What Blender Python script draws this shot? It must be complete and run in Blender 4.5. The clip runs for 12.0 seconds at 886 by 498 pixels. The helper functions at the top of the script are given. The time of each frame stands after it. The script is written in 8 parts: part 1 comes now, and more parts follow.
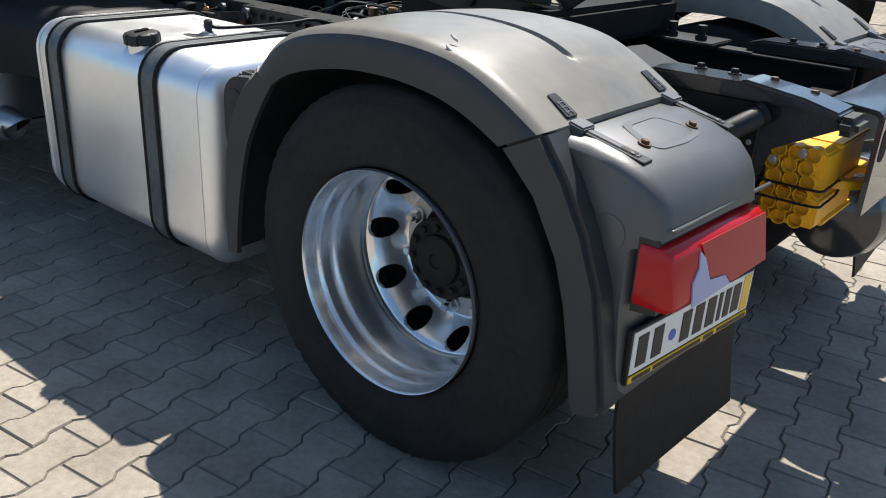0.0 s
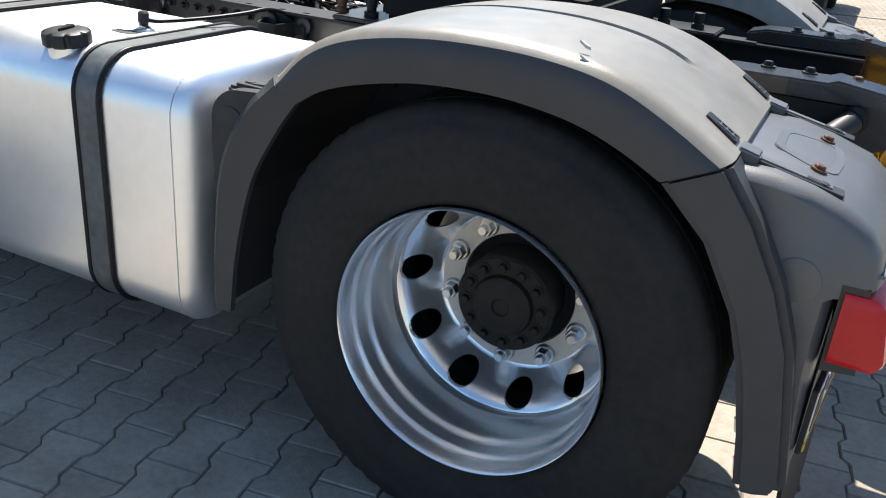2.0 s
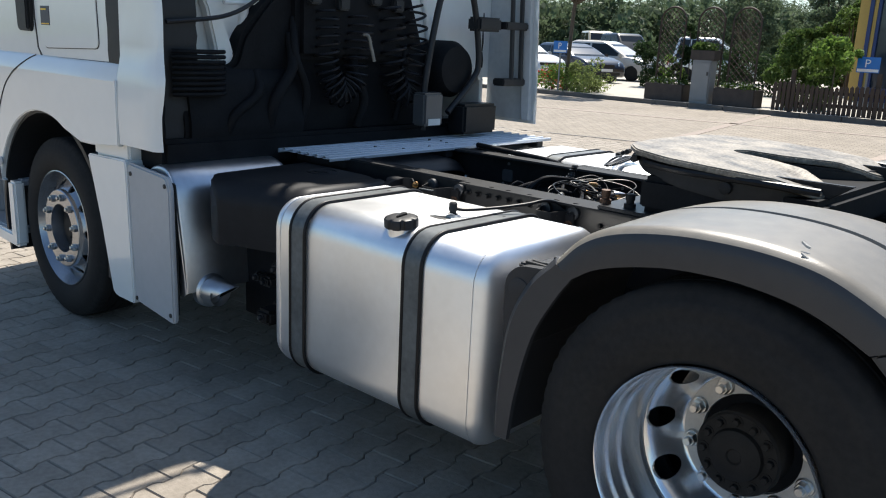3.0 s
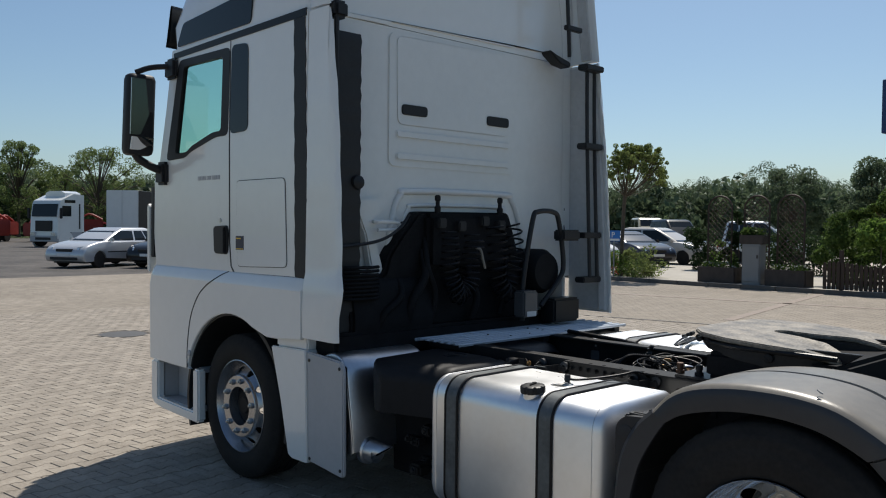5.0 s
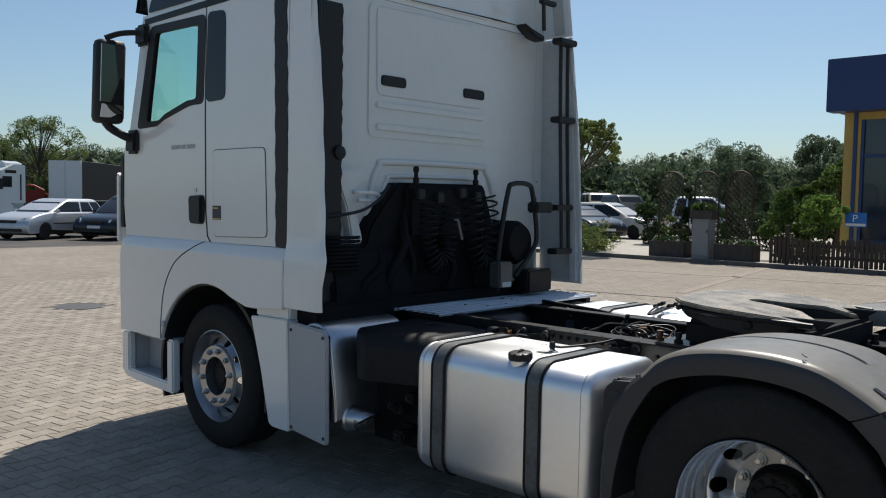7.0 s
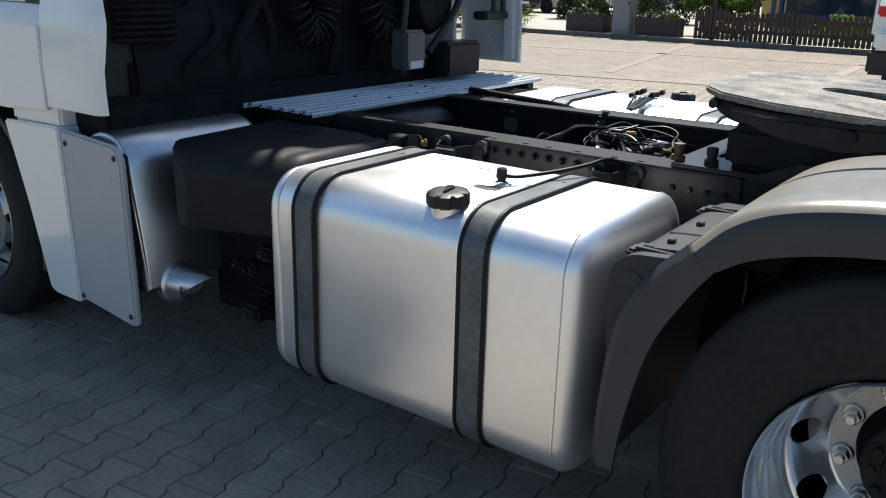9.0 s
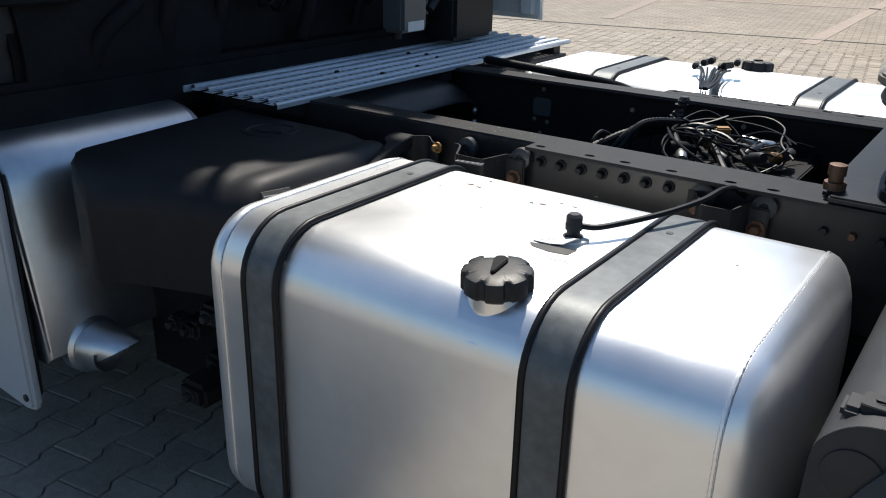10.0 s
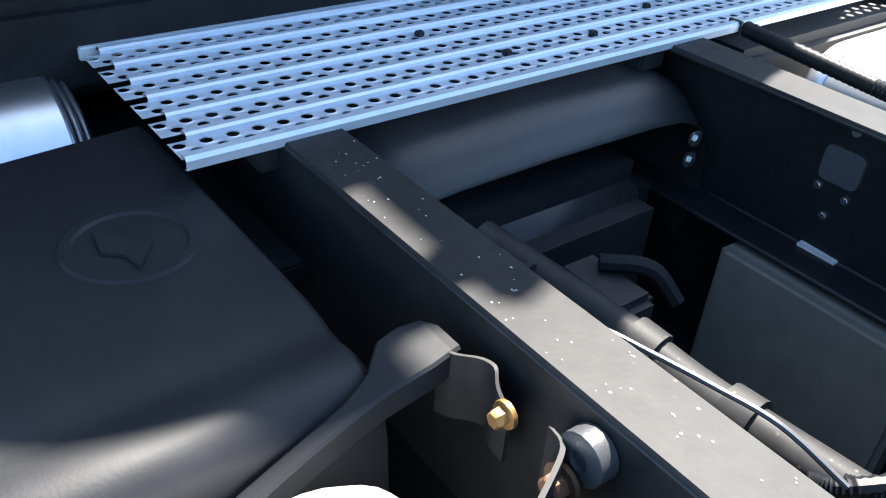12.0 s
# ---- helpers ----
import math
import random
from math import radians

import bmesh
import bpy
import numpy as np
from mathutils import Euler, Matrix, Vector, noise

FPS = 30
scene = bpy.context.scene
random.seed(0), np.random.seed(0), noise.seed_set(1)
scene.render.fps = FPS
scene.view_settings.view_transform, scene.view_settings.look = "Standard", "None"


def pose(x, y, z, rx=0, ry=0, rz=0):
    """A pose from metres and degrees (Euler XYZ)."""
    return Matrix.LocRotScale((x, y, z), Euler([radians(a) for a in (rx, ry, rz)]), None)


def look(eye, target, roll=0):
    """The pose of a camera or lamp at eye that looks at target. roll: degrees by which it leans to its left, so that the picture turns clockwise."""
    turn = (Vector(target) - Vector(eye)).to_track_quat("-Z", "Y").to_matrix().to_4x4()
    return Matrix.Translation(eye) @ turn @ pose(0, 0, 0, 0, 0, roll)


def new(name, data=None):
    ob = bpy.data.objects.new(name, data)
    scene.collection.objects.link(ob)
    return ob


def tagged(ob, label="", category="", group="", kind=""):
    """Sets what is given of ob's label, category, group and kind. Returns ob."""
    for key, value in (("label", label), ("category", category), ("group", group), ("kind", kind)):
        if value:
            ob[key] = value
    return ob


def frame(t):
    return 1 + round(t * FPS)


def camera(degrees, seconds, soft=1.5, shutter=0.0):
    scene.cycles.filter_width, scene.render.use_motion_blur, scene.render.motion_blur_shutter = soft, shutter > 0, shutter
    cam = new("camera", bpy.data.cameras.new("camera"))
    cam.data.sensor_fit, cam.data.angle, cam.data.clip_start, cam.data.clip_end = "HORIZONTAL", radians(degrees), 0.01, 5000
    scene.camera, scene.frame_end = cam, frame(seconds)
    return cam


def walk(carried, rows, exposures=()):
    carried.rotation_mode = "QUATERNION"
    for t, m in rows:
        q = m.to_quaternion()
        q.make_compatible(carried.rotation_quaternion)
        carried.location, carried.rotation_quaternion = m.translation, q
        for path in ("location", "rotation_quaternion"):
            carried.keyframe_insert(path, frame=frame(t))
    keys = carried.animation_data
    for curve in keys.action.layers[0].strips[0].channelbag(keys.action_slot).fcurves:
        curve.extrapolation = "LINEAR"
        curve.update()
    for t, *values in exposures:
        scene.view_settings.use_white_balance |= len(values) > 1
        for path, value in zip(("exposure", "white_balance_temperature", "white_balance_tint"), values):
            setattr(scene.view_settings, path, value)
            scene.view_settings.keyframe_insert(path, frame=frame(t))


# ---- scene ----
cam = camera(55.6, 12.0, soft=1.1)
PATH = [
    (0, (1.32, -2.551, 1.423), (0.161, -1.122, 0.637), 3.1),
    (0.5, (1.018, -2.585, 1.414), (-0.066, -1.122, 0.588), 2.5),
    (1, (0.77, -2.455, 1.376), (-0.232, -0.956, 0.511), 2.7),
    (1.5, (0.616, -2.438, 1.364), (-0.171, -0.832, 0.47), 4.5),
    (2, (0.572, -2.534, 1.379), (-0.19, -0.874, 0.564), 5.0),
    (2.5, (0.666, -2.757, 1.435), (-0.389, -1.189, 0.781), 3.8),
    (3, (0.779, -2.977, 1.536), (-0.529, -1.544, 1.048), 2.6),
    (3.2, (0.812, -3.05, 1.555), (-0.54, -1.644, 1.114), 2.5),
    (4.8, (1.269, -3.857, 1.663), (-0.194, -2.497, 1.56), 0.8),
    (5, (1.324, -3.997, 1.679), (-0.125, -2.619, 1.624), 0.6),
    (5.5, (1.448, -4.256, 1.713), (0.014, -2.865, 1.808), 0.3),
    (6, (1.539, -4.324, 1.73), (0.098, -2.948, 1.902), 0.3),
    (6.5, (1.522, -4.298, 1.712), (0.081, -2.911, 1.765), 0.8),
    (7, (1.229, -4.165, 1.658), (-0.132, -2.704, 1.543), 1.0),
    (7.5, (0.986, -3.909, 1.606), (-0.308, -2.411, 1.322), 0.1),
    (7.7, (0.872, -3.757, 1.604), (-0.392, -2.248, 1.249), 0.2),
    (9.5, (-0.226, -2.44, 1.462), (-1.311, -0.904, 0.78), 1.5),
    (10, (-0.529, -2.108, 1.464), (-1.589, -0.582, 0.723), 1.3),
    (10.5, (-0.76, -1.752, 1.456), (-1.867, -0.278, 0.68), 1.2),
    (11, (-1.041, -1.43, 1.44), (-2.155, 0.012, 0.616), 3.1),
    (11.5, (-1.243, -1.118, 1.457), (-2.485, 0.147, 0.53), 2.6),
    (12, (-1.345, -0.826, 1.449), (-2.627, 0.226, 0.33), 4.6),
]
EXPOSURES = [(0, 0.80), (1.0, 0.95), (1.5, 1.20), (2.0, 1.28), (3.0, 0.83), (4.8, 0.0), (5.0, 0.0), (5.5, -0.10), (6.0, 0.12), (6.5, 0.06), (7.5, 0.10), (9.5, 0.78), (10.5, -0.12), (11, -0.60), (11.5, 0.92), (12, 2.80)]
walk(cam, [(t, look(eye, target, roll)) for t, eye, target, roll in PATH], EXPOSURES)

# ---- light ----
SUN_AZ, SUN_EL = radians(-27.0), radians(58.0)
world = bpy.data.worlds.new("sky")
scene.world = world
world.use_nodes = True
wn = world.node_tree
wn.nodes.clear()
sky = wn.nodes.new("ShaderNodeTexSky")
sky.sky_type = "NISHITA"
sky.sun_disc = False
sky.sun_elevation, sky.sun_rotation = SUN_EL, SUN_AZ
sky.air_density, sky.dust_density, sky.ozone_density = 0.90, 1.1, 2.0
bg = wn.nodes.new("ShaderNodeBackground")
bg.inputs["Strength"].default_value = 0.096
wout = wn.nodes.new("ShaderNodeOutputWorld")
haze = wn.nodes.new("ShaderNodeMix")
haze.data_type, haze.blend_type = "RGBA", "MULTIPLY"
haze.inputs["Factor"].default_value = 1.0
haze.inputs["B"].default_value = (0.885, 1.0, 1.02, 1)
wn.links.new(sky.outputs["Color"], haze.inputs["A"])
wn.links.new(haze.outputs["Result"], bg.inputs["Color"])
wn.links.new(bg.outputs["Background"], wout.inputs["Surface"])
sun_data = bpy.data.lights.new("sun", "SUN")
sun_data.energy, sun_data.angle, sun_data.color = 4.8, radians(0.53), (1.0, 0.94, 0.85)
to_sun = Vector((math.sin(SUN_AZ) * math.cos(SUN_EL), math.cos(SUN_AZ) * math.cos(SUN_EL), math.sin(SUN_EL)))
sun = new("sun", sun_data)
sun.matrix_basis = look(to_sun * 60, (0, 0, 0))


# ---- materials ----
def material(name, color, rough=0.5, metal=0.0, vary=0.15, scale=6.0, bump=0.0, bump_scale=60.0, second=None, spec=0.5, coat=0.0, stretch=(1, 1, 1), rough_vary=0.0, per_piece=0.0, specks=0.0, world=False):
    """A surface with two scales of variation in colour, an optional second tone, relief and dust on upward faces' grain."""
    m = bpy.data.materials.new(name)
    m.use_nodes = True
    t = m.node_tree
    b = t.nodes["Principled BSDF"]
    b.inputs["Metallic"].default_value = metal
    b.inputs["Specular IOR Level"].default_value = spec
    b.inputs["Coat Weight"].default_value = coat
    b.inputs["Coat Roughness"].default_value = 0.06
    co = t.nodes.new("ShaderNodeTexCoord")
    mp = t.nodes.new("ShaderNodeMapping")
    mp.inputs["Scale"].default_value = stretch
    if world:
        pos = t.nodes.new("ShaderNodeNewGeometry")
        t.links.new(pos.outputs["Position"], mp.inputs["Vector"])
    else:
        t.links.new(co.outputs["Object"], mp.inputs["Vector"])
    n1 = t.nodes.new("ShaderNodeTexNoise")
    n1.inputs["Scale"].default_value, n1.inputs["Detail"].default_value = scale, 4
    n2 = t.nodes.new("ShaderNodeTexNoise")
    n2.inputs["Scale"].default_value, n2.inputs["Detail"].default_value = scale * 9, 3
    t.links.new(mp.outputs["Vector"], n1.inputs["Vector"])
    t.links.new(mp.outputs["Vector"], n2.inputs["Vector"])
    both = t.nodes.new("ShaderNodeMath")
    both.operation = "MULTIPLY_ADD"
    both.inputs[1].default_value = 0.6
    t.links.new(n1.outputs["Fac"], both.inputs[0])
    half = t.nodes.new("ShaderNodeMath")
    half.operation = "MULTIPLY"
    half.inputs[1].default_value = 0.4
    t.links.new(n2.outputs["Fac"], half.inputs[0])
    t.links.new(half.outputs[0], both.inputs[2])
    ramp = t.nodes.new("ShaderNodeMapRange")
    ramp.inputs["From Min"].default_value, ramp.inputs["From Max"].default_value = 0.33, 0.67
    t.links.new(both.outputs[0], ramp.inputs["Value"])
    mix = t.nodes.new("ShaderNodeMix")
    mix.data_type = "RGBA"
    lo = [c * (1 - vary) for c in color]
    hi = [min(1.0, c * (1 + vary)) for c in (second or color)]
    mix.inputs["A"].default_value, mix.inputs["B"].default_value = (*lo, 1), (*hi, 1)
    t.links.new(ramp.outputs["Result"], mix.inputs["Factor"])
    out = mix.outputs["Result"]
    if per_piece:
        info = t.nodes.new("ShaderNodeObjectInfo")
        geo = t.nodes.new("ShaderNodeNewGeometry")
        add = t.nodes.new("ShaderNodeMath")
        add.operation = "ADD"
        t.links.new(info.outputs["Random"], add.inputs[0])
        t.links.new(geo.outputs["Random Per Island"], add.inputs[1])
        frac = t.nodes.new("ShaderNodeMath")
        frac.operation = "FRACT"
        t.links.new(add.outputs[0], frac.inputs[0])
        rng = t.nodes.new("ShaderNodeMapRange")
        rng.inputs["To Min"].default_value, rng.inputs["To Max"].default_value = 1 - per_piece, 1 + per_piece
        t.links.new(frac.outputs[0], rng.inputs["Value"])
        mul = t.nodes.new("ShaderNodeVectorMath")
        mul.operation = "SCALE"
        t.links.new(out, mul.inputs[0])
        t.links.new(rng.outputs["Result"], mul.inputs["Scale"])
        out = mul.outputs["Vector"]
    if specks:
        # scattered small dirt spots, denser in patches
        vo = t.nodes.new("ShaderNodeTexVoronoi")
        vo.inputs["Scale"].default_value = 60.0
        t.links.new(mp.outputs["Vector"], vo.inputs["Vector"])
        sp = t.nodes.new("ShaderNodeMapRange")
        sp.inputs["From Min"].default_value, sp.inputs["From Max"].default_value = 0.09, 0.15
        sp.inputs["To Min"].default_value, sp.inputs["To Max"].default_value = 1.0, 0.0
        t.links.new(vo.outputs["Distance"], sp.inputs["Value"])
        pat = t.nodes.new("ShaderNodeMapRange")
        pat.inputs["From Min"].default_value, pat.inputs["From Max"].default_value = 0.50, 0.64
        pat.inputs["To Max"].default_value = specks
        t.links.new(n1.outputs["Fac"], pat.inputs["Value"])
        amt = t.nodes.new("ShaderNodeMath")
        amt.operation = "MULTIPLY"
        t.links.new(sp.outputs["Result"], amt.inputs[0])
        t.links.new(pat.outputs["Result"], amt.inputs[1])
        dm = t.nodes.new("ShaderNodeMix")
        dm.data_type = "RGBA"
        dm.inputs["B"].default_value = (0.12, 0.10, 0.08, 1)
        t.links.new(amt.outputs[0], dm.inputs["Factor"])
        t.links.new(out, dm.inputs["A"])
        out = dm.outputs["Result"]
    t.links.new(out, b.inputs["Base Color"])
    rr = t.nodes.new("ShaderNodeMapRange")
    rr.inputs["To Min"].default_value, rr.inputs["To Max"].default_value = max(0.02, rough - rough_vary), min(1.0, rough + rough_vary)
    t.links.new(n1.outputs["Fac"], rr.inputs["Value"])
    t.links.new(rr.outputs["Result"], b.inputs["Roughness"])
    if bump:
        nb = t.nodes.new("ShaderNodeTexNoise")
        nb.inputs["Scale"].default_value, nb.inputs["Detail"].default_value = bump_scale, 3
        t.links.new(mp.outputs["Vector"], nb.inputs["Vector"])
        bp = t.nodes.new("ShaderNodeBump")
        bp.inputs["Strength"].default_value = bump
        bp.inputs["Distance"].default_value = 0.004
        t.links.new(nb.outputs["Fac"], bp.inputs["Height"])
        t.links.new(bp.outputs["Normal"], b.inputs["Normal"])
    return m


def glass(name, tint, gloss=1.0, see=1.0):
    """Thin glass: tinted see-through with mirror gloss by Fresnel."""
    m = bpy.data.materials.new(name)
    m.use_nodes = True
    t = m.node_tree
    t.nodes.clear()
    o = t.nodes.new("ShaderNodeOutputMaterial")
    tr = t.nodes.new("ShaderNodeBsdfTransparent")
    tr.inputs["Color"].default_value = (*tint, 1)
    gl = t.nodes.new("ShaderNodeBsdfGlossy")
    gl.inputs["Roughness"].default_value = 0.02
    lw = t.nodes.new("ShaderNodeLayerWeight")
    lw.inputs["Blend"].default_value = 0.5
    pw = t.nodes.new("ShaderNodeMath")
    pw.operation, pw.inputs[1].default_value = "POWER", 4.0
    t.links.new(lw.outputs["Facing"], pw.inputs[0])
    fr = t.nodes.new("ShaderNodeMapRange")
    fr.inputs["To Min"].default_value, fr.inputs["To Max"].default_value = 0.04, 0.9
    t.links.new(pw.outputs[0], fr.inputs["Value"])
    mx = t.nodes.new("ShaderNodeMixShader")
    t.links.new(fr.outputs["Result"], mx.inputs["Fac"])
    t.links.new(tr.outputs["BSDF"], mx.inputs[1])
    t.links.new(gl.outputs["BSDF"], mx.inputs[2])
    t.links.new(mx.outputs["Shader"], o.inputs["Surface"])
    return m


WHITE = material("white_cab_paint", (0.75, 0.765, 0.75), 0.22, 0, 0.025, 1.5, coat=0.8, rough_vary=0.04)
WHITE_REAR = material("white_rear_panel_paint", (0.71, 0.725, 0.71), 0.30, 0, 0.04, 2.0, coat=0.4, rough_vary=0.06)
GREY_PANEL = material("grey_side_panel", (0.40, 0.41, 0.425), 0.45, 0, 0.05, 4.0)
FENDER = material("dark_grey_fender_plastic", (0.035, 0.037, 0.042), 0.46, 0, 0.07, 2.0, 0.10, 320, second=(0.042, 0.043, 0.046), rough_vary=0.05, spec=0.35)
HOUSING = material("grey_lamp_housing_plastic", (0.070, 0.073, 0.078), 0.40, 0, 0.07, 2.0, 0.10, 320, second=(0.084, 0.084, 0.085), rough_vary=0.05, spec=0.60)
# Bleached tone, lightened further to carry the sun on the fender top.
FENDER_TOP = material("bleached_sunlit_fender_plastic", (0.165, 0.152, 0.131), 0.36, 0, 0.07, 2.2, 0.08, 320, second=(0.225, 0.203, 0.167), rough_vary=0.08)
BLACK = material("black_plastic", (0.0175, 0.018, 0.0195), 0.5, 0, 0.25, 8.0, 0.08, 150, rough_vary=0.1, spec=0.35)
COVER = material("black_cover_plastic", (0.0105, 0.0113, 0.0136), 0.55, 0, 0.15, 3.0, 0.05, 260, second=(0.0135, 0.0140, 0.0163), rough_vary=0.06, spec=0.20)
FRAME = material("black_painted_frame_steel", (0.0105, 0.0114, 0.0134), 0.40, 0, 0.2, 5.0, 0.06, 90, second=(0.016, 0.0165, 0.018), rough_vary=0.08, spec=0.25)
FRAME_TOP = material("dusty_frame_steel", (0.0122, 0.0125, 0.0142), 0.56, 0.0, 0.25, 5.0, 0.05, 140, second=(0.0190, 0.0190, 0.0192), rough_vary=0.10, spec=0.17, specks=0.6)
RUBBER = material("tyre_rubber", (0.0140, 0.0138, 0.0143), 0.8, 0, 0.2, 6.0, 0.15, 200, second=(0.020, 0.019, 0.018), rough_vary=0.06, spec=0.25)
HOSE = material("black_rubber_hose", (0.009, 0.009, 0.0105), 0.42, 0, 0.2, 20.0, spec=0.22)
ALU = material("brushed_aluminium_tank", (0.885, 0.895, 0.905), 0.38, 0.91, 0.10, 3.0, 0.025, 120, second=(0.79, 0.80, 0.81), rough_vary=0.13)
ALU_SHEET = material("aluminium_heat_shield", (0.60, 0.61, 0.63), 0.36, 1.0, 0.08, 4.0, 0.03, 150, rough_vary=0.07)
# The blue sky's reflection is mixed into this base colour.
ALU_WALK = material("sky_tinted_aluminium_grating", (0.48, 0.525, 0.58), 0.48, 0.45, 0.06, 12.0, 0.03, 220, rough_vary=0.05)
RIM = material("silver_painted_steel_wheel", (0.84, 0.85, 0.865), 0.22, 0.88, 0.04, 3.0, 0.02, 200, rough_vary=0.02)
# Front wheels toned darker than the rear rims for the arch's shade.
RIM_FRONT = material("polished_shade_toned_wheel", (0.36, 0.37, 0.39), 0.27, 0.88, 0.10, 6.0, 0.04, 200)
SHOP_GLASS = material("bluish_shop_glass", (0.022, 0.035, 0.05), 0.05, 0, 0.1, 1.0, spec=0.6)
RIM_FACE = material("worn_wheel_disc_face", (0.43, 0.425, 0.41), 0.45, 0.5, 0.10, 12.0, 0.05, 200)
STEEL = material("bright_steel", (0.55, 0.55, 0.54), 0.3, 0.95, 0.1, 30.0)
STRAP = material("galvanised_steel_strap", (0.066, 0.075, 0.080), 0.48, 0.2, 0.15, 5.0, 0.04, 140, second=(0.118, 0.130, 0.134), rough_vary=0.10)
GREASE = material("greased_fifth_wheel_steel", (0.040, 0.034, 0.027), 0.55, 0.15, 0.6, 9.0, 0.9, 45, second=(0.185, 0.168, 0.142), rough_vary=0.25)
RUST = material("rusty_bolt", (0.085, 0.042, 0.022), 0.6, 0.3, 0.3, 60.0)
TARP = material("black_trailer_tarpaulin", (0.009, 0.009, 0.010), 0.6, 0, 0.2, 1.0, spec=0.2)
POCKET = material("matt_grey_pocket_plastic", (0.024, 0.025, 0.028), 0.55, 0, 0.12, 3.0, 0.10, 320, second=(0.032, 0.032, 0.034), rough_vary=0.05, spec=0.3)
NIGHT_BLUE = material("navy_sticker_print", (0.012, 0.016, 0.045), 0.35)
FLECK = material("pale_paint_fleck", (0.42, 0.41, 0.39), 0.7, 0, 0.1, 30.0)
GOLD = material("yellow_chromate_bolt", (0.26, 0.15, 0.055), 0.45, 0.6, 0.2, 60.0)
# Near-black for engine parts, and for fills that stand in for shade.
DEEP_BLACK = material("deep_black_parts_and_shade", (0.0100, 0.0106, 0.0120), 0.65, 0, 0.3, 9.0, 0.2, 90, spec=0.10)
GLOSS_BLACK = material("glossy_black_frame_paint", (0.018, 0.020, 0.024), 0.26, 0, 0.2, 8.0, 0.03, 120, coat=0.6)
FAIRING_IN = material("grey_fairing_lining", (0.52, 0.53, 0.53), 0.45, 0, 0.12, 3.0, 0.05, 80)
UNDERSIDE = material("grey_spoiler_underside", (0.19, 0.19, 0.185), 0.6, 0, 0.08, 2.0, 0.04, 60, second=(0.21, 0.21, 0.205))
HUB = material("dirty_black_hub", (0.0125, 0.0117, 0.0112), 0.62, 0.0, 0.35, 20.0, 0.2, 90, spec=0.25)
RED = material("red_lamp_lens", (0.44, 0.008, 0.013), 0.22, 0, 0.12, 20.0, coat=0.1, spec=0.3)
RED2 = material("dull_red_lens_cover", (0.42, 0.016, 0.022), 0.30, 0, 0.15, 14.0, 0.03, 80, second=(0.36, 0.012, 0.016), spec=0.3)
LILAC = material("pale_broken_lens_film", (0.36, 0.38, 0.58), 0.35, 0, 0.08, 10.0)
YELLOW = material("yellow_wheel_chock_plastic", (0.80, 0.42, 0.015), 0.4, 0, 0.08, 8.0, 0.05, 90)
PLATE = material("white_plate_sheet", (0.75, 0.75, 0.74), 0.35, 0, 0.03, 8.0)
PLATE_Y = material("yellow_plate_holder", (0.80, 0.50, 0.03), 0.4, 0, 0.05, 8.0)
INK = material("black_ink", (0.015, 0.015, 0.015), 0.5)
BLUE_INK = material("blue_ink", (0.03, 0.10, 0.45), 0.4)
PAPER = material("old_paper_label", (0.66, 0.65, 0.62), 0.7, 0, 0.08, 30.0)
DARK_GLASS = material("dark_tinted_glass", (0.012, 0.016, 0.020), 0.06, 0, 0.1, 2.0, spec=0.3)
TEAL = glass("green_tinted_door_glass", (0.76, 0.92, 0.86))
MIRROR = material("mirror_face", (0.75, 0.76, 0.77), 0.02, 1.0, 0.01, 3.0)


# ---- mesh helpers ----
def part(name, bm, mat, parent=None, label="", smooth=38):
    """Links a bmesh as one mesh object under a thing or a part."""
    bmesh.ops.recalc_face_normals(bm, faces=bm.faces)
    me = bpy.data.meshes.new(name)
    bm.to_mesh(me)
    bm.free()
    me.materials.append(mat)
    if smooth:
        me.shade_smooth()
        me.set_sharp_from_angle(angle=radians(smooth))
    ob = new(name, me)
    if parent is not None:
        ob.parent = parent
    if label:
        tagged(ob, label)
    return ob


def thing(name, loc=(0, 0, 0), rz=0, label="", category="", group="", kind=""):
    """An Empty at the base of a thing, which parents its parts."""
    ob = new(name)
    ob.matrix_basis = pose(*loc, 0, 0, rz)
    ob.empty_display_size = 0.1
    return tagged(ob, label, category, group, kind)


def solid(name, verts, faces, mat, parent=None, label="", smooth=0):
    me = bpy.data.meshes.new(name)
    me.from_pydata(verts, [], faces)
    me.materials.append(mat)
    if smooth:
        me.shade_smooth()
        me.set_sharp_from_angle(angle=radians(smooth))
    ob = new(name, me)
    if parent is not None:
        ob.parent = parent
    if label:
        tagged(ob, label)
    return ob


def soften(bm, width, seg=2, edges=None):
    if width > 0:
        bmesh.ops.bevel(bm, geom=edges or bm.edges[:], offset=width, segments=seg, affect="EDGES", clamp_overlap=True)
    return bm


def rbox(x0, x1, y0, y1, z0, z1, bevel=0.0, seg=2, bm=None):
    own = bmesh.new()
    bmesh.ops.create_cube(own, size=1.0, matrix=Matrix.Translation(((x0 + x1) / 2, (y0 + y1) / 2, (z0 + z1) / 2)) @ Matrix.Diagonal((abs(x1 - x0), abs(y1 - y0), abs(z1 - z0), 1)))
    soften(own, bevel, seg)
    return own if bm is None else merge(bm, own)


def merge(bm, other, m=None):
    if m is not None:
        bmesh.ops.transform(other, matrix=m, verts=other.verts)
    me = bpy.data.meshes.new("tmp")
    other.to_mesh(me)
    other.free()
    bm.from_mesh(me)
    bpy.data.meshes.remove(me)
    return bm


def place(axis, p, a):
    """A point from plane coordinates p and the place a along the axis."""
    if axis == "y":
        return Vector((p[0], a, p[1]))
    if axis == "x":
        return Vector((a, p[0], p[1]))
    return Vector((p[0], p[1], a))


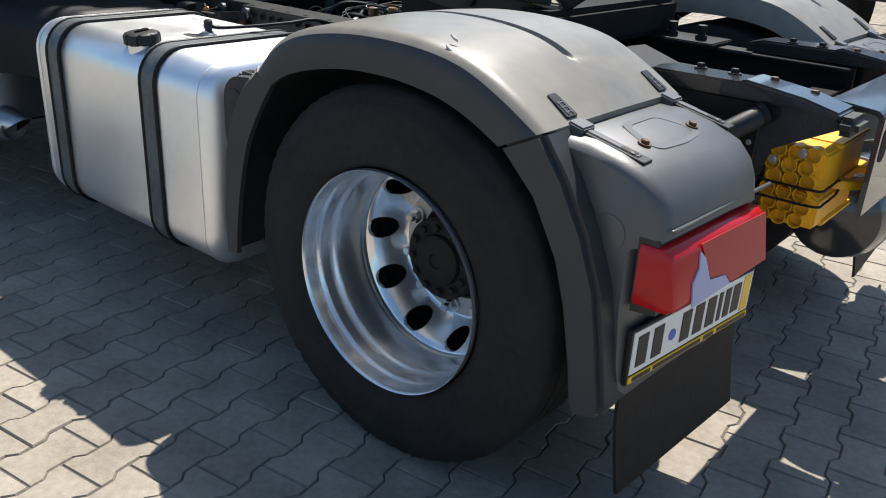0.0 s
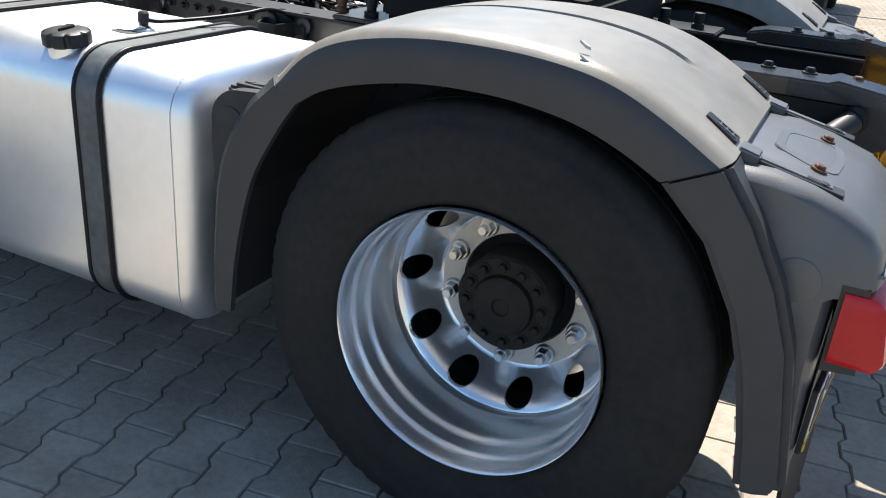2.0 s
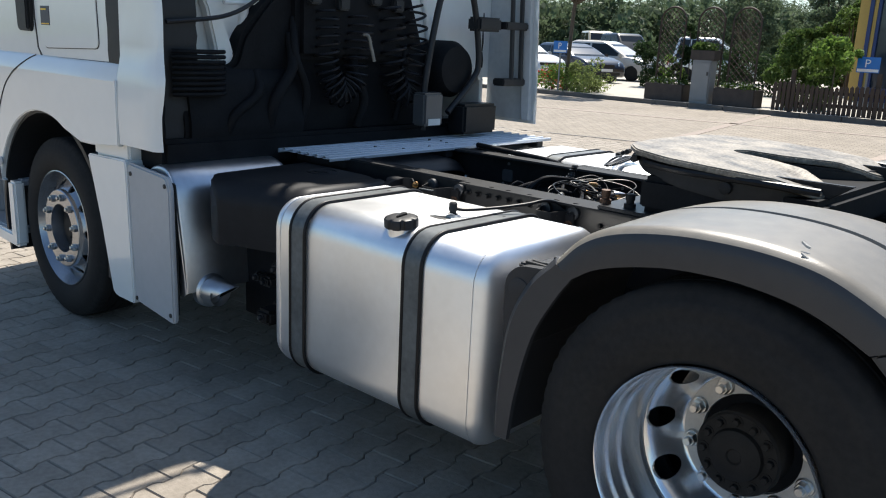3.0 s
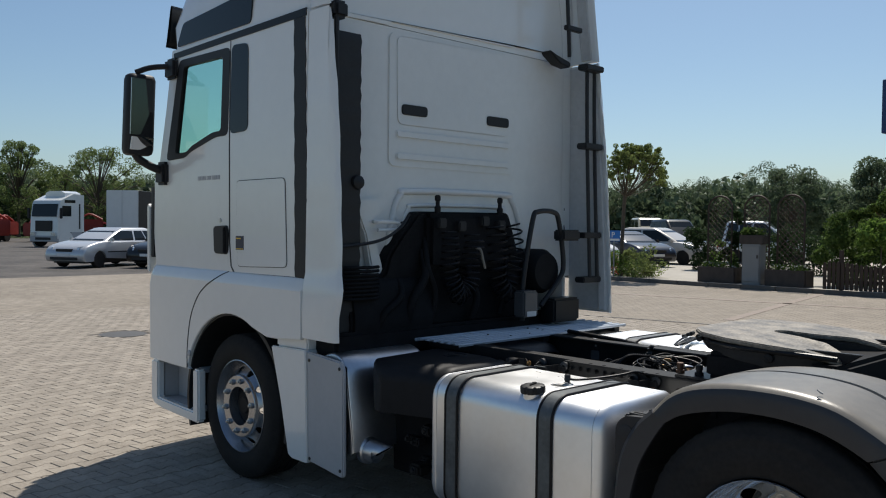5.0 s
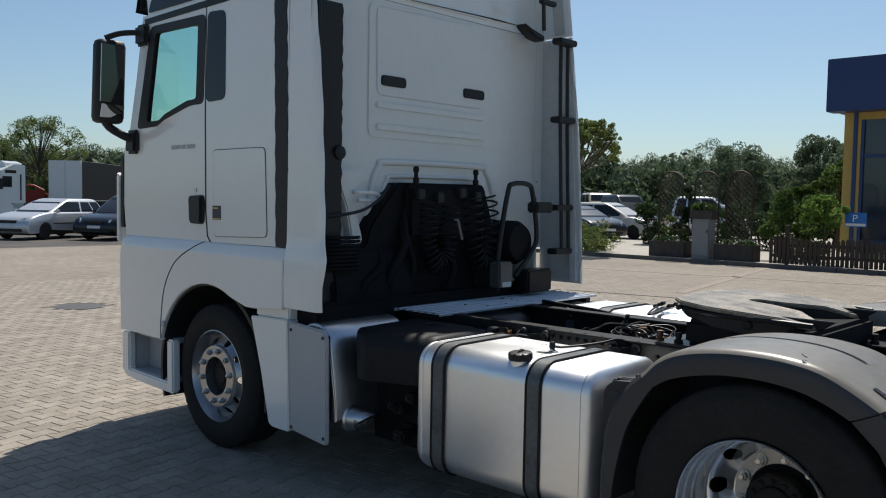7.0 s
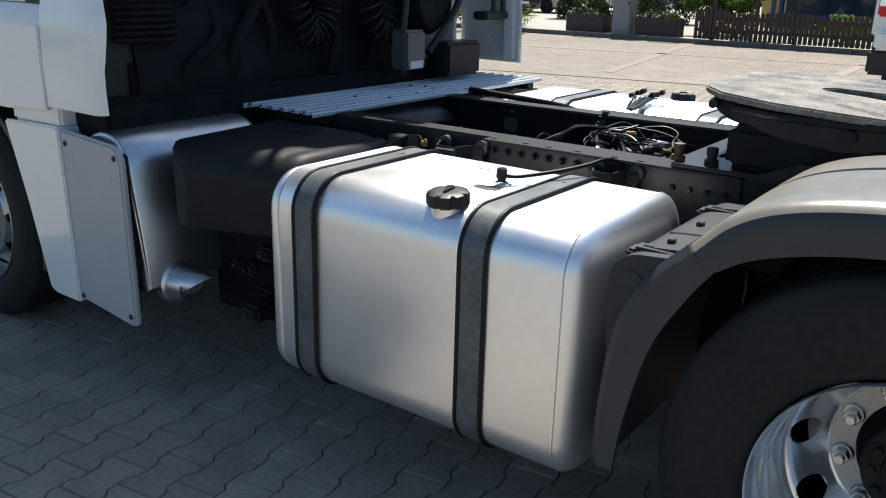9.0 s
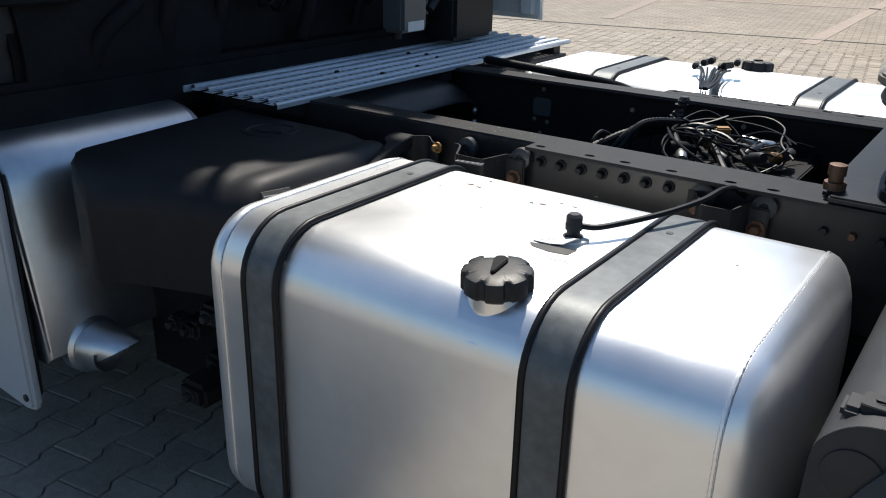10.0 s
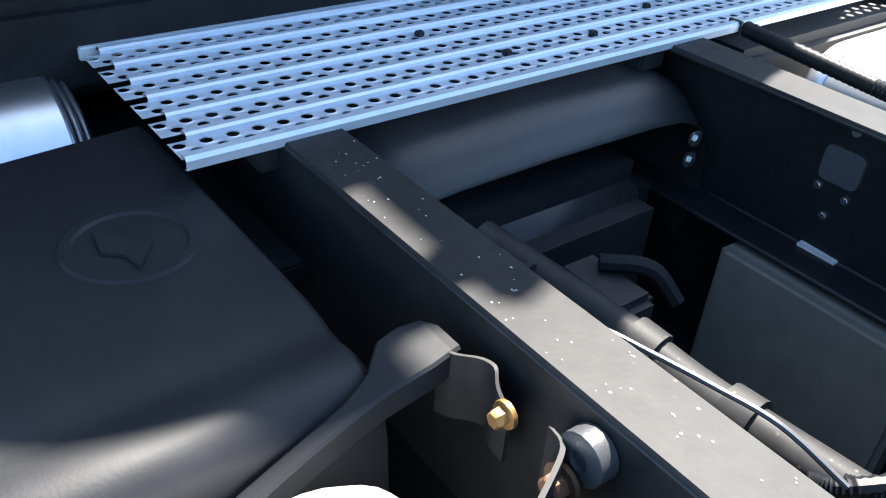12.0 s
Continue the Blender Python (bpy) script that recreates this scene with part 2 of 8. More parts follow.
def prism(pts, axis, a0, a1, bevel=0.0, seg=2, holes=(), bm=None):
    """A plate with an outline (and holes) in the plane across the axis, from a0 to a1."""
    own = bmesh.new()
    loops = []
    for ring in (pts, *holes):
        vs = [own.verts.new(place(axis, p, a0)) for p in ring]
        loops.append([own.edges.new((vs[i], vs[(i + 1) % len(vs)])) for i in range(len(vs))])
    if holes:
        bmesh.ops.triangle_fill(own, use_beauty=True, use_dissolve=False, edges=[e for l in loops for e in l])
    else:
        own.faces.new(own.verts[:])
    ext = bmesh.ops.extrude_face_region(own, geom=own.faces[:])
    d = place(axis, (0, 0), a1) - place(axis, (0, 0), a0)
    bmesh.ops.translate(own, vec=d, verts=[g for g in ext["geom"] if isinstance(g, bmesh.types.BMVert)])
    if bevel:
        bmesh.ops.recalc_face_normals(own, faces=own.faces)
        sharp = [e for e in own.edges if len(e.link_faces) == 2 and e.calc_face_angle(0) > 0.6]
        soften(own, bevel, seg, sharp)
    return own if bm is None else merge(bm, own)


def loft(sections, closed=True, caps=True, bm=None):
    """A skin over rows of points; closed: each row is a ring."""
    bm = bm or bmesh.new()
    rows = [[bm.verts.new(p) for p in s] for s in sections]
    n = len(rows[0])
    for a, b in zip(rows, rows[1:]):
        for i in range(n if closed else n - 1):
            j = (i + 1) % n
            bm.faces.new((a[i], a[j], b[j], b[i]))
    if caps and closed:
        bm.faces.new(rows[0])
        bm.faces.new(rows[-1])
    return bm


def lathe(profile, centre, axis="y", seg=48, bm=None, closed=False, caps=True):
    """A turned body: profile of (radius, place along the axis)."""
    own = bm or bmesh.new()
    c = Vector(centre)
    rows = []
    for r, h in profile:
        ring = []
        for k in range(seg):
            a = 2 * math.pi * k / seg
            u, v = r * math.cos(a), r * math.sin(a)
            ring.append(own.verts.new(c + (Vector((u, h, v)) if axis == "y" else Vector((h, u, v)) if axis == "x" else Vector((u, v, h)))))
        rows.append(ring)
    pairs = list(zip(rows, rows[1:])) + ([(rows[-1], rows[0])] if closed else [])
    for a, b in pairs:
        for i in range(seg):
            j = (i + 1) % seg
            own.faces.new((a[i], a[j], b[j], b[i]))
    if caps and not closed:
        for ring, r in ((rows[0], profile[0][0]), (rows[-1], profile[-1][0])):
            if r > 1e-4:
                own.faces.new(ring)
    return own


def curve_points(pts, steps=8):
    """A smooth curve through the points."""
    pts = [Vector(p) for p in pts]
    if len(pts) < 3:
        return pts
    ext = [2 * pts[0] - pts[1], *pts, 2 * pts[-1] - pts[-2]]
    out = []
    for i in range(1, len(ext) - 2):
        p0, p1, p2, p3 = ext[i - 1 : i + 3]
        for k in range(steps):
            t = k / steps
            out.append(0.5 * (2 * p1 + (p2 - p0) * t + (2 * p0 - 5 * p1 + 4 * p2 - p3) * t * t + (3 * p1 - p0 - 3 * p2 + p3) * t ** 3))
    return out + [pts[-1]]


def tube(pts, r, seg=8, smooth=6, bm=None, ripple=0.0):
    """A round bar or hose along a path; ripple: corrugation."""
    bm = bm or bmesh.new()
    path = curve_points(pts, smooth) if smooth else [Vector(p) for p in pts]
    rows, side = [], None
    for i, p in enumerate(path):
        d = (path[min(i + 1, len(path) - 1)] - path[max(i - 1, 0)]).normalized()
        if side is None:
            side = d.orthogonal().normalized()
        side = (side - d * side.dot(d)).normalized()
        up = d.cross(side)
        rr = r * (1 + ripple * (i % 2))
        rows.append([p + rr * (math.cos(2 * math.pi * k / seg) * side + math.sin(2 * math.pi * k / seg) * up) for k in range(seg)])
    return loft(rows, True, True, bm)


def rrect(w, h, r, n=6):
    """A rounded rectangle round the origin, as (u, v) points."""
    out = []
    for cx, cy, a0 in ((w / 2 - r, h / 2 - r, 0), (-w / 2 + r, h / 2 - r, 90), (-w / 2 + r, -h / 2 + r, 180), (w / 2 - r, -h / 2 + r, 270)):
        for k in range(n + 1):
            a = radians(a0 + 90 * k / n)
            out.append((cx + r * math.cos(a), cy + r * math.sin(a)))
    return out


def round_poly(pts, r, n=4):
    """A polygon with its corners rounded."""
    out = []
    m = len(pts)
    for i in range(m):
        p, a, b = Vector(pts[i]), Vector(pts[i - 1]), Vector(pts[(i + 1) % m])
        da, db = (a - p), (b - p)
        k = min(r, da.length * 0.45, db.length * 0.45)
        s, e = p + da.normalized() * k, p + db.normalized() * k
        for j in range(n + 1):
            t = j / n
            q = (1 - t) ** 2 * s + 2 * t * (1 - t) * p + t * t * e
            out.append((q.x, q.y))
    return out


def bolt(centre, axis, r=0.012, h=0.014, bm=None):
    """A hexagon head on a washer, its foot at the centre; axis like "-y"."""
    sign = -1 if axis[0] == "-" else 1
    bm = bm or bmesh.new()
    lathe([(r * 1.5, -0.002 * sign), (r * 1.5, 0.003 * sign)], centre, axis[-1], 12, bm)
    own = bmesh.new()
    lathe([(r, 0.0), (r, h * sign * 0.8), (r * 0.8, h * sign)], centre, axis[-1], 6, own)
    return merge(bm, own)


def text_mesh(body, size, m, mat, parent, name="lettering", depth=0.001, squeeze=1.0, label=""):
    """Raised lettering in the built-in font, as a mesh."""
    cu = bpy.data.curves.new(name, "FONT")
    cu.body, cu.size, cu.extrude = body, size, depth
    tmp = bpy.data.objects.new(name, cu)
    scene.collection.objects.link(tmp)
    me = bpy.data.meshes.new_from_object(tmp.evaluated_get(bpy.context.evaluated_depsgraph_get()))
    bpy.data.objects.remove(tmp)
    bpy.data.curves.remove(cu)
    me.transform(m @ Matrix.Diagonal((squeeze, 1, 1, 1)))
    me.materials.clear()
    me.materials.append(mat)
    ob = new(name, me)
    ob.parent = parent
    if label:
        tagged(ob, label)
    return ob


# ---- the tractor unit: x to its rear, y to its right, rear axle over the origin ----
truck = thing("semi_truck", label="white tractor unit with dark grey rear fenders and aluminium fuel tanks", category="truck")


def mirrored(bm):
    """The same part for the truck's other side."""
    bmesh.ops.scale(bm, vec=(1, -1, 1), verts=bm.verts)
    return bm


def tyre_mesh(c, r, width, rim_r, seg=192):
    """A truck tyre; its outer wall at -y. Shoulder blocks and grooves are cut in the tread."""
    bm = bmesh.new()
    h = width / 2
    prof = [(rim_r + 0.012, -h + 0.035), (rim_r + 0.013, -h + 0.018), (rim_r + 0.03, -h + 0.006), (rim_r + 0.075, -h), (rim_r + 0.11, -h + 0.001), (rim_r + 0.125, -h + 0.006),
            (r - 0.070, -h + 0.004), (r - 0.043, -h + 0.009), (r - 0.040, -h + 0.012), (r - 0.020, -h + 0.017), (r - 0.006, -h + 0.028)]
    tread = []
    for k in range(5):
        y0 = -h + 0.032 + k * (width - 0.064) / 5
        y1 = y0 + (width - 0.064) / 5
        tread += [(r - 0.012, y0 + 0.002), (r, y0 + 0.006), (r, y1 - 0.006), (r - 0.012, y1 - 0.002)]
    full = prof + tread[1:-1] + [(a, -b) for a, b in reversed(prof)]
    lathe(full, c, "y", seg, bm, caps=False)
    cv = Vector(c)
    for v in bm.verts:
        d = v.co - cv
        rad = math.hypot(d.x, d.z)
        k = round(math.atan2(d.z, d.x) / (2 * math.pi) * seg)
        if rad > r - 0.028 and abs(d.y) > h - 0.05 and k % 3 == 0:
            f = (rad - 0.003) / rad
            v.co = Vector((cv.x + d.x * f, cv.y + d.y * 0.99, cv.z + d.z * f))
    return bm


def holed_disc(c, r0, r1, holes, rc, rh, depth, thick=0.010, turn=0.0, squash=1.0):
    """A wheel disc ring from r0 to r1 with round hand holes; depth(r) gives its y."""
    bm = bmesh.new()
    n, rings = 32, 6
    c = Vector(c)

    def pt(u, r):
        return c + Vector((r * math.cos(u), depth(r), r * math.sin(u)))

    for k in range(holes):
        mid = turn + 2 * math.pi * k / holes
        half = math.pi / holes
        rows = [[] for _ in range(rings + 1)]
        for i in range(n):
            a = 2 * math.pi * i / n + math.pi / 4
            ca, sa = math.cos(a), math.sin(a)
            s = 1 / max(abs(ca), abs(sa))
            bu, br = mid + half * ca * s, (r1 if sa > 0 else r0) * abs(sa * s) + rc * (1 - abs(sa * s))
            hu, hr = mid + rh * ca / rc, rc + rh * squash * sa
            for j in range(rings + 1):
                f = j / rings
                rows[j].append(pt(hu + (bu - hu) * f, hr + (br - hr) * f))
        inner = [p + Vector((0, thick, 0)) for p in rows[0]]
        loft([inner, *rows], True, False, bm)
    bmesh.ops.remove_doubles(bm, verts=bm.verts, dist=0.0008)
    return bm


def rear_wheel(y_face, parent, inner=False):
    """An outer twin wheel: dished rim, holed disc, ten nuts, hub and tyre. y_face: the outer wall's place."""
    c = (0, 0, 0.5)
    part("tyre", tyre_mesh((0, y_face + 0.155, 0.499), 0.499, 0.31, 0.288), RUBBER, parent, "worn black truck tyre")
    y = y_face
    rim = part("rim", lathe([(0.2873, y + 0.050), (0.2965, y + 0.012), (0.2978, y + 0.005), (0.2957, y - 0.002), (0.2930, y + 0.001), (0.2912, y + 0.012), (0.2900, y + 0.030), (0.2888, y + 0.040), (0.2872, y + 0.046), (0.2830, y + 0.051), (0.2822, y + 0.058), (0.2820, y + 0.080), (0.2808, y + 0.090), (0.2780, y + 0.097), (0.2752, y + 0.101), (0.2735, y + 0.108), (0.2722, y + 0.130), (0.2712, y + 0.150), (0.2712, y + 0.180), (0.2728, y + 0.194), (0.2722, y + 0.204), (0.2702, y + 0.207), (0.2697, y + 0.216)], (0, 0, 0.5), "y", 96, caps=False), RIM, parent, "silver painted steel wheel rim")
    if inner:
        return
    y_bolt = -0.846

    def depth(r):
        t = min(1, max(0, (r - 0.197) / (0.2695 - 0.197)))
        return y_bolt + 0.003 - 0.104 * (0.25 * t + 0.75 * (t * t * (3 - 2 * t)))

    part("wheel_disc", holed_disc(c, 0.196, 0.2695, 10, 0.241, 0.0335, depth, turn=radians(157.8 + 18), squash=0.72), RIM, rim)
    part("disc_face", lathe([(0.197, y_bolt + 0.003), (0.1945, y_bolt - 0.001), (0.190, y_bolt), (0.141, y_bolt), (0.139, y_bolt + 0.012)], c, "y", 64, caps=False), RIM_FACE, rim)
    # A black disc paints the shade in the gap round the hub.
    part("hub_shade_disc", lathe([(0.1405, y_bolt + 0.014), (0.138, y_bolt + 0.030), (0.0001, y_bolt + 0.032)], c, "y", 48), DEEP_BLACK, parent, "black disc painted as the shaded gap round the hub")
    part("hub", lathe([(0.112, y_bolt + 0.03), (0.112, y_bolt - 0.060), (0.116, y_bolt - 0.066), (0.116, y_bolt - 0.084), (0.110, y_bolt - 0.090), (0.074, y_bolt - 0.092), (0.070, y_bolt - 0.104), (0.062, y_bolt - 0.108), (0.022, y_bolt - 0.110), (0.018, y_bolt - 0.105), (0.0001, y_bolt - 0.105)], c, "y", 48), HUB, parent, "dirty black axle hub")
    hb = bmesh.new()
    for k in range(12):
        a = 2 * math.pi * k / 12 + 0.1
        bolt((0.092 * math.cos(a), y_bolt - 0.090, 0.5 + 0.092 * math.sin(a)), "-y", 0.011, 0.014, hb)
    part("hub_bolts", hb, HUB, parent)
    for k in range(10):
        a = radians(157.8 + 36 * k)
        x, z = 0.1675 * math.cos(a), 0.5 + 0.1675 * math.sin(a)
        nut = bmesh.new()
        lathe([(0.0245, y_bolt), (0.0245, y_bolt - 0.004), (0.021, y_bolt - 0.009)], (x, 0, z), "y", 20, nut)
        own = bmesh.new()
        lathe([(0.0195, y_bolt - 0.006), (0.0195, y_bolt - 0.026), (0.0165, y_bolt - 0.030)], (x, 0, z), "y", 6, own)
        merge(nut, own)
        lathe([(0.0125, y_bolt - 0.02), (0.0125, y_bolt - 0.044), (0.010, y_bolt - 0.047)], (x, 0, z), "y", 12, nut)
        part("wheel_nut", nut, STEEL, rim)


def group(name, label=""):
    ob = new(name)
    ob.parent = truck
    return tagged(ob, label) if label else ob


for side in (-1, 1):
    w = group("rear_wheel", "silver twin rear wheel with a black tyre")
    rear_wheel(-1.165, w)
    w2 = group("rear_wheel", "inner twin rear wheel, black tyre")
    part("tyre", tyre_mesh((0, -0.665, 0.5), 0.5, 0.31, 0.296), RUBBER, w2)
    part("rim", lathe([(0.30, -0.52), (0.262, -0.56), (0.26, -0.78)], (0, 0, 0.5), "y", 48, caps=False), RIM, w2)
    if side == 1:
        for ob in (w, w2):
            ob.matrix_basis = Matrix.Translation((0, 0.09, 0)) @ Matrix.Rotation(math.pi, 4, "Z")
part("rear_axle", lathe([(0.09, -0.6), (0.09, -0.3), (0.2, -0.15), (0.22, 0.0), (0.2, 0.15), (0.09, 0.3), (0.09, 0.6)], (0, 0, 0.5), "y", 24), BLACK, truck)

# ---- rear fenders ----


def fender(sign):
    f = group("rear_fender", "dark grey plastic rear fender, top bleached and painted lighter for sun")
    shift = Matrix.Translation((0, 0.09 if sign > 0 else 0.0, 0.0))
    f.matrix_basis = shift
    flip = (lambda b: b) if sign < 0 else mirrored
    yo, yi = -1.168, -0.545
    # front piece, over the front of the tyre
    sec = []
    front = [((-0.650, 0.397), (-0.592, 0.397)), ((-0.648, 0.55), (-0.574, 0.55)), ((-0.622, 0.755), (-0.528, 0.735)), ((-0.560, 0.885), (-0.460, 0.862)), ((-0.478, 0.972), (-0.412, 0.930))]
    fine = []
    for (ox, oz), (ix, iz) in front:
        fine.append(((ox, 0, oz), (ix, 0, iz)))
    outs, ins = curve_points([a for a, b in fine], 5), curve_points([b for a, b in fine], 5)
    for o, i in zip(outs, ins):
        d = (o - i).normalized() * 0.02
        sec.append([Vector((i.x, yo + 0.004, i.z)), Vector((o.x - d.x, yo, o.z - d.z)), Vector((o.x, yo + 0.02, o.z)), Vector((o.x, yi, o.z)), Vector((o.x - d.x * 1.2, yi, o.z - d.z * 1.2)), Vector((o.x - d.x * 1.2, yo + 0.03, o.z - d.z * 1.2)), Vector((i.x, yo + 0.02, i.z))])
    part("front_section", flip(loft(sec)), FENDER, f, "dark grey plastic front fender section")
    # pocket cap on the front piece, against the tank
    cap = part("fender_pocket", flip(prism(round_poly([(-0.640, 0.66), (-0.652, 0.78), (-0.650, 0.882), (-0.608, 0.922), (-0.500, 0.931), (-0.474, 0.952), (-0.52, 0.90), (-0.58, 0.80), (-0.61, 0.66)], 0.03), "y", -1.140, -0.56, 0.014, 3)), POCKET, f, "dark grey plastic pocket with two strap latches")
    part("pocket_cap", flip(lathe([(0.036, -1.1405), (0.036, -1.1425), (0.033, -1.1435)], (-0.600, 0, 0.850), "y", 24)), POCKET, cap)
    for yh in (-1.085, -0.655):
        # strap latch let into the top, with its hinge and a rubber stop beside it
        part("latch_well", flip(prism(round_poly([(-0.612, yh - 0.020), (-0.480, yh - 0.026), (-0.480, yh + 0.022), (-0.612, yh + 0.018)], 0.008), "z", 0.918, 0.9300, 0.001)), BLACK, cap)
        own = rbox(-0.066, 0.070, -0.011, 0.011, -0.003, 0.003, 0.002)
        bmesh.ops.transform(own, matrix=Matrix.Translation((-0.545, yh, 0.9312)) @ Matrix.Rotation(radians(-4.5), 4, "Y"), verts=own.verts)
        part("strap", flip(own), POCKET, cap, "grey plastic strap")
        own = rbox(-0.632, -0.606, yh - 0.024, yh + 0.024, 0.902, 0.922, 0.006, 3)
        part("strap_hinge", flip(own), POCKET, cap)
        part("strap_eye", flip(prism(round_poly([(-0.598, yh - 0.006), (-0.575, yh - 0.006), (-0.575, yh + 0.006), (-0.598, yh + 0.006)], 0.005), "z", 0.9318, 0.9332)), BLACK, cap)
    for yh in (-1.015, -0.835):
        part("rubber_stop", flip(rbox(-0.570, -0.554, yh - 0.010, yh + 0.010, 0.918, 0.936, 0.002)), BLACK, cap, "black rubber stop")
    part("press_line", flip(tube([(-0.60, -0.93, 0.9215), (-0.55, -0.93, 0.9265), (-0.505, -0.93, 0.9295)], 0.004, 6, 3)), POCKET, cap)
    # middle hood
    top = curve_points([(-0.474, 0, 0.972), (-0.40, 0, 1.045), (-0.30, 0, 1.092), (-0.15, 0, 1.120), (0.0, 0, 1.127), (0.13, 0, 1.119), (0.237, 0, 1.096), (0.34, 0, 1.048), (0.438, 0, 0.988)], 5)
    low = curve_points([(-0.408, 0, 0.932), (-0.345, 0, 0.970), (-0.255, 0, 0.999), (-0.130, 0, 1.022), (0.0, 0, 1.027), (0.10, 0, 1.019), (0.185, 0, 1.002), (0.262, 0, 0.973), (0.332, 0, 0.937)], 5)
    sec, side = [], []
    for o, i in zip(top, low):
        up = (o - i).normalized()
        row = [Vector((i.x, yo - 0.002, i.z)), Vector((i.x, yo - 0.006, i.z)) + up * 0.02]
        for k in range(6):
            a = radians(90 * k / 5)
            row.append(Vector((o.x, yo - 0.006 + 0.045 * (1 - math.cos(a)), o.z)) - up * 0.045 * (1 - math.sin(a)))
        s = max(0.0, 1 - (abs(o.x + 0.0) / 0.47) ** 3)
        g = 0.015 * min(1.0, max(0.0, (0.31 - o.x) / 0.06)) if -0.46 < o.x else 0.0
        row += [o + Vector((0, -1.06, 0.004 * s)), o + Vector((0, -0.93, 0.010 * s)), o + Vector((0, -0.868, 0.012 * s)), o + Vector((0, -0.862, 0.012 * s - g)), o + Vector((0, -0.844, 0.012 * s - g)), o + Vector((0, -0.838, 0.012 * s)), o + Vector((0, -0.70, 0.008 * s)), o + Vector((0, -0.60, 0.002 * s)), o + Vector((0, -0.56, -0.006)), o + Vector((0, -0.545, -0.03)), o + Vector((0, -0.541, -0.09))]
        row += [o + Vector((0, -0.547, -0.09)), o + Vector((0, -0.552, -0.034)), o + Vector((0, -0.70, -0.012)), o + Vector((0, -1.06, -0.012)), Vector((o.x, yo + 0.03, o.z)) - up * 0.03, Vector((i.x, yo + 0.014, i.z))]
        sec.append(row[4:-1])
        side.append(row[:5] + row[-2:])
    # One plastic: top painted lighter for sun, flank darker for shade.
    hood = part("hood", flip(loft(sec)), FENDER_TOP, f, "bleached grey fender top lightened for sun, scuffed edge")
    part("hood_flank", flip(loft(side)), FENDER, f, "dark grey flank of the fender top, kept darker for shade")
    # torn sliver and scraped flecks on the outer edge
    if sign < 0:
        rng_s = np.random.default_rng(6)
        def edge(x, up=0.0):
            return Vector((x, -1.148 + 0.02 * (x - 0.2), 1.0905 - 0.62 * (x - 0.2) - 1.1 * (x - 0.2) ** 2 + up))
        tear = [(-0.010, 0.010), (0.004, 0.004), (0.016, 0.009), (0.030, 0.020), (0.044, 0.030), (0.034, 0.030), (0.018, 0.022), (0.002, 0.020)]
        rows = [[edge(0.205 + u, 0.35 * v + d) + Vector((0, v, 0)) for u, v in tear] for d in (-0.002, 0.0055)]
        part("torn_sliver", loft(rows), FENDER, hood, "torn dark plastic sliver")
        for k in range(16):
            x = 0.15 + 0.20 * rng_s.uniform() ** 0.8
            v = rng_s.uniform(-0.004, 0.035)
            a, b = rng_s.uniform(0.003, 0.012), rng_s.uniform(0.001, 0.0035)
            poly = [(-a, 0), (-0.3 * a, b), (0.8 * a, 0.7 * b), (a, 0), (0.2 * a, -b)]
            rows = [[edge(x + u, 0.42 * (v + w) + d) + Vector((0, v + w, 0)) for u, w in poly] for d in (-0.003, 0.0022)]
            part("scrape", loft(rows), FLECK, hood, "pale scraped plastic")
    # rear section: side strip and the lamp housing behind it
    strip = [(0.322, 0.940), (0.430, 0.993), (0.440, 0.983), (0.500, 0.905), (0.560, 0.800), (0.603, 0.690), (0.628, 0.560), (0.650, 0.430), (0.640, 0.402), (0.600, 0.388), (0.566, 0.384), (0.548, 0.500), (0.520, 0.630), (0.488, 0.727), (0.420, 0.845)]
    rear = part("rear_section", flip(prism(strip, "y", yo, -1.02, 0.024, 4)), FENDER, f, "dark grey plastic rear fender section")
    rows = []
    for y, dx, inset in ((-1.105, -0.004, 0.022), (-1.095, 0.0, 0.008), (-1.07, 0.002, 0.0), (-0.82, 0.014, -0.002), (-0.58, 0.024, 0.0), (-0.555, 0.024, 0.008), (-0.545, 0.022, 0.024)):
        prof = [(0.436, 0.974), (0.50, 0.970), (0.565, 0.955), (0.625, 0.934), (0.668, 0.905), (0.690, 0.870), (0.700, 0.832), (0.704, 0.818), (0.690, 0.806), (0.655, 0.80), (0.640, 0.79), (0.642, 0.62), (0.650, 0.45), (0.645, 0.405), (0.585, 0.40), (0.54, 0.60), (0.48, 0.80), (0.43, 0.90)]
        cx, cz = 0.58, 0.70
        row = []
        for x, z in prof:
            v = Vector((cx - x, 0, cz - z)).normalized() * inset
            row.append(Vector((x + v.x + dx * (x > 0.6), y - (max(0, x - 0.45) * 0.58 if y > -0.6 else 0), z + v.z)))
        rows.append(row)
    hous = part("lamp_housing", flip(loft(rows)), HOUSING, f, "grey plastic rear lamp housing")
    part("service_cap", flip(lathe([(0.040, -1.1045), (0.040, -1.107), (0.037, -1.108)], (0.575, 0, 0.80), "y", 28)), HOUSING, rear)
    # raised pad, hinges, latches and bolts on the housing
    pm = Matrix.Translation((0.535, -0.850, 0.9618)) @ Matrix.Rotation(radians(13.5), 4, "Y")
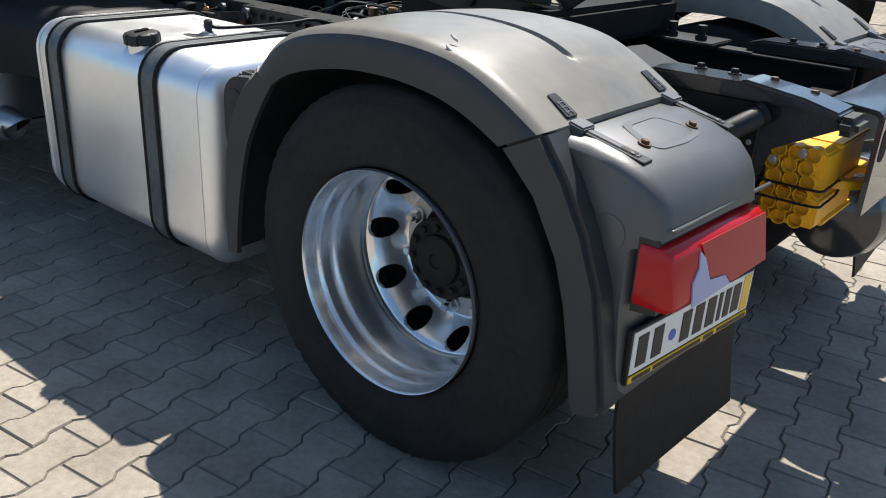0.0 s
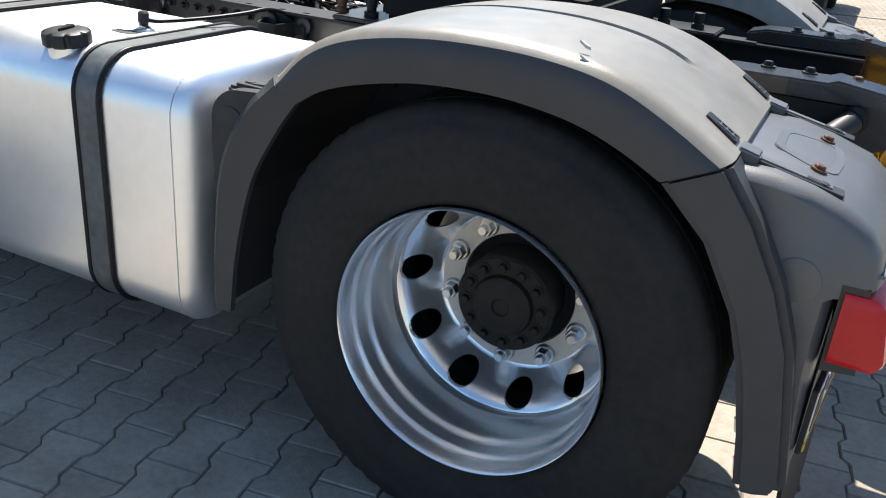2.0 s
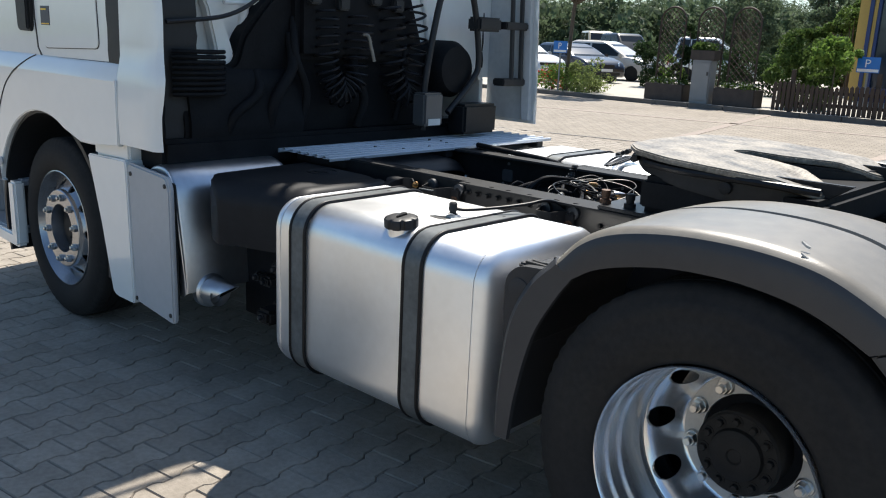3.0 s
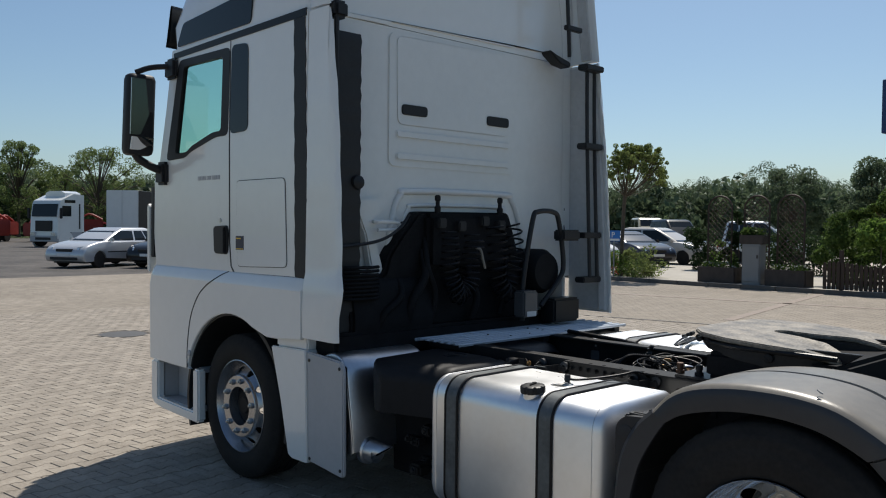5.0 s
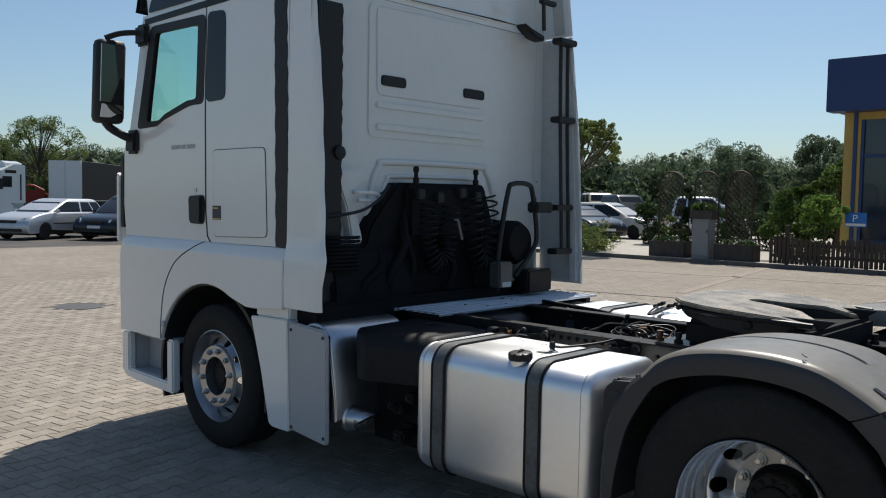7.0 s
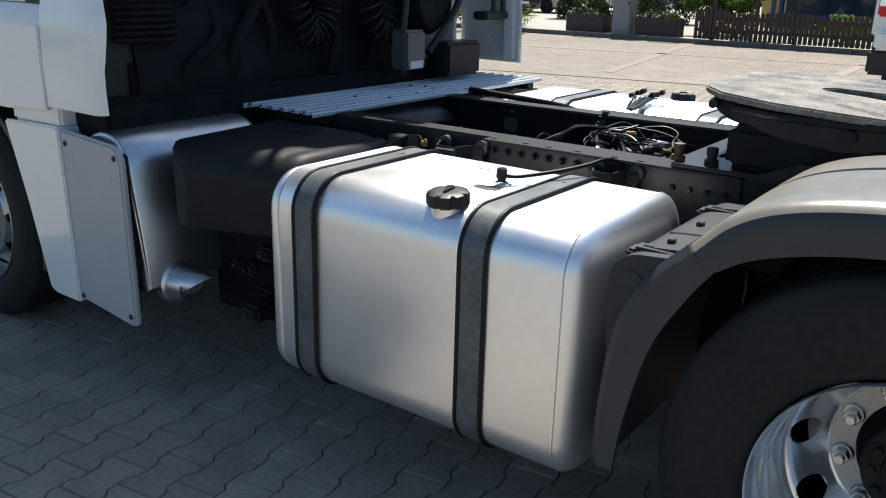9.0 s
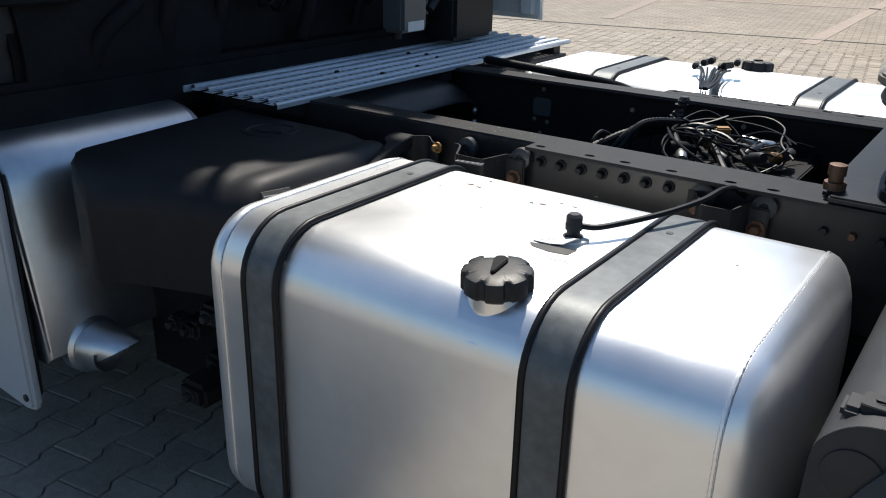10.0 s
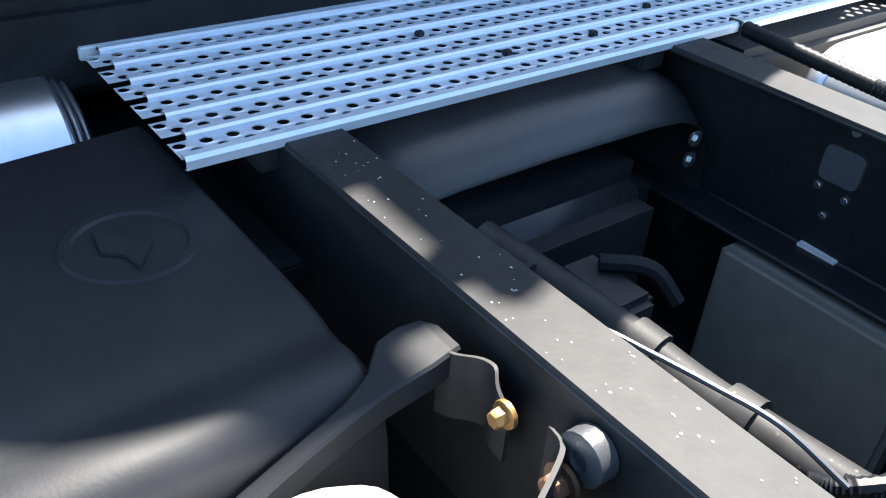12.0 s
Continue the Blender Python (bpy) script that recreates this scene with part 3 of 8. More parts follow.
    own = prism(round_poly([(-0.058, -0.085), (0.02, -0.120), (0.062, -0.105), (0.072, 0.0), (0.062, 0.095), (0.02, 0.105), (-0.058, 0.070)], 0.03, 6), "z", -0.004, 0.0022, 0.0015, 2, holes=[round_poly([(-0.040, -0.068), (0.018, -0.094), (0.044, -0.085), (0.052, 0.0), (0.044, 0.078), (0.018, 0.084), (-0.040, 0.055)], 0.024, 6)])
    bmesh.ops.transform(own, matrix=pm, verts=own.verts)
    part("pad_ridge", flip(own), HOUSING, hous)
    for yh in (-1.035, -0.622):
        own = rbox(-0.018, 0.024, -0.026, 0.026, -0.012, 0.010, 0.004, 3)
        bmesh.ops.transform(own, matrix=Matrix.Translation((0.446, yh - 0.008, 0.983)) @ Matrix.Rotation(radians(15), 4, "Y"), verts=own.verts)
        part("hinge", flip(own), HOUSING, hous)
        lat = bmesh.new()
        own = rbox(0.010, 0.160, -0.019, 0.019, -0.006, 0.0022, 0.001)
        merge(lat, own, Matrix.Translation((0.455, yh - 0.008, 0.9785)) @ Matrix.Rotation(radians(12.5), 4, "Y"))
        strap = bmesh.new()
        merge(strap, rbox(0.012, 0.140, -0.0095, 0.0095, 0.0015, 0.0050, 0.0015), Matrix.Translation((0.455, yh - 0.008, 0.9785)) @ Matrix.Rotation(radians(12.5), 4, "Y"))
        part("strap", flip(strap), HOUSING, hous, "grey plastic strap")
        eye = bmesh.new()
        merge(eye, prism(round_poly([(0.095, -0.006), (0.120, -0.006), (0.120, 0.006), (0.095, 0.006)], 0.005), "z", 0.0045, 0.0056), Matrix.Translation((0.455, yh - 0.008, 0.9785)) @ Matrix.Rotation(radians(12.5), 4, "Y"))
        part("strap_eye", flip(eye), BLACK, hous)
        own = lathe([(0.009, -0.003), (0.009, 0.005), (0.006, 0.006)], (0, 0, 0), "z", 16)
        merge(lat, own, Matrix.Translation((0.578, yh - 0.008, 0.952)) @ Matrix.Rotation(radians(16), 4, "Y"))
        part("latch", flip(lat), BLACK, hous, "black strap latch")
        vent = bmesh.new()
        merge(vent, prism(round_poly([(-0.040, -0.016), (0.030, -0.021), (0.030, 0.021), (-0.040, 0.016)], 0.005), "z", -0.004, 0.0016, 0.001), Matrix.Translation((0.402, yh - 0.008, 1.0155)) @ Matrix.Rotation(radians(32), 4, "Y"))
        v = part("hinge_slot", flip(vent), BLACK, hood)
        for k in range(5):
            sl = bmesh.new()
            bar = rbox(-0.002, 0.002, -0.014, 0.014, 0.001, 0.0030, 0.0005) if k < 3 else rbox(-0.018, 0.024, -0.0022, 0.0022, 0.001, 0.0034, 0.0005)
            merge(sl, bar, Matrix.Translation((0.402, yh - 0.008, 1.0155)) @ Matrix.Rotation(radians(32), 4, "Y") @ (Matrix.Translation((-0.012 + 0.014 * k, 0, 0)) if k < 3 else Matrix.Translation((0, -0.009 + 0.018 * (k - 3), 0))))
            part("slot_rib", flip(sl), HOUSING, hood)
    for yb in (-0.972, -0.745):
        own = bmesh.new()
        bolt((0, 0, 0), "z", 0.010, 0.010, own)
        bmesh.ops.transform(own, matrix=Matrix.Translation((0.563, yb, 0.958)) @ Matrix.Rotation(radians(14), 4, "Y"), verts=own.verts)
        part("bolt", flip(own), RUST, hous)
    part("seam_lip", flip(tube([(0.640, -1.100, 0.826), (0.676, -1.098, 0.829), (0.698, -1.084, 0.831), (0.7065, -1.05, 0.832), (0.714, -0.82, 0.832), (0.722, -0.62, 0.832)], 0.0045, 8)), HOUSING, hous)
    # tail lamp
    lamp = group("tail_lamp", "red tail lamp with a broken lens patched pale violet" if sign < 0 else "red tail lamp")
    lamp.matrix_basis = shift

    def face(y, z, lift=0.0):
        return Vector((0.724 + (0.80 - z) * 0.19 + (y + 1.09) * 0.06 + lift, y, z))

    part("lamp_base", flip(loft([[Vector((x + d, y, z)) for x, z in ((0.646, 0.812), (0.690, 0.812), (0.705, 0.655), (0.648, 0.648))] for y, d in ((-1.1055, 0.0), (-0.685, 0.02))])), INK, lamp, "black rubber gasket")
    rows = []
    for y, ins in ((-1.113, 0.014), (-1.108, 0.004), (-1.092, 0.0), (-0.83, 0.0), (-0.705, 0.0), (-0.692, 0.005), (-0.686, 0.016)):
        rows.append([Vector((0.654, y, 0.803 - ins)), face(y, 0.803 - ins, -0.02), face(y, 0.795 - ins, -0.006 - ins), face(y, 0.78, -ins), face(y, 0.69, -ins), face(y, 0.675 + ins, -0.006 - ins), face(y, 0.664 + ins, -0.022), Vector((0.654, y, 0.664 + ins))])
    part("lens", flip(loft(rows)), RED, lamp, "clear red plastic lens")
    if sign < 0:
        zz = [(-1.045, 0.672), (-1.040, 0.720), (-1.012, 0.745), (-1.005, 0.778), (-0.985, 0.760), (-0.968, 0.708), (-0.90, 0.700), (-0.880, 0.676)]
        part("lens_film", loft([[face(y, z, 0.0005) for y, z in zz], [face(y, z, 0.0035) for y, z in zz]]), LILAC, lamp, "pale violet film over the broken lens")
        zz = [(-1.0, 0.792), (-0.70, 0.790), (-0.70, 0.680), (-0.87, 0.676), (-0.90, 0.702), (-0.965, 0.711)]
        part("lens_panel", loft([[face(y, z, 0.0) for y, z in zz], [face(y, z, 0.003) for y, z in zz]]), RED2, lamp, "dull red lens cover")
        # number plate in a yellow-footed holder
        pl = group("number_plate", "white number plate in a black holder with a yellow strip")
        m = Matrix.Translation((0.656, -1.098, 0.540)) @ Matrix.Rotation(radians(-6), 4, "Z")
        def pbox(x0, x1, y0, y1, z0, z1, b=0.002):
            own = rbox(x0, x1, y0, y1, z0, z1, b)
            bmesh.ops.transform(own, matrix=m, verts=own.verts)
            return own
        part("holder", pbox(-0.006, 0.004, 0.0, 0.53, -0.075, 0.06), BLACK, pl)
        part("sheet", pbox(0.004, 0.006, 0.008, 0.522, -0.050, 0.054), PLATE, pl)
        part("yellow_strip", pbox(0.004, 0.0075, 0.006, 0.524, -0.072, -0.053), PLATE_Y, pl)
        part("date_strip", pbox(0.006, 0.0072, 0.478, 0.515, -0.046, 0.050), PLATE_Y, pl)
        own = lathe([(0.014, 0.006), (0.014, 0.0075)], (0, 0.164, -0.002), "x", 20)
        bmesh.ops.transform(own, matrix=m, verts=own.verts)
        part("seal", own, BLUE_INK, pl)
        for a, b2 in ((0.025, 0.065), (0.085, 0.125), (0.20, 0.24), (0.255, 0.295), (0.31, 0.35), (0.362, 0.38), (0.392, 0.42), (0.43, 0.468)):
            part("bar", pbox(0.006, 0.0075, a, b2, -0.036, 0.040), INK, pl)
        for a, b2 in ((0.02, 0.09), (0.10, 0.30), (0.315, 0.36), (0.375, 0.515)):
            part("small_bar", pbox(0.0075, 0.0085, a, b2, -0.068, -0.058, 0.0), INK, pl)
    # mud flap
    flap = bmesh.new()
    rows = []
    for z, dx in ((0.43, 0.0), (0.36, 0.004), (0.28, 0.014), (0.185, 0.030)):
        rows.append([Vector((0.640 + dx, -1.09, z)), Vector((0.648 + dx, -1.09, z)), Vector((0.680 + dx, -0.525, z)), Vector((0.672 + dx, -0.525, z))])
    part("mud_flap", flip(loft(rows, bm=flap)), HUB, truck, "black rubber mud flap").matrix_basis = shift
    return f


fender(-1)
fender(1)

# ---- frame ----
for sign in (-1, 1):
    flip = (lambda b: b) if sign < 0 else mirrored
    r = part("frame_rail", flip(prism([(-0.405, 0.70), (-0.405, 0.966), (-0.318, 0.966), (-0.318, 0.957), (-0.396, 0.957), (-0.396, 0.709), (-0.318, 0.709), (-0.318, 0.70)], "x", -4.75, 0.60, 0.003, 1)), FRAME, truck, "black painted steel frame rail")
    part("rail_dust_cap", flip(prism([(-0.403, 0.966), (-0.320, 0.966), (-0.322, 0.9695), (-0.401, 0.9695)], "x", -2.2, 0.28)), FRAME_TOP, r, "dusty top of the rail")
    # angle plate with slotted holes and a row of bolts
    holes = []
    for k in range(8):
        hx = -1.428 + 0.105 * k + (0.02 if k % 3 == 1 else 0)
        holes.append([(hx + 0.013 * math.cos(a * math.pi / 5), -0.428 + 0.008 * math.sin(a * math.pi / 5)) for a in range(10)])
    part("angle_plate", flip(prism([(-1.455, -0.4525), (-0.60, -0.4525), (-0.60, -0.399), (-1.455, -0.399)], "z", 0.962, 0.970, holes=holes)), FRAME_TOP, r)
    part("angle_web", flip(rbox(-1.45, -0.60, -0.414, -0.4055, 0.80, 0.962, 0.002)), FRAME, r)
    for k in range(11):
        own = bmesh.new()
        bx = -1.431 + 0.052 * k if k < 7 else -0.800 + 0.052 * (k - 7)
        bolt((bx, -0.414 if bx < -0.85 else -0.406, 0.930 if k < 7 else 0.905), "-y", 0.009, 0.020, own)
        part("bolt", flip(own), RUST if k == 8 else FRAME_TOP, r)
        own = lathe([(0.0135, 0.0), (0.0135, 0.003), (0.010, 0.004)], (0, 0, 0), "z", 14)
        bmesh.ops.transform(own, matrix=Matrix.Translation((bx, -0.414 if bx < -0.85 else -0.406, 0.930 if k < 7 else 0.905)) @ Matrix.Rotation(radians(90), 4, "X"), verts=own.verts)
        part("washer", flip(own), FRAME_TOP, r)
    # loading ramp over the rear end with its bolts
    part("ramp_flange", flip(prism([(0.24, 0.995), (0.30, 1.010), (0.53, 1.012), (0.55, 1.020), (0.70, 1.000), (0.79, 0.978), (0.79, 0.960), (0.70, 0.972), (0.24, 0.968)], "y", -0.425, -0.300, 0.006)), GLOSS_BLACK, r, "sloping black ramp plate").location.y = 0.06 if sign > 0 else 0.0
    part("ramp_web", flip(prism([(0.26, 0.98), (0.70, 0.976), (0.79, 0.962), (0.79, 0.935), (0.64, 0.855), (0.60, 0.70), (0.26, 0.70)], "y", -0.400, -0.388, 0.002)), GLOSS_BLACK, r).location.y = 0.06 if sign > 0 else 0.0
    for x, z in ((0.387, 1.012), (0.483, 1.012), (0.590, 1.008), (0.695, 0.992)):
        own = bmesh.new()
        bolt((x, -0.33, z), "z", 0.012, 0.014, own)
        part("bolt", flip(own), FRAME_TOP if x < 0.55 else RUST, r).location.y = 0.06 if sign > 0 else 0.0
    for k in range(7):
        own = bmesh.new()
        bolt((0.30 + 0.07 * k, -0.388 if sign > 0 else -0.40, 0.86 - 0.03 * (k % 2)), "y" if sign > 0 else "-y", 0.008, 0.008, own)
        part("rivet", flip(own), STEEL, r)
for x, z0, z1 in ((-2.40, 0.72, 0.86), (-1.02, 0.72, 0.86), (0.55, 0.70, 0.90)):
    part("cross_member", rbox(x - 0.05, x + 0.05, -0.396, 0.396, z0, z1, 0.01), FRAME, truck)

tail = part("rear_cross_member", prism(round_poly([(0.725, 0.988), (0.845, 0.976), (0.862, 0.960), (0.862, 0.70), (0.848, 0.70), (0.848, 0.955), (0.838, 0.964), (0.725, 0.974)], 0.006), "y", -0.295, 0.295, 0.002), GLOSS_BLACK, truck, "glossy black rear cross member")
for s in (-1, 1):
    part("corner_cap", rbox(0.778, 0.835, min(s * 0.315, s * 0.43), max(s * 0.315, s * 0.43), 0.925, 0.972, 0.016, 3), BLACK, tail, "black rubber corner cap")
    part("slot", prism(round_poly([(s * 0.24 - 0.03, 0.84), (s * 0.24 - 0.03, 0.93), (s * 0.24 + 0.03, 0.93), (s * 0.24 + 0.03, 0.84)], 0.028), "x", 0.8615, 0.8635), DEEP_BLACK, tail, "", 0)

# A filled plate, painted pale as the view through the hole.
web = part("web_opening_plate", prism(round_poly([(-1.905, 0.835), (-1.905, 0.895), (-1.838, 0.895), (-1.838, 0.835)], 0.014), "y", 0.390, 0.3965), HOUSING, truck, "pale plate painted as an opening in the right rail web", 0)
part("web_slit", prism(round_poly([(-1.895, 0.708), (-1.895, 0.716), (-1.825, 0.714), (-1.825, 0.706)], 0.003), "y", 0.385, 0.3965), PAPER, truck, "", 0)
for x, z in ((-1.90, 0.82), (-1.85, 0.815), (-1.875, 0.775), (-1.87, 0.985 - 0.06), (-1.55, 0.90), (-1.2, 0.9), (-1.0, 0.85)):
    own = bmesh.new()
    bolt((x, 0.396, z), "-y", 0.005, 0.004, own)
    part("rivet", own, STEEL, truck)
# Made-up black tray that blocks light and darkens the space between the rails.
part("dark_belly_tray", prism([(-0.40, 0.70), (-0.40, 0.40), (-0.36, 0.36), (0.36, 0.36), (0.40, 0.40), (0.40, 0.70), (0.39, 0.70), (0.38, 0.41), (0.35, 0.38), (-0.35, 0.38), (-0.38, 0.41), (-0.39, 0.70)], "x", -2.75, -0.56, 0.0), DEEP_BLACK, truck, "black tray added to block light and darken the space between the rails")
# Unseen cylinders added to keep sunlight off the ground below.
for y in (-0.24, 0.24):
    part("under_frame_cylinder", lathe([(0.0001, -1.35), (0.10, -1.34), (0.14, -1.30), (0.14, -0.66), (0.10, -0.62), (0.0001, -0.61)], (0, y, 0.55), "x", 24), BLACK, truck, "black cylinder added unseen to block sun under the frame")
for y in (-0.36, 0.36):
    part("air_spring", lathe([(0.10, 0.46), (0.13, 0.52), (0.13, 0.66), (0.10, 0.70)], (0.30, y, 0), "z", 24), BLACK, truck, "black air spring")

# brackets and bushes that carry the tank on the left rail
brk = group("tank_bracket", "black steel tank bracket on the frame rail")
for x, kk in ((-1.64, 1.0), (-1.045, 0.82)):
    plan = [(-0.030, -0.428), (-0.012, -0.432), (0.002, -0.450), (0.028, -0.500), (0.036, -0.510), (0.050, -0.512), (0.098, -0.511), (0.108, -0.502), (0.124, -0.440), (0.134, -0.430), (0.170, -0.424)]
    rows = []
    for px, py, _ in curve_points([(a * kk, b, 0) for a, b in plan], 3):
        rows.append([Vector((x + px - 0.0022, py, 0.86)), Vector((x + px - 0.0022, py, 0.938)), Vector((x + px + 0.0022, py + 0.002, 0.938)), Vector((x + px + 0.0022, py + 0.002, 0.86))])
    part("folded_strip", loft(rows), FRAME_TOP, brk, "folded grey steel strip")
    for dx in (0.005, 0.158):
        part("bush", lathe([(0.022, -0.405), (0.0255, -0.407), (0.0255, -0.426), (0.022, -0.428), (0.010, -0.4285), (0.009, -0.424)], (x + dx * kk, 0, 0.930), "y", 18), FENDER, brk, "grey spacer bush")
    part("bracket_plate", rbox(x + 0.115 * kk, x + 0.175 * kk, -0.436, -0.428, 0.72, 0.93, 0.003), FRAME, brk)
    for dx, zz in ((0.0, 0.905), (0.150, 0.885)):
        own = bmesh.new()
        bolt((x + dx * kk, -0.436, zz), "-y", 0.013, 0.018, own)
        part("bolt", own, RUST, brk)
own = bmesh.new()
bolt((-1.715, -0.436, 0.920), "-y", 0.0095, 0.016, own)
part("bolt", own, GOLD, brk, "yellow chromated bolt")
rows = []
for px, py, _ in curve_points([(-1.800, -0.446, 0), (-1.785, -0.440, 0), (-1.768, -0.424, 0), (-1.752, -0.420, 0), (-1.735, -0.430, 0), (-1.712, -0.434, 0)], 4):
    rows.append([Vector((px, py - 0.002, 0.86)), Vector((px, py - 0.002, 0.940 - max(0, px + 1.75) * 0.5)), Vector((px, py + 0.002, 0.940 - max(0, px + 1.75) * 0.5)), Vector((px, py + 0.002, 0.86))])
part("cover_hook", loft(rows), FRAME_TOP, brk, "bent steel hook plate")


rng_f = np.random.default_rng(19)
fv, ff = [], []
for k in range(60):  # spatters of pale paint along the rail's top
    px, py, a = rng_f.uniform(-2.15, -1.45), rng_f.uniform(-0.396, -0.326), rng_f.uniform(0.0005, 0.0014)
    b0 = len(fv)
    fv += [(px + a * math.cos(q) * 1.3, py + a * math.sin(q), 0.9700) for q in (0, 1.05, 2.1, 3.14, 4.2, 5.2)]
    ff.append(tuple(range(b0, b0 + 6)))
tagged(solid("paint_spatter", fv, ff, FLECK, truck, "pale paint spatters on the rail"), kind="stuff")

# ---- fuel tanks ----
def tank_ring(ins, w, h, cy, cz, r):
    rr = max(0.02, r - ins * 0.3)
    return [(cy + u, cz + v) for u, v in rrect(w - 2 * ins, h - 2 * ins, rr, 8)]


def fuel_tank(sign, x0, x1, straps, cap_x, label, lift=0.0):
    flip = (lambda b: b) if sign < 0 else mirrored
    t = group("fuel_tank", label)
    t.location.y = 0.077 if sign > 0 else 0.0
    cy, cz, w, h, r = -0.845, 0.612 + lift, 0.632, 0.648, 0.108
    rows = []
    for d, ins in ((0.0, 0.055), (0.003, 0.040), (0.009, 0.026), (0.018, 0.014), (0.032, 0.004), (0.050, 0.0)):
        rows.append([Vector((x0 + d, y, z)) for y, z in tank_ring(ins, w, h, cy, cz, r)])
    rows += [[Vector((x, y, z)) for y, z in tank_ring(0.0025, w, h, cy, cz, r)] for x in (x0 + 0.056, x0 + 0.062)]
    rows += [[Vector((x, y, z)) for y, z in tank_ring(0.0, w, h, cy, cz, r)] for x in (x0 + 0.068, x1 - 0.068)]
    rows += [[Vector((x, y, z)) for y, z in tank_ring(0.0025, w, h, cy, cz, r)] for x in (x1 - 0.062, x1 - 0.056)]
    for d, ins in ((0.054, 0.0), (0.042, 0.004), (0.030, 0.013), (0.019, 0.027), (0.009, 0.048), (0.0, 0.078), (-0.006, 0.115), (-0.011, 0.165), (-0.013, 0.22)):
        rows.append([Vector((x1 - d, y, z)) for y, z in tank_ring(ins, w, h, cy, cz, r)])
    part("tank_body", flip(loft(rows)), ALU, t, "brushed aluminium tank body", smooth=50)
    for x in (x0 + 0.059, x1 - 0.059):
        ring = [Vector((x, y, z)) for y, z in tank_ring(0.0005, w, h, cy, cz, r)]
        bead = []
        for p, q in zip(ring, ring[1:] + ring[:1]):
            m2 = max(1, int((q - p).length / 0.006))
            bead += [p + (q - p) * k / m2 for k in range(m2)]
        part("weld_bead", flip(tube(bead + bead[:1], 0.0022, 5, 0, ripple=0.5)), ALU, t, "rippled weld bead")
    for a, b in straps:
        ring, inner = tank_ring(-0.0065, w, h, cy, cz, r + 0.002), tank_ring(-0.0005, w, h, cy, cz, r)
        p0, p1 = a + 0.009, b - 0.009
        bm = bmesh.new()
        loft([[Vector((x, y, z)) for y, z in rg] for x, rg in ((p0, inner), (p0, ring), (p1, ring), (p1, inner))], True, False, bm)
        s = part("strap_band", flip(bm), STRAP, t, "grey galvanised steel strap", smooth=50)
        for x in (a + 0.0065, b - 0.0065):
            path = [Vector((x, y, z)) for y, z in tank_ring(-0.0055, w, h, cy, cz, r + 0.002)]
            part("rubber_edge", flip(tube(path + path[:2], 0.0066, 8, 0)), HOSE, s, "black rubber strap edging", smooth=60)
        own = bmesh.new()
        lathe([(0.007, 0.941 + lift), (0.007, 0.9435 + lift)], ((a + b) / 2, -0.72, 0), "z", 10, own)
        part("strap_hole", flip(own), INK, s)
    # filler neck with its ribbed cap
    m = Matrix.Translation((cap_x, -1.083, 0.878 + lift)) @ Matrix.Rotation(radians(5), 4, "X")
    own = lathe([(0.074, -0.010), (0.068, 0.000), (0.062, 0.006), (0.055, 0.013), (0.049, 0.022), (0.047, 0.032), (0.047, 0.062)], (0, 0, 0), "z", 48)
    bmesh.ops.transform(own, matrix=m, verts=own.verts)
    part("filler_neck", flip(own), ALU, t)
    rows = []
    for z, rr, g in ((0.052, 0.053, 1), (0.056, 0.057, 1), (0.078, 0.057, 1), (0.084, 0.054, 1), (0.087, 0.046, 0), (0.089, 0.030, 0), (0.089, 0.012, 0)):
        ring = []
        for k in range(80):
            a = 2 * math.pi * k / 80
            notch = 1 - 0.10 * g * (1 if (k % 10) in (0, 1, 2) else 0)
            ring.append(Vector((rr * notch * math.cos(a), rr * notch * math.sin(a), z)))
        rows.append(ring)
    own = loft(rows)
    bmesh.ops.transform(own, matrix=m, verts=own.verts)
    cap = part("filler_cap", flip(own), BLACK, t, "black plastic ribbed filler cap")
    drop = [(0.0115 * math.cos(radians(a)), 0.018 + 0.0115 * math.sin(radians(a))) for a in range(-20, 201, 20)] + [(-0.003, -0.026), (0.003, -0.026)]
    own = prism(drop, "z", 0.088, 0.0945, 0.0015)
    bmesh.ops.transform(own, matrix=m @ Matrix.Rotation(radians(14), 4, "Z"), verts=own.verts)
    part("lock_flap", flip(own), DEEP_BLACK, cap, "black teardrop lock flap")
    turn = m @ Matrix.Translation((-0.022, 0.031, 0)) @ Matrix.Rotation(radians(34), 4, "Z")
    own = rbox(-0.019, 0.019, -0.009, 0.009, 0.0885, 0.0900)
    bmesh.ops.transform(own, matrix=turn, verts=own.verts)
    tag = part("cap_sticker", flip(own), PAPER, cap, "small white printed sticker")
    for k in range(4):
        own = rbox(-0.015 + 0.008 * k, -0.010 + 0.008 * k, -0.005, 0.003 if k % 2 else -0.001, 0.0900, 0.0904)
        bmesh.ops.transform(own, matrix=turn, verts=own.verts)
        part("print_bar", flip(own), GREY_PANEL, tag)
    return t


tank_l = fuel_tank(-1, -1.755, -0.695, ((-1.630, -1.537), (-1.046, -0.955)), -1.134, "brushed aluminium fuel tank with two grey straps")
fuel_tank(1, -2.12, -0.695, ((-1.832, -1.737), (-1.135, -1.040)), -1.39, "sunlit aluminium fuel tank with two grey straps", 0.012)
# sender, its cable and the torn label on the left tank
sender = part("level_sender", lathe([(0.018, 0.934), (0.018, 0.944), (0.012, 0.946), (0.012, 0.955), (0.015, 0.956), (0.0155, 0.966), (0.0145, 0.968), (0.0145, 0.980), (0.010, 0.985)], (-1.130, -0.843, 0), "z", 20), BLACK, tank_l, "black fuel level sender")
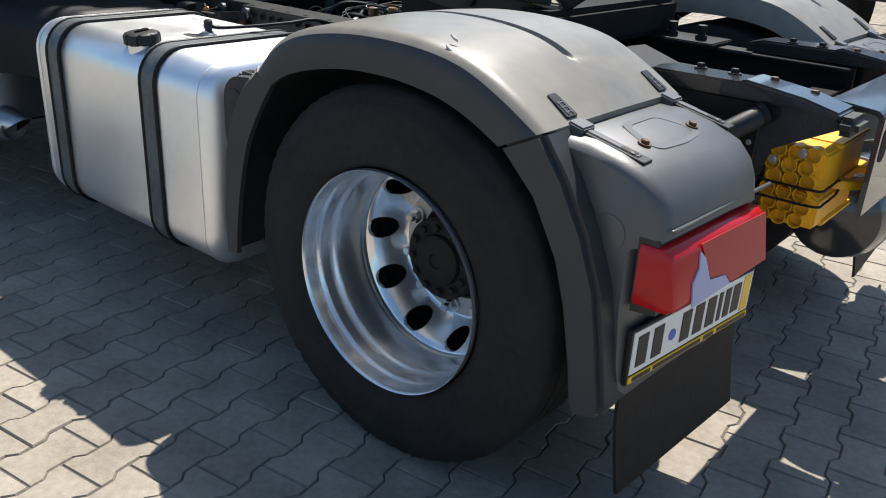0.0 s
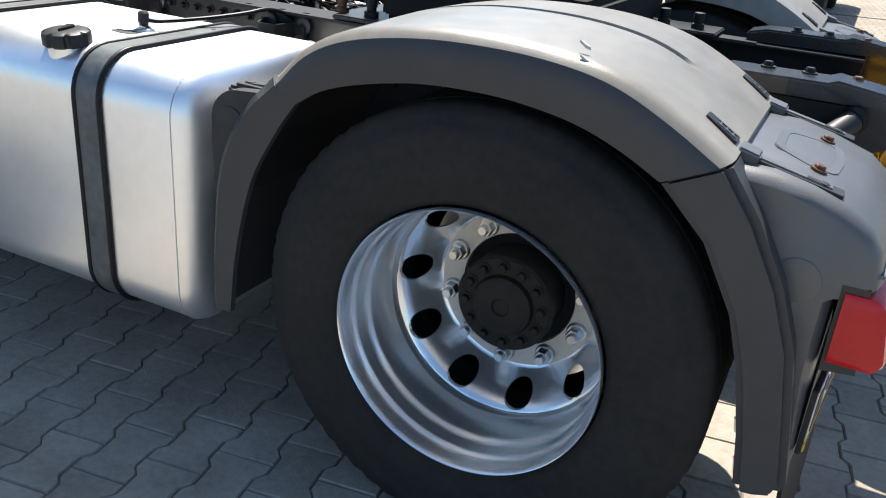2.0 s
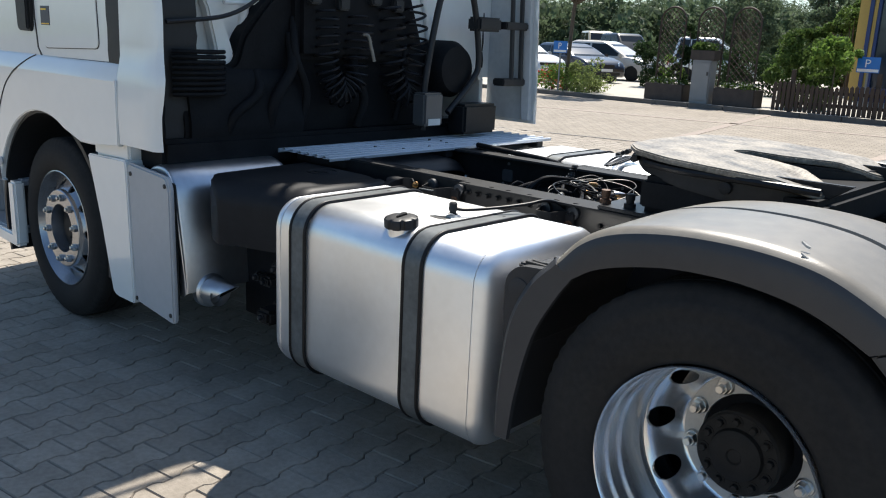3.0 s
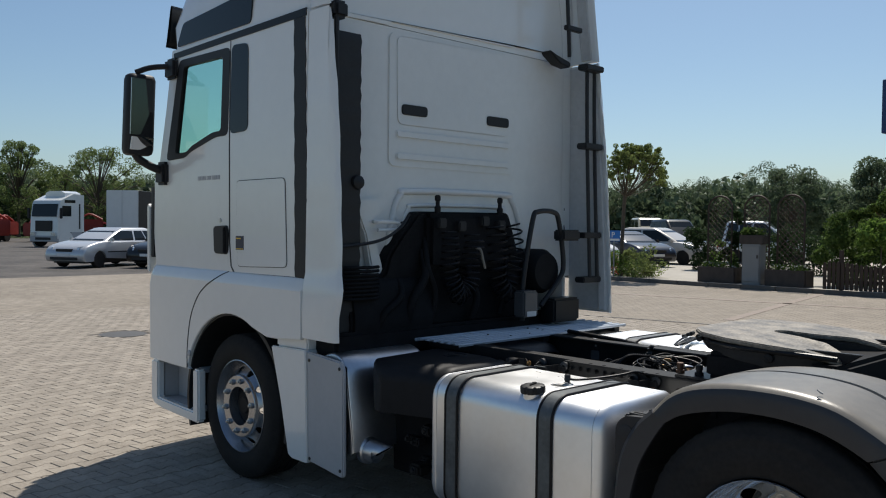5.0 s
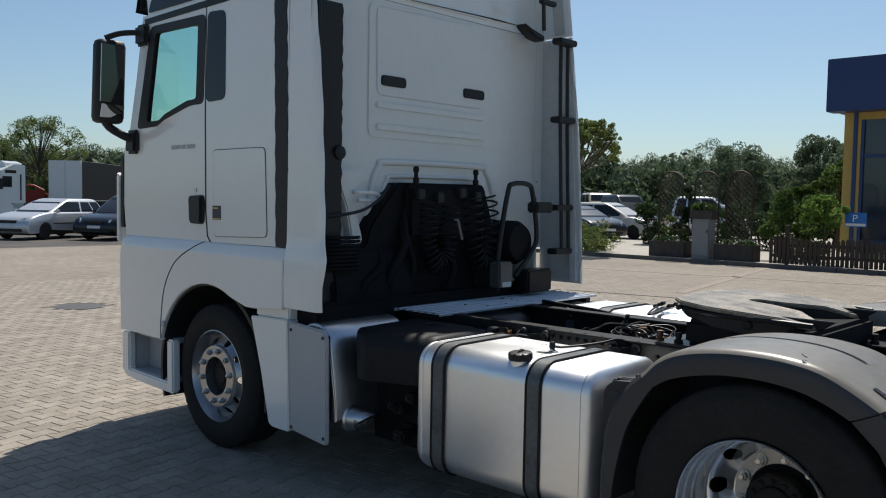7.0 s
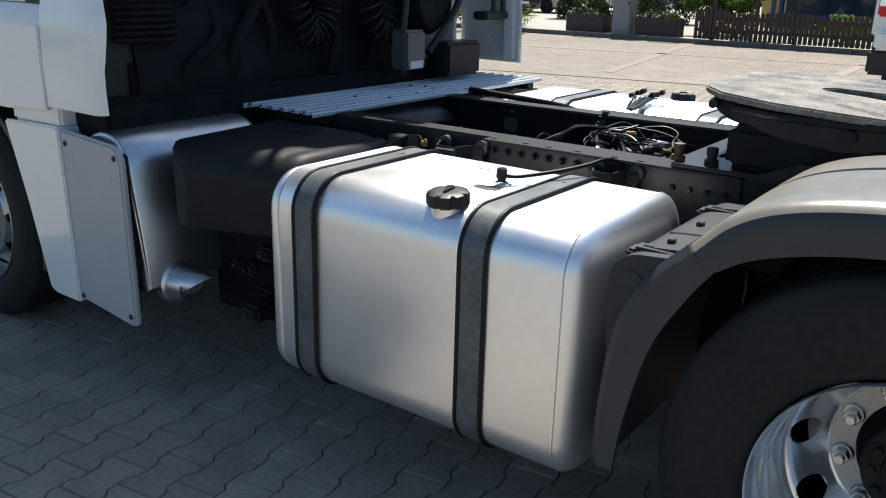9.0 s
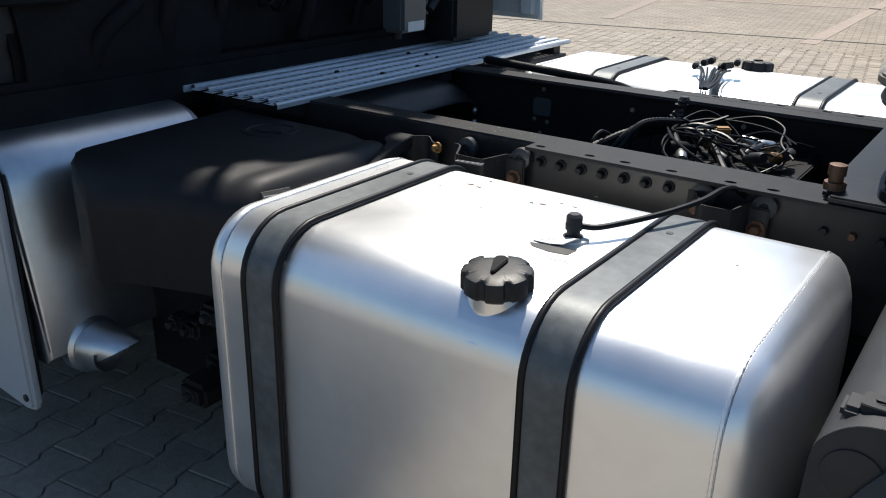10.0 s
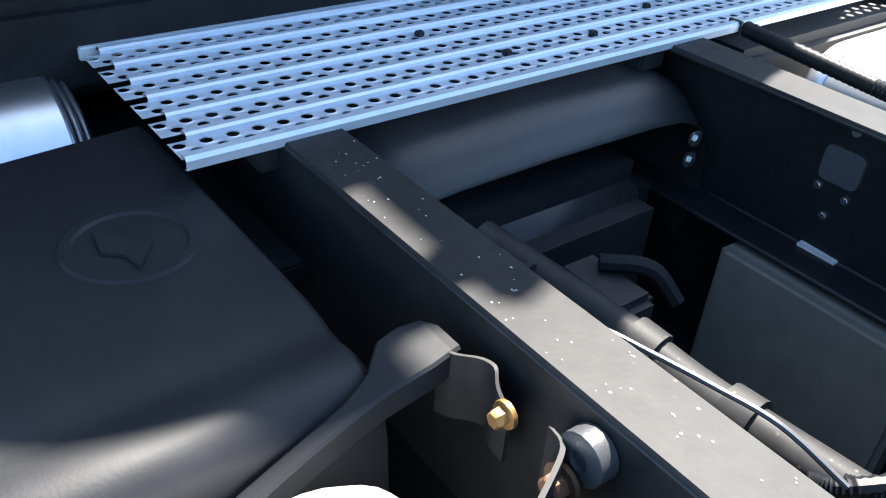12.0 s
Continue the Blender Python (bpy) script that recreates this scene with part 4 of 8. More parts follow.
part("sender_base", lathe([(0.029, 0.934), (0.029, 0.9405), (0.019, 0.943)], (-1.130, -0.843, 0), "z", 24), PAPER, sender, "pale sender flange")
part("sender_cable", tube([(-1.118, -0.836, 0.962), (-1.09, -0.81, 0.960), (-1.03, -0.70, 0.966), (-0.99, -0.60, 0.974), (-0.975, -0.52, 0.980), (-0.97, -0.45, 0.965), (-0.96, -0.41, 0.94)], 0.0058, 8), HOSE, sender, "black cable")
lab = part("torn_label", loft([[Vector((x, y, z + d)) for x, y, z in ((-1.183, -0.893, 0.9375), (-1.180, -0.860, 0.9375), (-1.150, -0.850, 0.9380), (-1.112, -0.853, 0.944), (-1.106, -0.878, 0.953), (-1.128, -0.886, 0.9400), (-1.150, -0.893, 0.9385))] for d in (0.0, 0.0012)]), PAPER, tank_l, "torn white paper label with a lifted corner")
for k in range(5):
    part("print_bar", rbox(-1.172 + 0.004 * k, -1.140 - 0.006 * (k % 2), -0.884 + 0.0062 * k, -0.8815 + 0.0062 * k, 0.9392, 0.9397), GREY_PANEL, lab)
part("dark_label_patch", prism(round_poly([(-1.185, -0.900), (-1.172, -0.915), (-1.135, -0.921), (-1.103, -0.915), (-1.100, -0.885), (-1.140, -0.890), (-1.165, -0.897)], 0.004), "z", 0.9362, 0.9369), INK, lab, "dark patch under the torn label", 0)
for k in range(6):
    part("print_bar", rbox(-1.128 + 0.008 * k, -1.124 + 0.008 * k, -0.950, -0.936, 0.9362, 0.9366), GREY_PANEL, lab)
rng_f = np.random.default_rng(12)
for fx, fy, fs in ((-1.448, -0.684, 0.011), (-1.428, -0.640, 0.006), (-1.426, -0.690, 0.008), (-1.288, -0.710, 0.008), (-1.265, -0.705, 0.010), (-1.241, -0.676, 0.005), (-1.210, -0.680, 0.006), (-1.494, -0.734, 0.004), (-1.203, -0.595, 0.005), (-1.35, -0.80, 0.004), (-0.86, -0.78, 0.004), (-1.22, -0.99, 0.004)):
    poly = [(fx + fs * rng_f.uniform(0.5, 1.1) * math.cos(a), fy + fs * 0.45 * rng_f.uniform(0.4, 1.2) * math.sin(a)) for a in (0, 1.1, 2.0, 3.3, 4.2, 5.3)]
    part("dirt_fleck", prism(poly, "z", 0.9358, 0.9366), RUST if fs > 0.009 else FRAME_TOP, tank_l, "", 0)
# loose end of the first strap and faint print on the tank
st = part("strap_tail", prism(round_poly([(-1.575, -0.564), (-1.508, -0.553), (-1.508, -0.541), (-1.575, -0.552)], 0.004), "z", 0.936, 0.9390), STRAP, tank_l, "perforated strap end")
for k in range(5):
    part("strap_hole", lathe([(0.0042, 0.9388), (0.0042, 0.9397)], (-1.565 + 0.0125 * k, -0.5565 + 0.0022 * k, 0), "z", 8), INK, st)
for k in range(4):
    part("faint_print", rbox(-1.673 + 0.0005 * k, -1.6705 + 0.0005 * k, -0.730 + 0.012 * k, -0.722 + 0.012 * k, 0.9362, 0.9365), GREY_PANEL, tank_l)


# ---- walkway plate behind the cab ----
def walkway():
    w = group("walkway", "ribbed aluminium walkway plate with rows of round holes")
    x0, x1, y0, y1, zt = -2.562, -2.193, -0.528, 1.184, 0.978
    n = 6
    pitch = (x1 - x0) / n
    bm = bmesh.new()
    rib, drop = 0.017, 0.0050
    cells = 50
    dy = (y1 - y0) / cells
    for k in range(n):
        a = x0 + k * pitch
        # raised rib, then a sunk flat with two rows of holes
        b, c = a + rib, a + pitch
        loft([[Vector((a, y, zt - drop)), Vector((a, y, zt)), Vector((a + 0.004, y, zt + 0.003)), Vector((b - 0.004, y, zt + 0.003)), Vector((b, y, zt)), Vector((b, y, zt - drop))] for y in (y0 + 0.024, y1)], False, False, bm)
        fw = (c - b) / 2
        for row in range(2):
            u0 = b + row * fw
            for j in range(cells):
                cy = y0 + (j + 0.5) * dy
                cx = u0 + fw / 2
                off = Vector((fw * (-0.06 if row else 0.06), dy * (0.22 if row else -0.22), 0))
                sq, ho = [], []
                for q in range(12):
                    t = 2 * math.pi * q / 12 + math.pi / 12
                    ct, st = math.cos(t), math.sin(t)
                    s = 1 / max(abs(ct), abs(st))
                    sq.append(Vector((cx + fw / 2 * ct * s, cy + dy / 2 * st * s, zt - drop)))
                    ho.append(Vector((cx + 0.0084 * ct, cy + 0.0084 * st, zt - drop + 0.0012)) + off)
                low = [p + Vector((0, 0, -0.0018)) for p in ho]
                loft([sq, ho, low], True, False, bm)
    loft([[Vector((x1, y, zt - drop)), Vector((x1 - 0.002, y, zt + 0.003)), Vector((x1 + 0.009, y, zt + 0.003)), Vector((x1 + 0.013, y, zt - 0.002)), Vector((x1 + 0.012, y, zt - 0.014)), Vector((x1 + 0.004, y, zt - 0.016))] for y in (y0, y1)], False, False, bm)
    bmesh.ops.remove_doubles(bm, verts=bm.verts, dist=0.0003)
    part("plate", bm, ALU_WALK, w, smooth=30)
    part("front_lip", rbox(x0 - 0.012, x0, y0, y1, zt - 0.018, zt + 0.002, 0.002), ALU_WALK, w)
    for yb in (-0.40, 0.30, 1.10):
        part("support", rbox(x0 + 0.01, x1 - 0.005, yb - 0.03, yb + 0.03, zt - 0.055, zt - 0.016, 0.004), BLACK, w)
    part("joint", rbox(x1 - 0.012, x1 + 0.016, 0.500, 0.506, zt - 0.018, zt + 0.0045), INK, w)
    for x, y in ((-2.40, -0.045), (-2.27, 0.03), (-2.27, 0.22), (-2.33, 0.42), (-2.40, 0.45), (-2.47, 0.43)):
        part("clip", rbox(x - 0.006, x + 0.006, y - 0.007, y + 0.007, zt - 0.01, zt + 0.004, 0.002), BLACK, w)


walkway()

# ---- covers between the cab and the tank ----
cov = group("battery_cover", "black plastic battery cover with a moulded round emblem")
rows = []
for x, ins, dz in ((-2.398, 0.03, -0.03), (-2.392, 0.012, -0.012), (-2.375, 0.0, 0.0), (-2.12, 0.035, 0.0), (-2.00, 0.075, 0.0), (-1.945, 0.095, 0.0075), (-1.915, 0.104, 0.004), (-1.897, 0.110, 0.000), (-1.880, 0.114, -0.001), (-1.866, 0.118, 0.002), (-1.850, 0.122, 0.0035), (-1.832, 0.126, 0.001), (-1.816, 0.131, -0.007), (-1.803, 0.137, -0.024), (-1.795, 0.142, -0.06), (-1.788, 0.155, -0.15)):
    yo, yi, zt, zb = -1.125 + ins, -0.505, 0.936 + dz - 0.008 * (x > -1.95), 0.665
    row = [Vector((x, yi, zb)), Vector((x, yi, zt - 0.012)), Vector((x, yi - 0.012, zt))]
    for k in range(7):
        a = radians(90 * k / 6)
        row.append(Vector((x, yo + 0.10 - 0.10 * math.sin(a), zt - 0.10 + 0.10 * math.cos(a))))
    row.append(Vector((x, yo + 0.01, zb)))
    if x < -2.3:
        row = [p + Vector((0.07 * (max(0, -0.6 - p.y) / 0.46) ** 2 + 0.12 * min(1, max(0, (-1.04 - p.y) / 0.075)) ** 2, 0, 0)) for p in row]
    rows.append(row)
part("cover_shell", loft(rows), COVER, cov, smooth=60)
em = lathe([(0.073, 0.935), (0.070, 0.9395), (0.061, 0.9395), (0.057, 0.935)], (-2.112, -0.622, 0), "z", 40, caps=False)
part("emblem_ring", em, COVER, cov)
part("emblem_wedge", prism([(-2.15, -0.65), (-2.10, -0.60), (-2.06, -0.63), (-2.09, -0.635), (-2.105, -0.655)], "z", 0.935, 0.9395, 0.0015), COVER, cov)
rows = []
for x, y, z, w in ((-1.812, -0.428, 0.938, 0.020), (-1.816, -0.440, 0.9405, 0.028), (-1.815, -0.465, 0.9400, 0.032), (-1.812, -0.490, 0.937, 0.030), (-1.800, -0.515, 0.931, 0.017), (-1.793, -0.545, 0.922, 0.011), (-1.787, -0.600, 0.905, 0.010), (-1.781, -0.660, 0.884, 0.010), (-1.776, -0.730, 0.850, 0.010), (-1.772, -0.800, 0.800, 0.010)):
    rows.append([Vector((x - w, y, z - 0.012)), Vector((x - w, y, z - 0.002)), Vector((x - w + 0.003, y, z)), Vector((x + w - 0.003, y, z)), Vector((x + w, y, z - 0.003)), Vector((x + w, y, z - 0.030))])
part("cover_rib", loft(rows), COVER, cov, "moulded plastic rib at the cover's rear edge", smooth=12)


def on_cover(y, z, lift):
    return Vector((-1.787 - 0.30 * (z - 0.862) + lift, y, z))


nb = part("notice", loft([[on_cover(y, z, d) for y, z in ((-0.948, 0.864), (-0.948, 0.912), (-0.867, 0.905), (-0.867, 0.858))] for d in (-0.004, 0.0)]), INK, cov, "black notice with fine white print", 0)
for k in range(6):
    z = 0.868 + 0.0068 * k
    part("print_bar", loft([[on_cover(y, q, d) for y, q in ((-0.944, z), (-0.944, z + 0.002), (-0.872 - 0.012 * (k % 3), z - 0.004), (-0.872 - 0.012 * (k % 3), z - 0.006))] for d in (0.0, 0.0006)]), GREY_PANEL, nb, "", 0)

shield = group("silencer_shield", "bare aluminium silencer heat shield with an exhaust outlet")
crown = [(-2.73, 0.78), (-2.71, 0.86), (-2.66, 0.915), (-2.62, 0.936), (-2.58, 0.946), (-2.55, 0.947), (-2.52, 0.942), (-2.495, 0.932), (-2.473, 0.917), (-2.455, 0.898), (-2.441, 0.875), (-2.431, 0.848), (-2.422, 0.80), (-2.412, 0.74), (-2.398, 0.66), (-2.382, 0.55), (-2.372, 0.44), (-2.372, 0.41)]
rows = []
for y, inset in ((-1.158, 0.016), (-1.156, 0.005), (-1.148, 0.0), (-0.95, 0.0), (-0.75, 0.0), (-0.585, 0.0)):
    rows.append([Vector((x - inset * (x > -2.5), y, z - inset)) for x, z in crown] + [Vector((-2.73, y, 0.41))])
part("shield_sheet", loft(rows), ALU_SHEET, shield, "smooth rolled aluminium sheet", smooth=50)
for k in range(3):
    y = -0.585 + 0.012 * k
    part("ring_seam", loft([[Vector((x - 0.004 * k, y + d, z - 0.004 - 0.006 * k + h2)) for d, h2 in ((0.0, -0.02), (0.0, 0.0), (0.003, 0.004), (0.007, 0.0), (0.007, -0.02))] for x, z in crown[3:14]], True), ALU_SHEET, shield, "", 60)
part("shield_edge", tube([(-2.490, -1.160, 0.925), (-2.450, -1.162, 0.88), (-2.427, -1.162, 0.80), (-2.402, -1.162, 0.66), (-2.386, -1.160, 0.55), (-2.376, -1.155, 0.43)], 0.0045, 6), ALU_SHEET, shield)
own = bmesh.new()
lathe([(0.066, 0.0), (0.064, 0.03), (0.060, 0.07), (0.056, 0.11), (0.052, 0.14), (0.048, 0.14), (0.05, 0.11), (0.055, 0.0)], (0, 0, 0), "z", 28, own)
for v in own.verts:  # the mouth is cut aslant, longest at the top
    if v.co.z > 0.10:
        v.co.z += 1.5 * (-v.co.x) - 0.05
bmesh.ops.transform(own, matrix=Matrix.Translation((-2.385, -1.035, 0.405)) @ Matrix.Rotation(radians(92), 4, "Y") @ Matrix.Rotation(radians(-10), 4, "X"), verts=own.verts)
outlet = part("exhaust_outlet", own, ALU_SHEET, shield, "bare metal exhaust outlet")
# Black lining covers the inner wall so the mouth reads as shaded.
own = lathe([(0.0535, 0.004), (0.0485, 0.11), (0.0462, 0.136), (0.040, 0.10), (0.040, 0.02), (0.0001, 0.02)], (0, 0, 0), "z", 28)
for v in own.verts:
    if v.co.z > 0.099:
        v.co.z += 1.5 * (-v.co.x) - 0.05
bmesh.ops.transform(own, matrix=Matrix.Translation((-2.385, -1.035, 0.405)) @ Matrix.Rotation(radians(92), 4, "Y") @ Matrix.Rotation(radians(-10), 4, "X"), verts=own.verts)
part("shaded_bore", own, DEEP_BLACK, outlet, "black lining painted for the shaded inside of the outlet")
part("outlet_collar", lathe([(0.078, -2.40), (0.076, -2.37), (0.066, -2.362)], (0, -1.035, 0.405), "x", 28), ALU_SHEET, shield)

panel = group("side_panel", "grey side panel with four black screws")
part("panel_sheet", prism(round_poly([(-2.755, 0.940), (-2.425, 0.918), (-2.400, 0.87), (-2.393, 0.280), (-2.42, 0.270), (-2.735, 0.302)], 0.022), "y", -1.208, -1.180, 0.009, 3), GREY_PANEL, panel)
part("panel_back", rbox(-2.735, -2.412, -1.180, -1.164, 0.30, 0.89, 0.006), BLACK, panel)
for x, z in ((-2.724, 0.892), (-2.432, 0.878), (-2.715, 0.320), (-2.420, 0.310)):
    part("screw", lathe([(0.010, -1.208), (0.010, -1.212), (0.006, -1.214)], (x, 0, z), "y", 12), INK, panel)

# valves and clutter under the cover
cl = group("valve_block", "black compressed air valves and fittings")
random.seed(5)
for k in range(16):
    x, y, z = -1.80 - random.random() * 0.38, -0.98 + random.random() * 0.16, 0.36 + random.random() * 0.40
    s = 0.02 + random.random() * 0.03
    part("valve", rbox(x - s, x + s, y - s, y + s, z - s * 0.7, z + s * 0.7, s * 0.3), BLACK if k % 3 else HUB, cl)
    own = bmesh.new()
    bolt((x, y - s, z), "-y", 0.012, 0.018, own)
    part("fitting", own, STEEL if k % 4 == 0 else BLACK, cl)
# Black sheets added in gaps where only shade is seen.
part("shade_back_plate", rbox(-2.40, -1.74, -0.84, -0.80, 0.26, 0.90, 0.005), DEEP_BLACK, cl)
part("gap_shade_plate", rbox(-2.75, -2.12, -0.60, -0.41, 0.80, 0.83, 0.004), DEEP_BLACK, cl)
part("gap_shade_wall", rbox(-2.80, -2.74, -1.12, 0.60, 0.30, 0.96, 0.004), DEEP_BLACK, cl)
# Unseen box added on the right to block light under the chassis.
part("right_light_block", rbox(-2.73, -2.15, 0.50, 1.15, 0.28, 0.93, 0.02), BLACK, cl)
part("battery_box", rbox(-2.25, -1.85, -0.80, -0.50, 0.42, 0.86, 0.02), BLACK, cl)

# gearbox and cables between the rails
gear = group("gearbox", "dusty gearbox and drive line between the rails")
part("drive_shaft", lathe([(0.05, -2.0), (0.05, -0.3)], (0, 0.0, 0.60), "x", 20), FRAME_TOP, gear)
part("case", rbox(-2.9, -2.05, -0.25, 0.25, 0.42, 0.82, 0.06, 3), FRAME, gear)
part("housing_grey", rbox(-1.98, -1.62, 0.30, 0.36, 0.39, 0.69, 0.01), FENDER_TOP, gear, "dusty grey metal housing")
part("air_pipe", tube([(-2.08, -0.16, 0.80), (-1.98, -0.13, 0.78), (-1.85, -0.10, 0.76), (-1.72, -0.08, 0.74), (-1.5, -0.06, 0.74)], 0.033, 12), FRAME_TOP, gear, "dusty metal pipe")
part("pipe_collar", tube([(-1.84, -0.10, 0.758), (-1.80, -0.094, 0.752)], 0.041, 14, 0), FRAME_TOP, gear)
part("pipe_collar", tube([(-1.70, -0.078, 0.74), (-1.66, -0.074, 0.74)], 0.041, 14, 0), FRAME_TOP, gear)
rows = []
for y, dz in ((-0.312, 0.26), (-0.310, 0.12), (-0.300, 0.055), (-0.275, 0.018), (-0.235, 0.004), (-0.18, 0.0), (0.0, -0.003), (0.22, 0.0), (0.29, 0.006), (0.335, 0.022), (0.365, 0.05), (0.383, 0.09), (0.390, 0.14), (0.392, 0.28)):
    top = [(-2.46, 0.934), (-2.24, 0.934), (-2.185, 0.929), (-2.155, 0.918), (-2.135, 0.903), (-2.122, 0.888), (-2.108, 0.880)]
    rows.append([Vector((x, y, z - dz)) for x, z in top] + [Vector((-2.106, y, 0.872 - dz)), Vector((-2.128, y * 0.985, 0.876 - dz)), Vector((-2.165, y * 0.985, 0.906 - dz)), Vector((-2.24, y * 0.985, 0.924 - dz)), Vector((-2.46, y * 0.985, 0.924 - dz))])
part("arched_guard", loft(rows), BLACK, gear, "black plastic arched guard", smooth=60)
for y, z in ((0.330, 0.83), (0.328, 0.79)):
    own = bmesh.new()
    bolt((-2.10, y, z), "x", 0.010, 0.008, own)
    part("bolt", own, STEEL, gear)
part("propshaft_yoke", tube([(-2.02, -0.19, 0.79), (-1.97, -0.17, 0.785)], 0.040, 14, 0), FRAME, gear)
part("selector_block", rbox(-1.99, -1.86, -0.10, -0.02, 0.72, 0.79, 0.012), FRAME, gear)
part("selector_arm", tube([(-1.95, -0.05, 0.80), (-1.90, 0.0, 0.80), (-1.86, 0.02, 0.76)], 0.013, 8), DEEP_BLACK, gear)

cab_lines = group("cable_bundle", "tangle of black cables and air lines between the rails")
random.seed(11)
knot = Vector((-1.305, 0.085, 0.935))
for k in range(6):  # corrugated hoses from the left rail to the knot
    s0 = Vector((-1.50 + 0.022 * k, -0.20 + 0.022 * k, 0.882 + 0.004 * (k % 3)))
    mid = (s0 + knot) / 2 + Vector((0.0, random.uniform(-0.02, 0.02), 0.010 + 0.008 * k))
    part("corrugated_hose", tube([s0 + Vector((-0.035, -0.02, -0.014)), s0, mid, knot + Vector((random.uniform(-0.03, 0.03), random.uniform(-0.05, 0.03), 0.004 * k))], 0.0085, 8, 26, ripple=0.17), HOSE, cab_lines)
for x, y in ((-1.43, -0.10), (-1.36, 0.0), (-1.20, 0.05)):  # cable ties round the bundle
    part("cable_tie", tube([(x - 0.012, y - 0.035, 0.888), (x - 0.004, y - 0.038, 0.925), (x + 0.004, y, 0.945), (x + 0.014, y + 0.036, 0.925), (x + 0.012, y + 0.036, 0.890)], 0.0045, 6, 4), HOSE, cab_lines)
for k in range(9):  # stack of plugs standing on the knot
    z = 0.925 + 0.010 * k
    own = lathe([(0.017 - 0.004 * (k % 2), z), (0.019 - 0.004 * (k % 3), z + 0.009)], (-1.318 + 0.002 * k, 0.115 + 0.004 * k, 0), "z", 8)
    part("plug", own, BLACK if k % 3 else HOSE, cab_lines)
for k in range(9):  # hoses that leave the knot to the valves and droop
    a = random.uniform(-0.9, 0.9)
    end = Vector((-1.18 + random.uniform(-0.10, 0.12), 0.08 + 0.20 * a, 0.865 + random.uniform(0, 0.03)))
    mid = (knot + end) / 2 + Vector((random.uniform(-0.03, 0.03), random.uniform(-0.05, 0.05), random.uniform(0.02, 0.055)))
    part("air_hose", tube([knot + Vector((0, random.uniform(-0.03, 0.03), 0)), mid, end, end + Vector((0.05, random.uniform(-0.04, 0.04), -0.03))], random.choice((0.006, 0.0075, 0.0085)), 8, 8), HOSE, cab_lines)
for k in range(15):  # thin wires in wide arcs
    c0 = Vector((-1.28 + random.uniform(-0.05, 0.10), 0.12 + random.uniform(-0.08, 0.10), 0.945))
    c1 = Vector((-1.13 + random.uniform(-0.14, 0.12), 0.07 + random.uniform(-0.20, 0.20), 0.880 + random.uniform(0, 0.06)))
    side = Vector((random.uniform(-0.06, 0.06), random.uniform(-0.16, 0.16), random.uniform(0.0, 0.05)))
    part("wire", tube([c0, c0.lerp(c1, 0.35) + side, c0.lerp(c1, 0.75) + side * 0.8, c1, c1 + Vector((0.05, -side.y * 0.5, -0.02))], random.choice((0.0022, 0.0026, 0.0034)), 6, 8), HOSE, cab_lines)
for k in range(4):  # loose loops towards the cross beam
    a0 = random.uniform(0, 6.28)
    part("wire_loop", tube([(-1.08 + 0.07 * math.cos(a0 + 0.75 * j), 0.06 + 0.03 * k + 0.075 * math.sin(a0 + 0.75 * j), 0.885 + 0.012 * k + 0.015 * math.sin(j)) for j in range(8)], 0.0026, 6, 5), HOSE, cab_lines)
for k in range(13):  # valve bodies and connectors on the bracket below
    x, y, z = -1.25 + random.uniform(0, 0.26), 0.0 + random.uniform(-0.10, 0.20), 0.885 + random.uniform(0, 0.045)
    own = bmesh.new()
    merge(own, lathe([(0.012, -0.034), (0.016, -0.022), (0.016, 0.012), (0.011, 0.02), (0.011, 0.036)], (0, 0, 0), "x", 10), Matrix.Translation((x, y, z)) @ Matrix.Rotation(random.uniform(0, 3.1), 4, "Z") @ Matrix.Rotation(random.uniform(-0.3, 0.3), 4, "Y"))
    part("connector", own, (DEEP_BLACK, BLACK, STEEL, GOLD, HOSE, BLACK, STEEL)[k % 7], cab_lines)
own = rbox(-0.020, 0.020, -0.014, 0.014, -0.012, 0.012, 0.004)
bmesh.ops.transform(own, matrix=Matrix.Translation((-1.175, 0.105, 0.945)) @ Matrix.Rotation(0.6, 4, "Z"), verts=own.verts)
part("connector", own, GOLD, cab_lines, "yellow metal connector")
part("valve_bracket", rbox(-1.30, -0.96, -0.14, 0.24, 0.845, 0.862, 0.004), FRAME, cab_lines)
part("long_cable", tube([(-1.77, -0.330, 0.945), (-1.73, -0.308, 0.950), (-1.685, -0.293, 0.948), (-1.62, -0.276, 0.946), (-1.56, -0.262, 0.942), (-1.50, -0.235, 0.905)], 0.0032, 8), HOUSING, cab_lines, "thin grey cable")
part("right_hose", tube([(-2.15, 0.47, 0.985), (-1.9, 0.46, 0.975), (-1.80, 0.465, 0.968), (-1.72, 0.475, 0.962), (-1.62, 0.49, 0.945), (-1.52, 0.50, 0.90)], 0.013, 10, 40, ripple=0.12), HOSE, cab_lines, "black corrugated hose on the right rail")
random.seed(7)
for k in range(13):
    # bunch of cable ends lying over the right tank
    dx, top = random.uniform(-0.035, 0.035), random.uniform(0.0, 0.022)
    part("cable_end", tube([(-1.375 + dx * 0.4, 0.52, 0.972), (-1.395 + dx, 0.63, 0.972 + top), (-1.43 + dx * 1.3, 0.76, 0.975 + top), (-1.465 + dx * 1.9, 0.88 + random.uniform(-0.03, 0.03), 0.978)], random.choice((0.0035, 0.0045, 0.006)), 6, 4), HOSE, cab_lines)
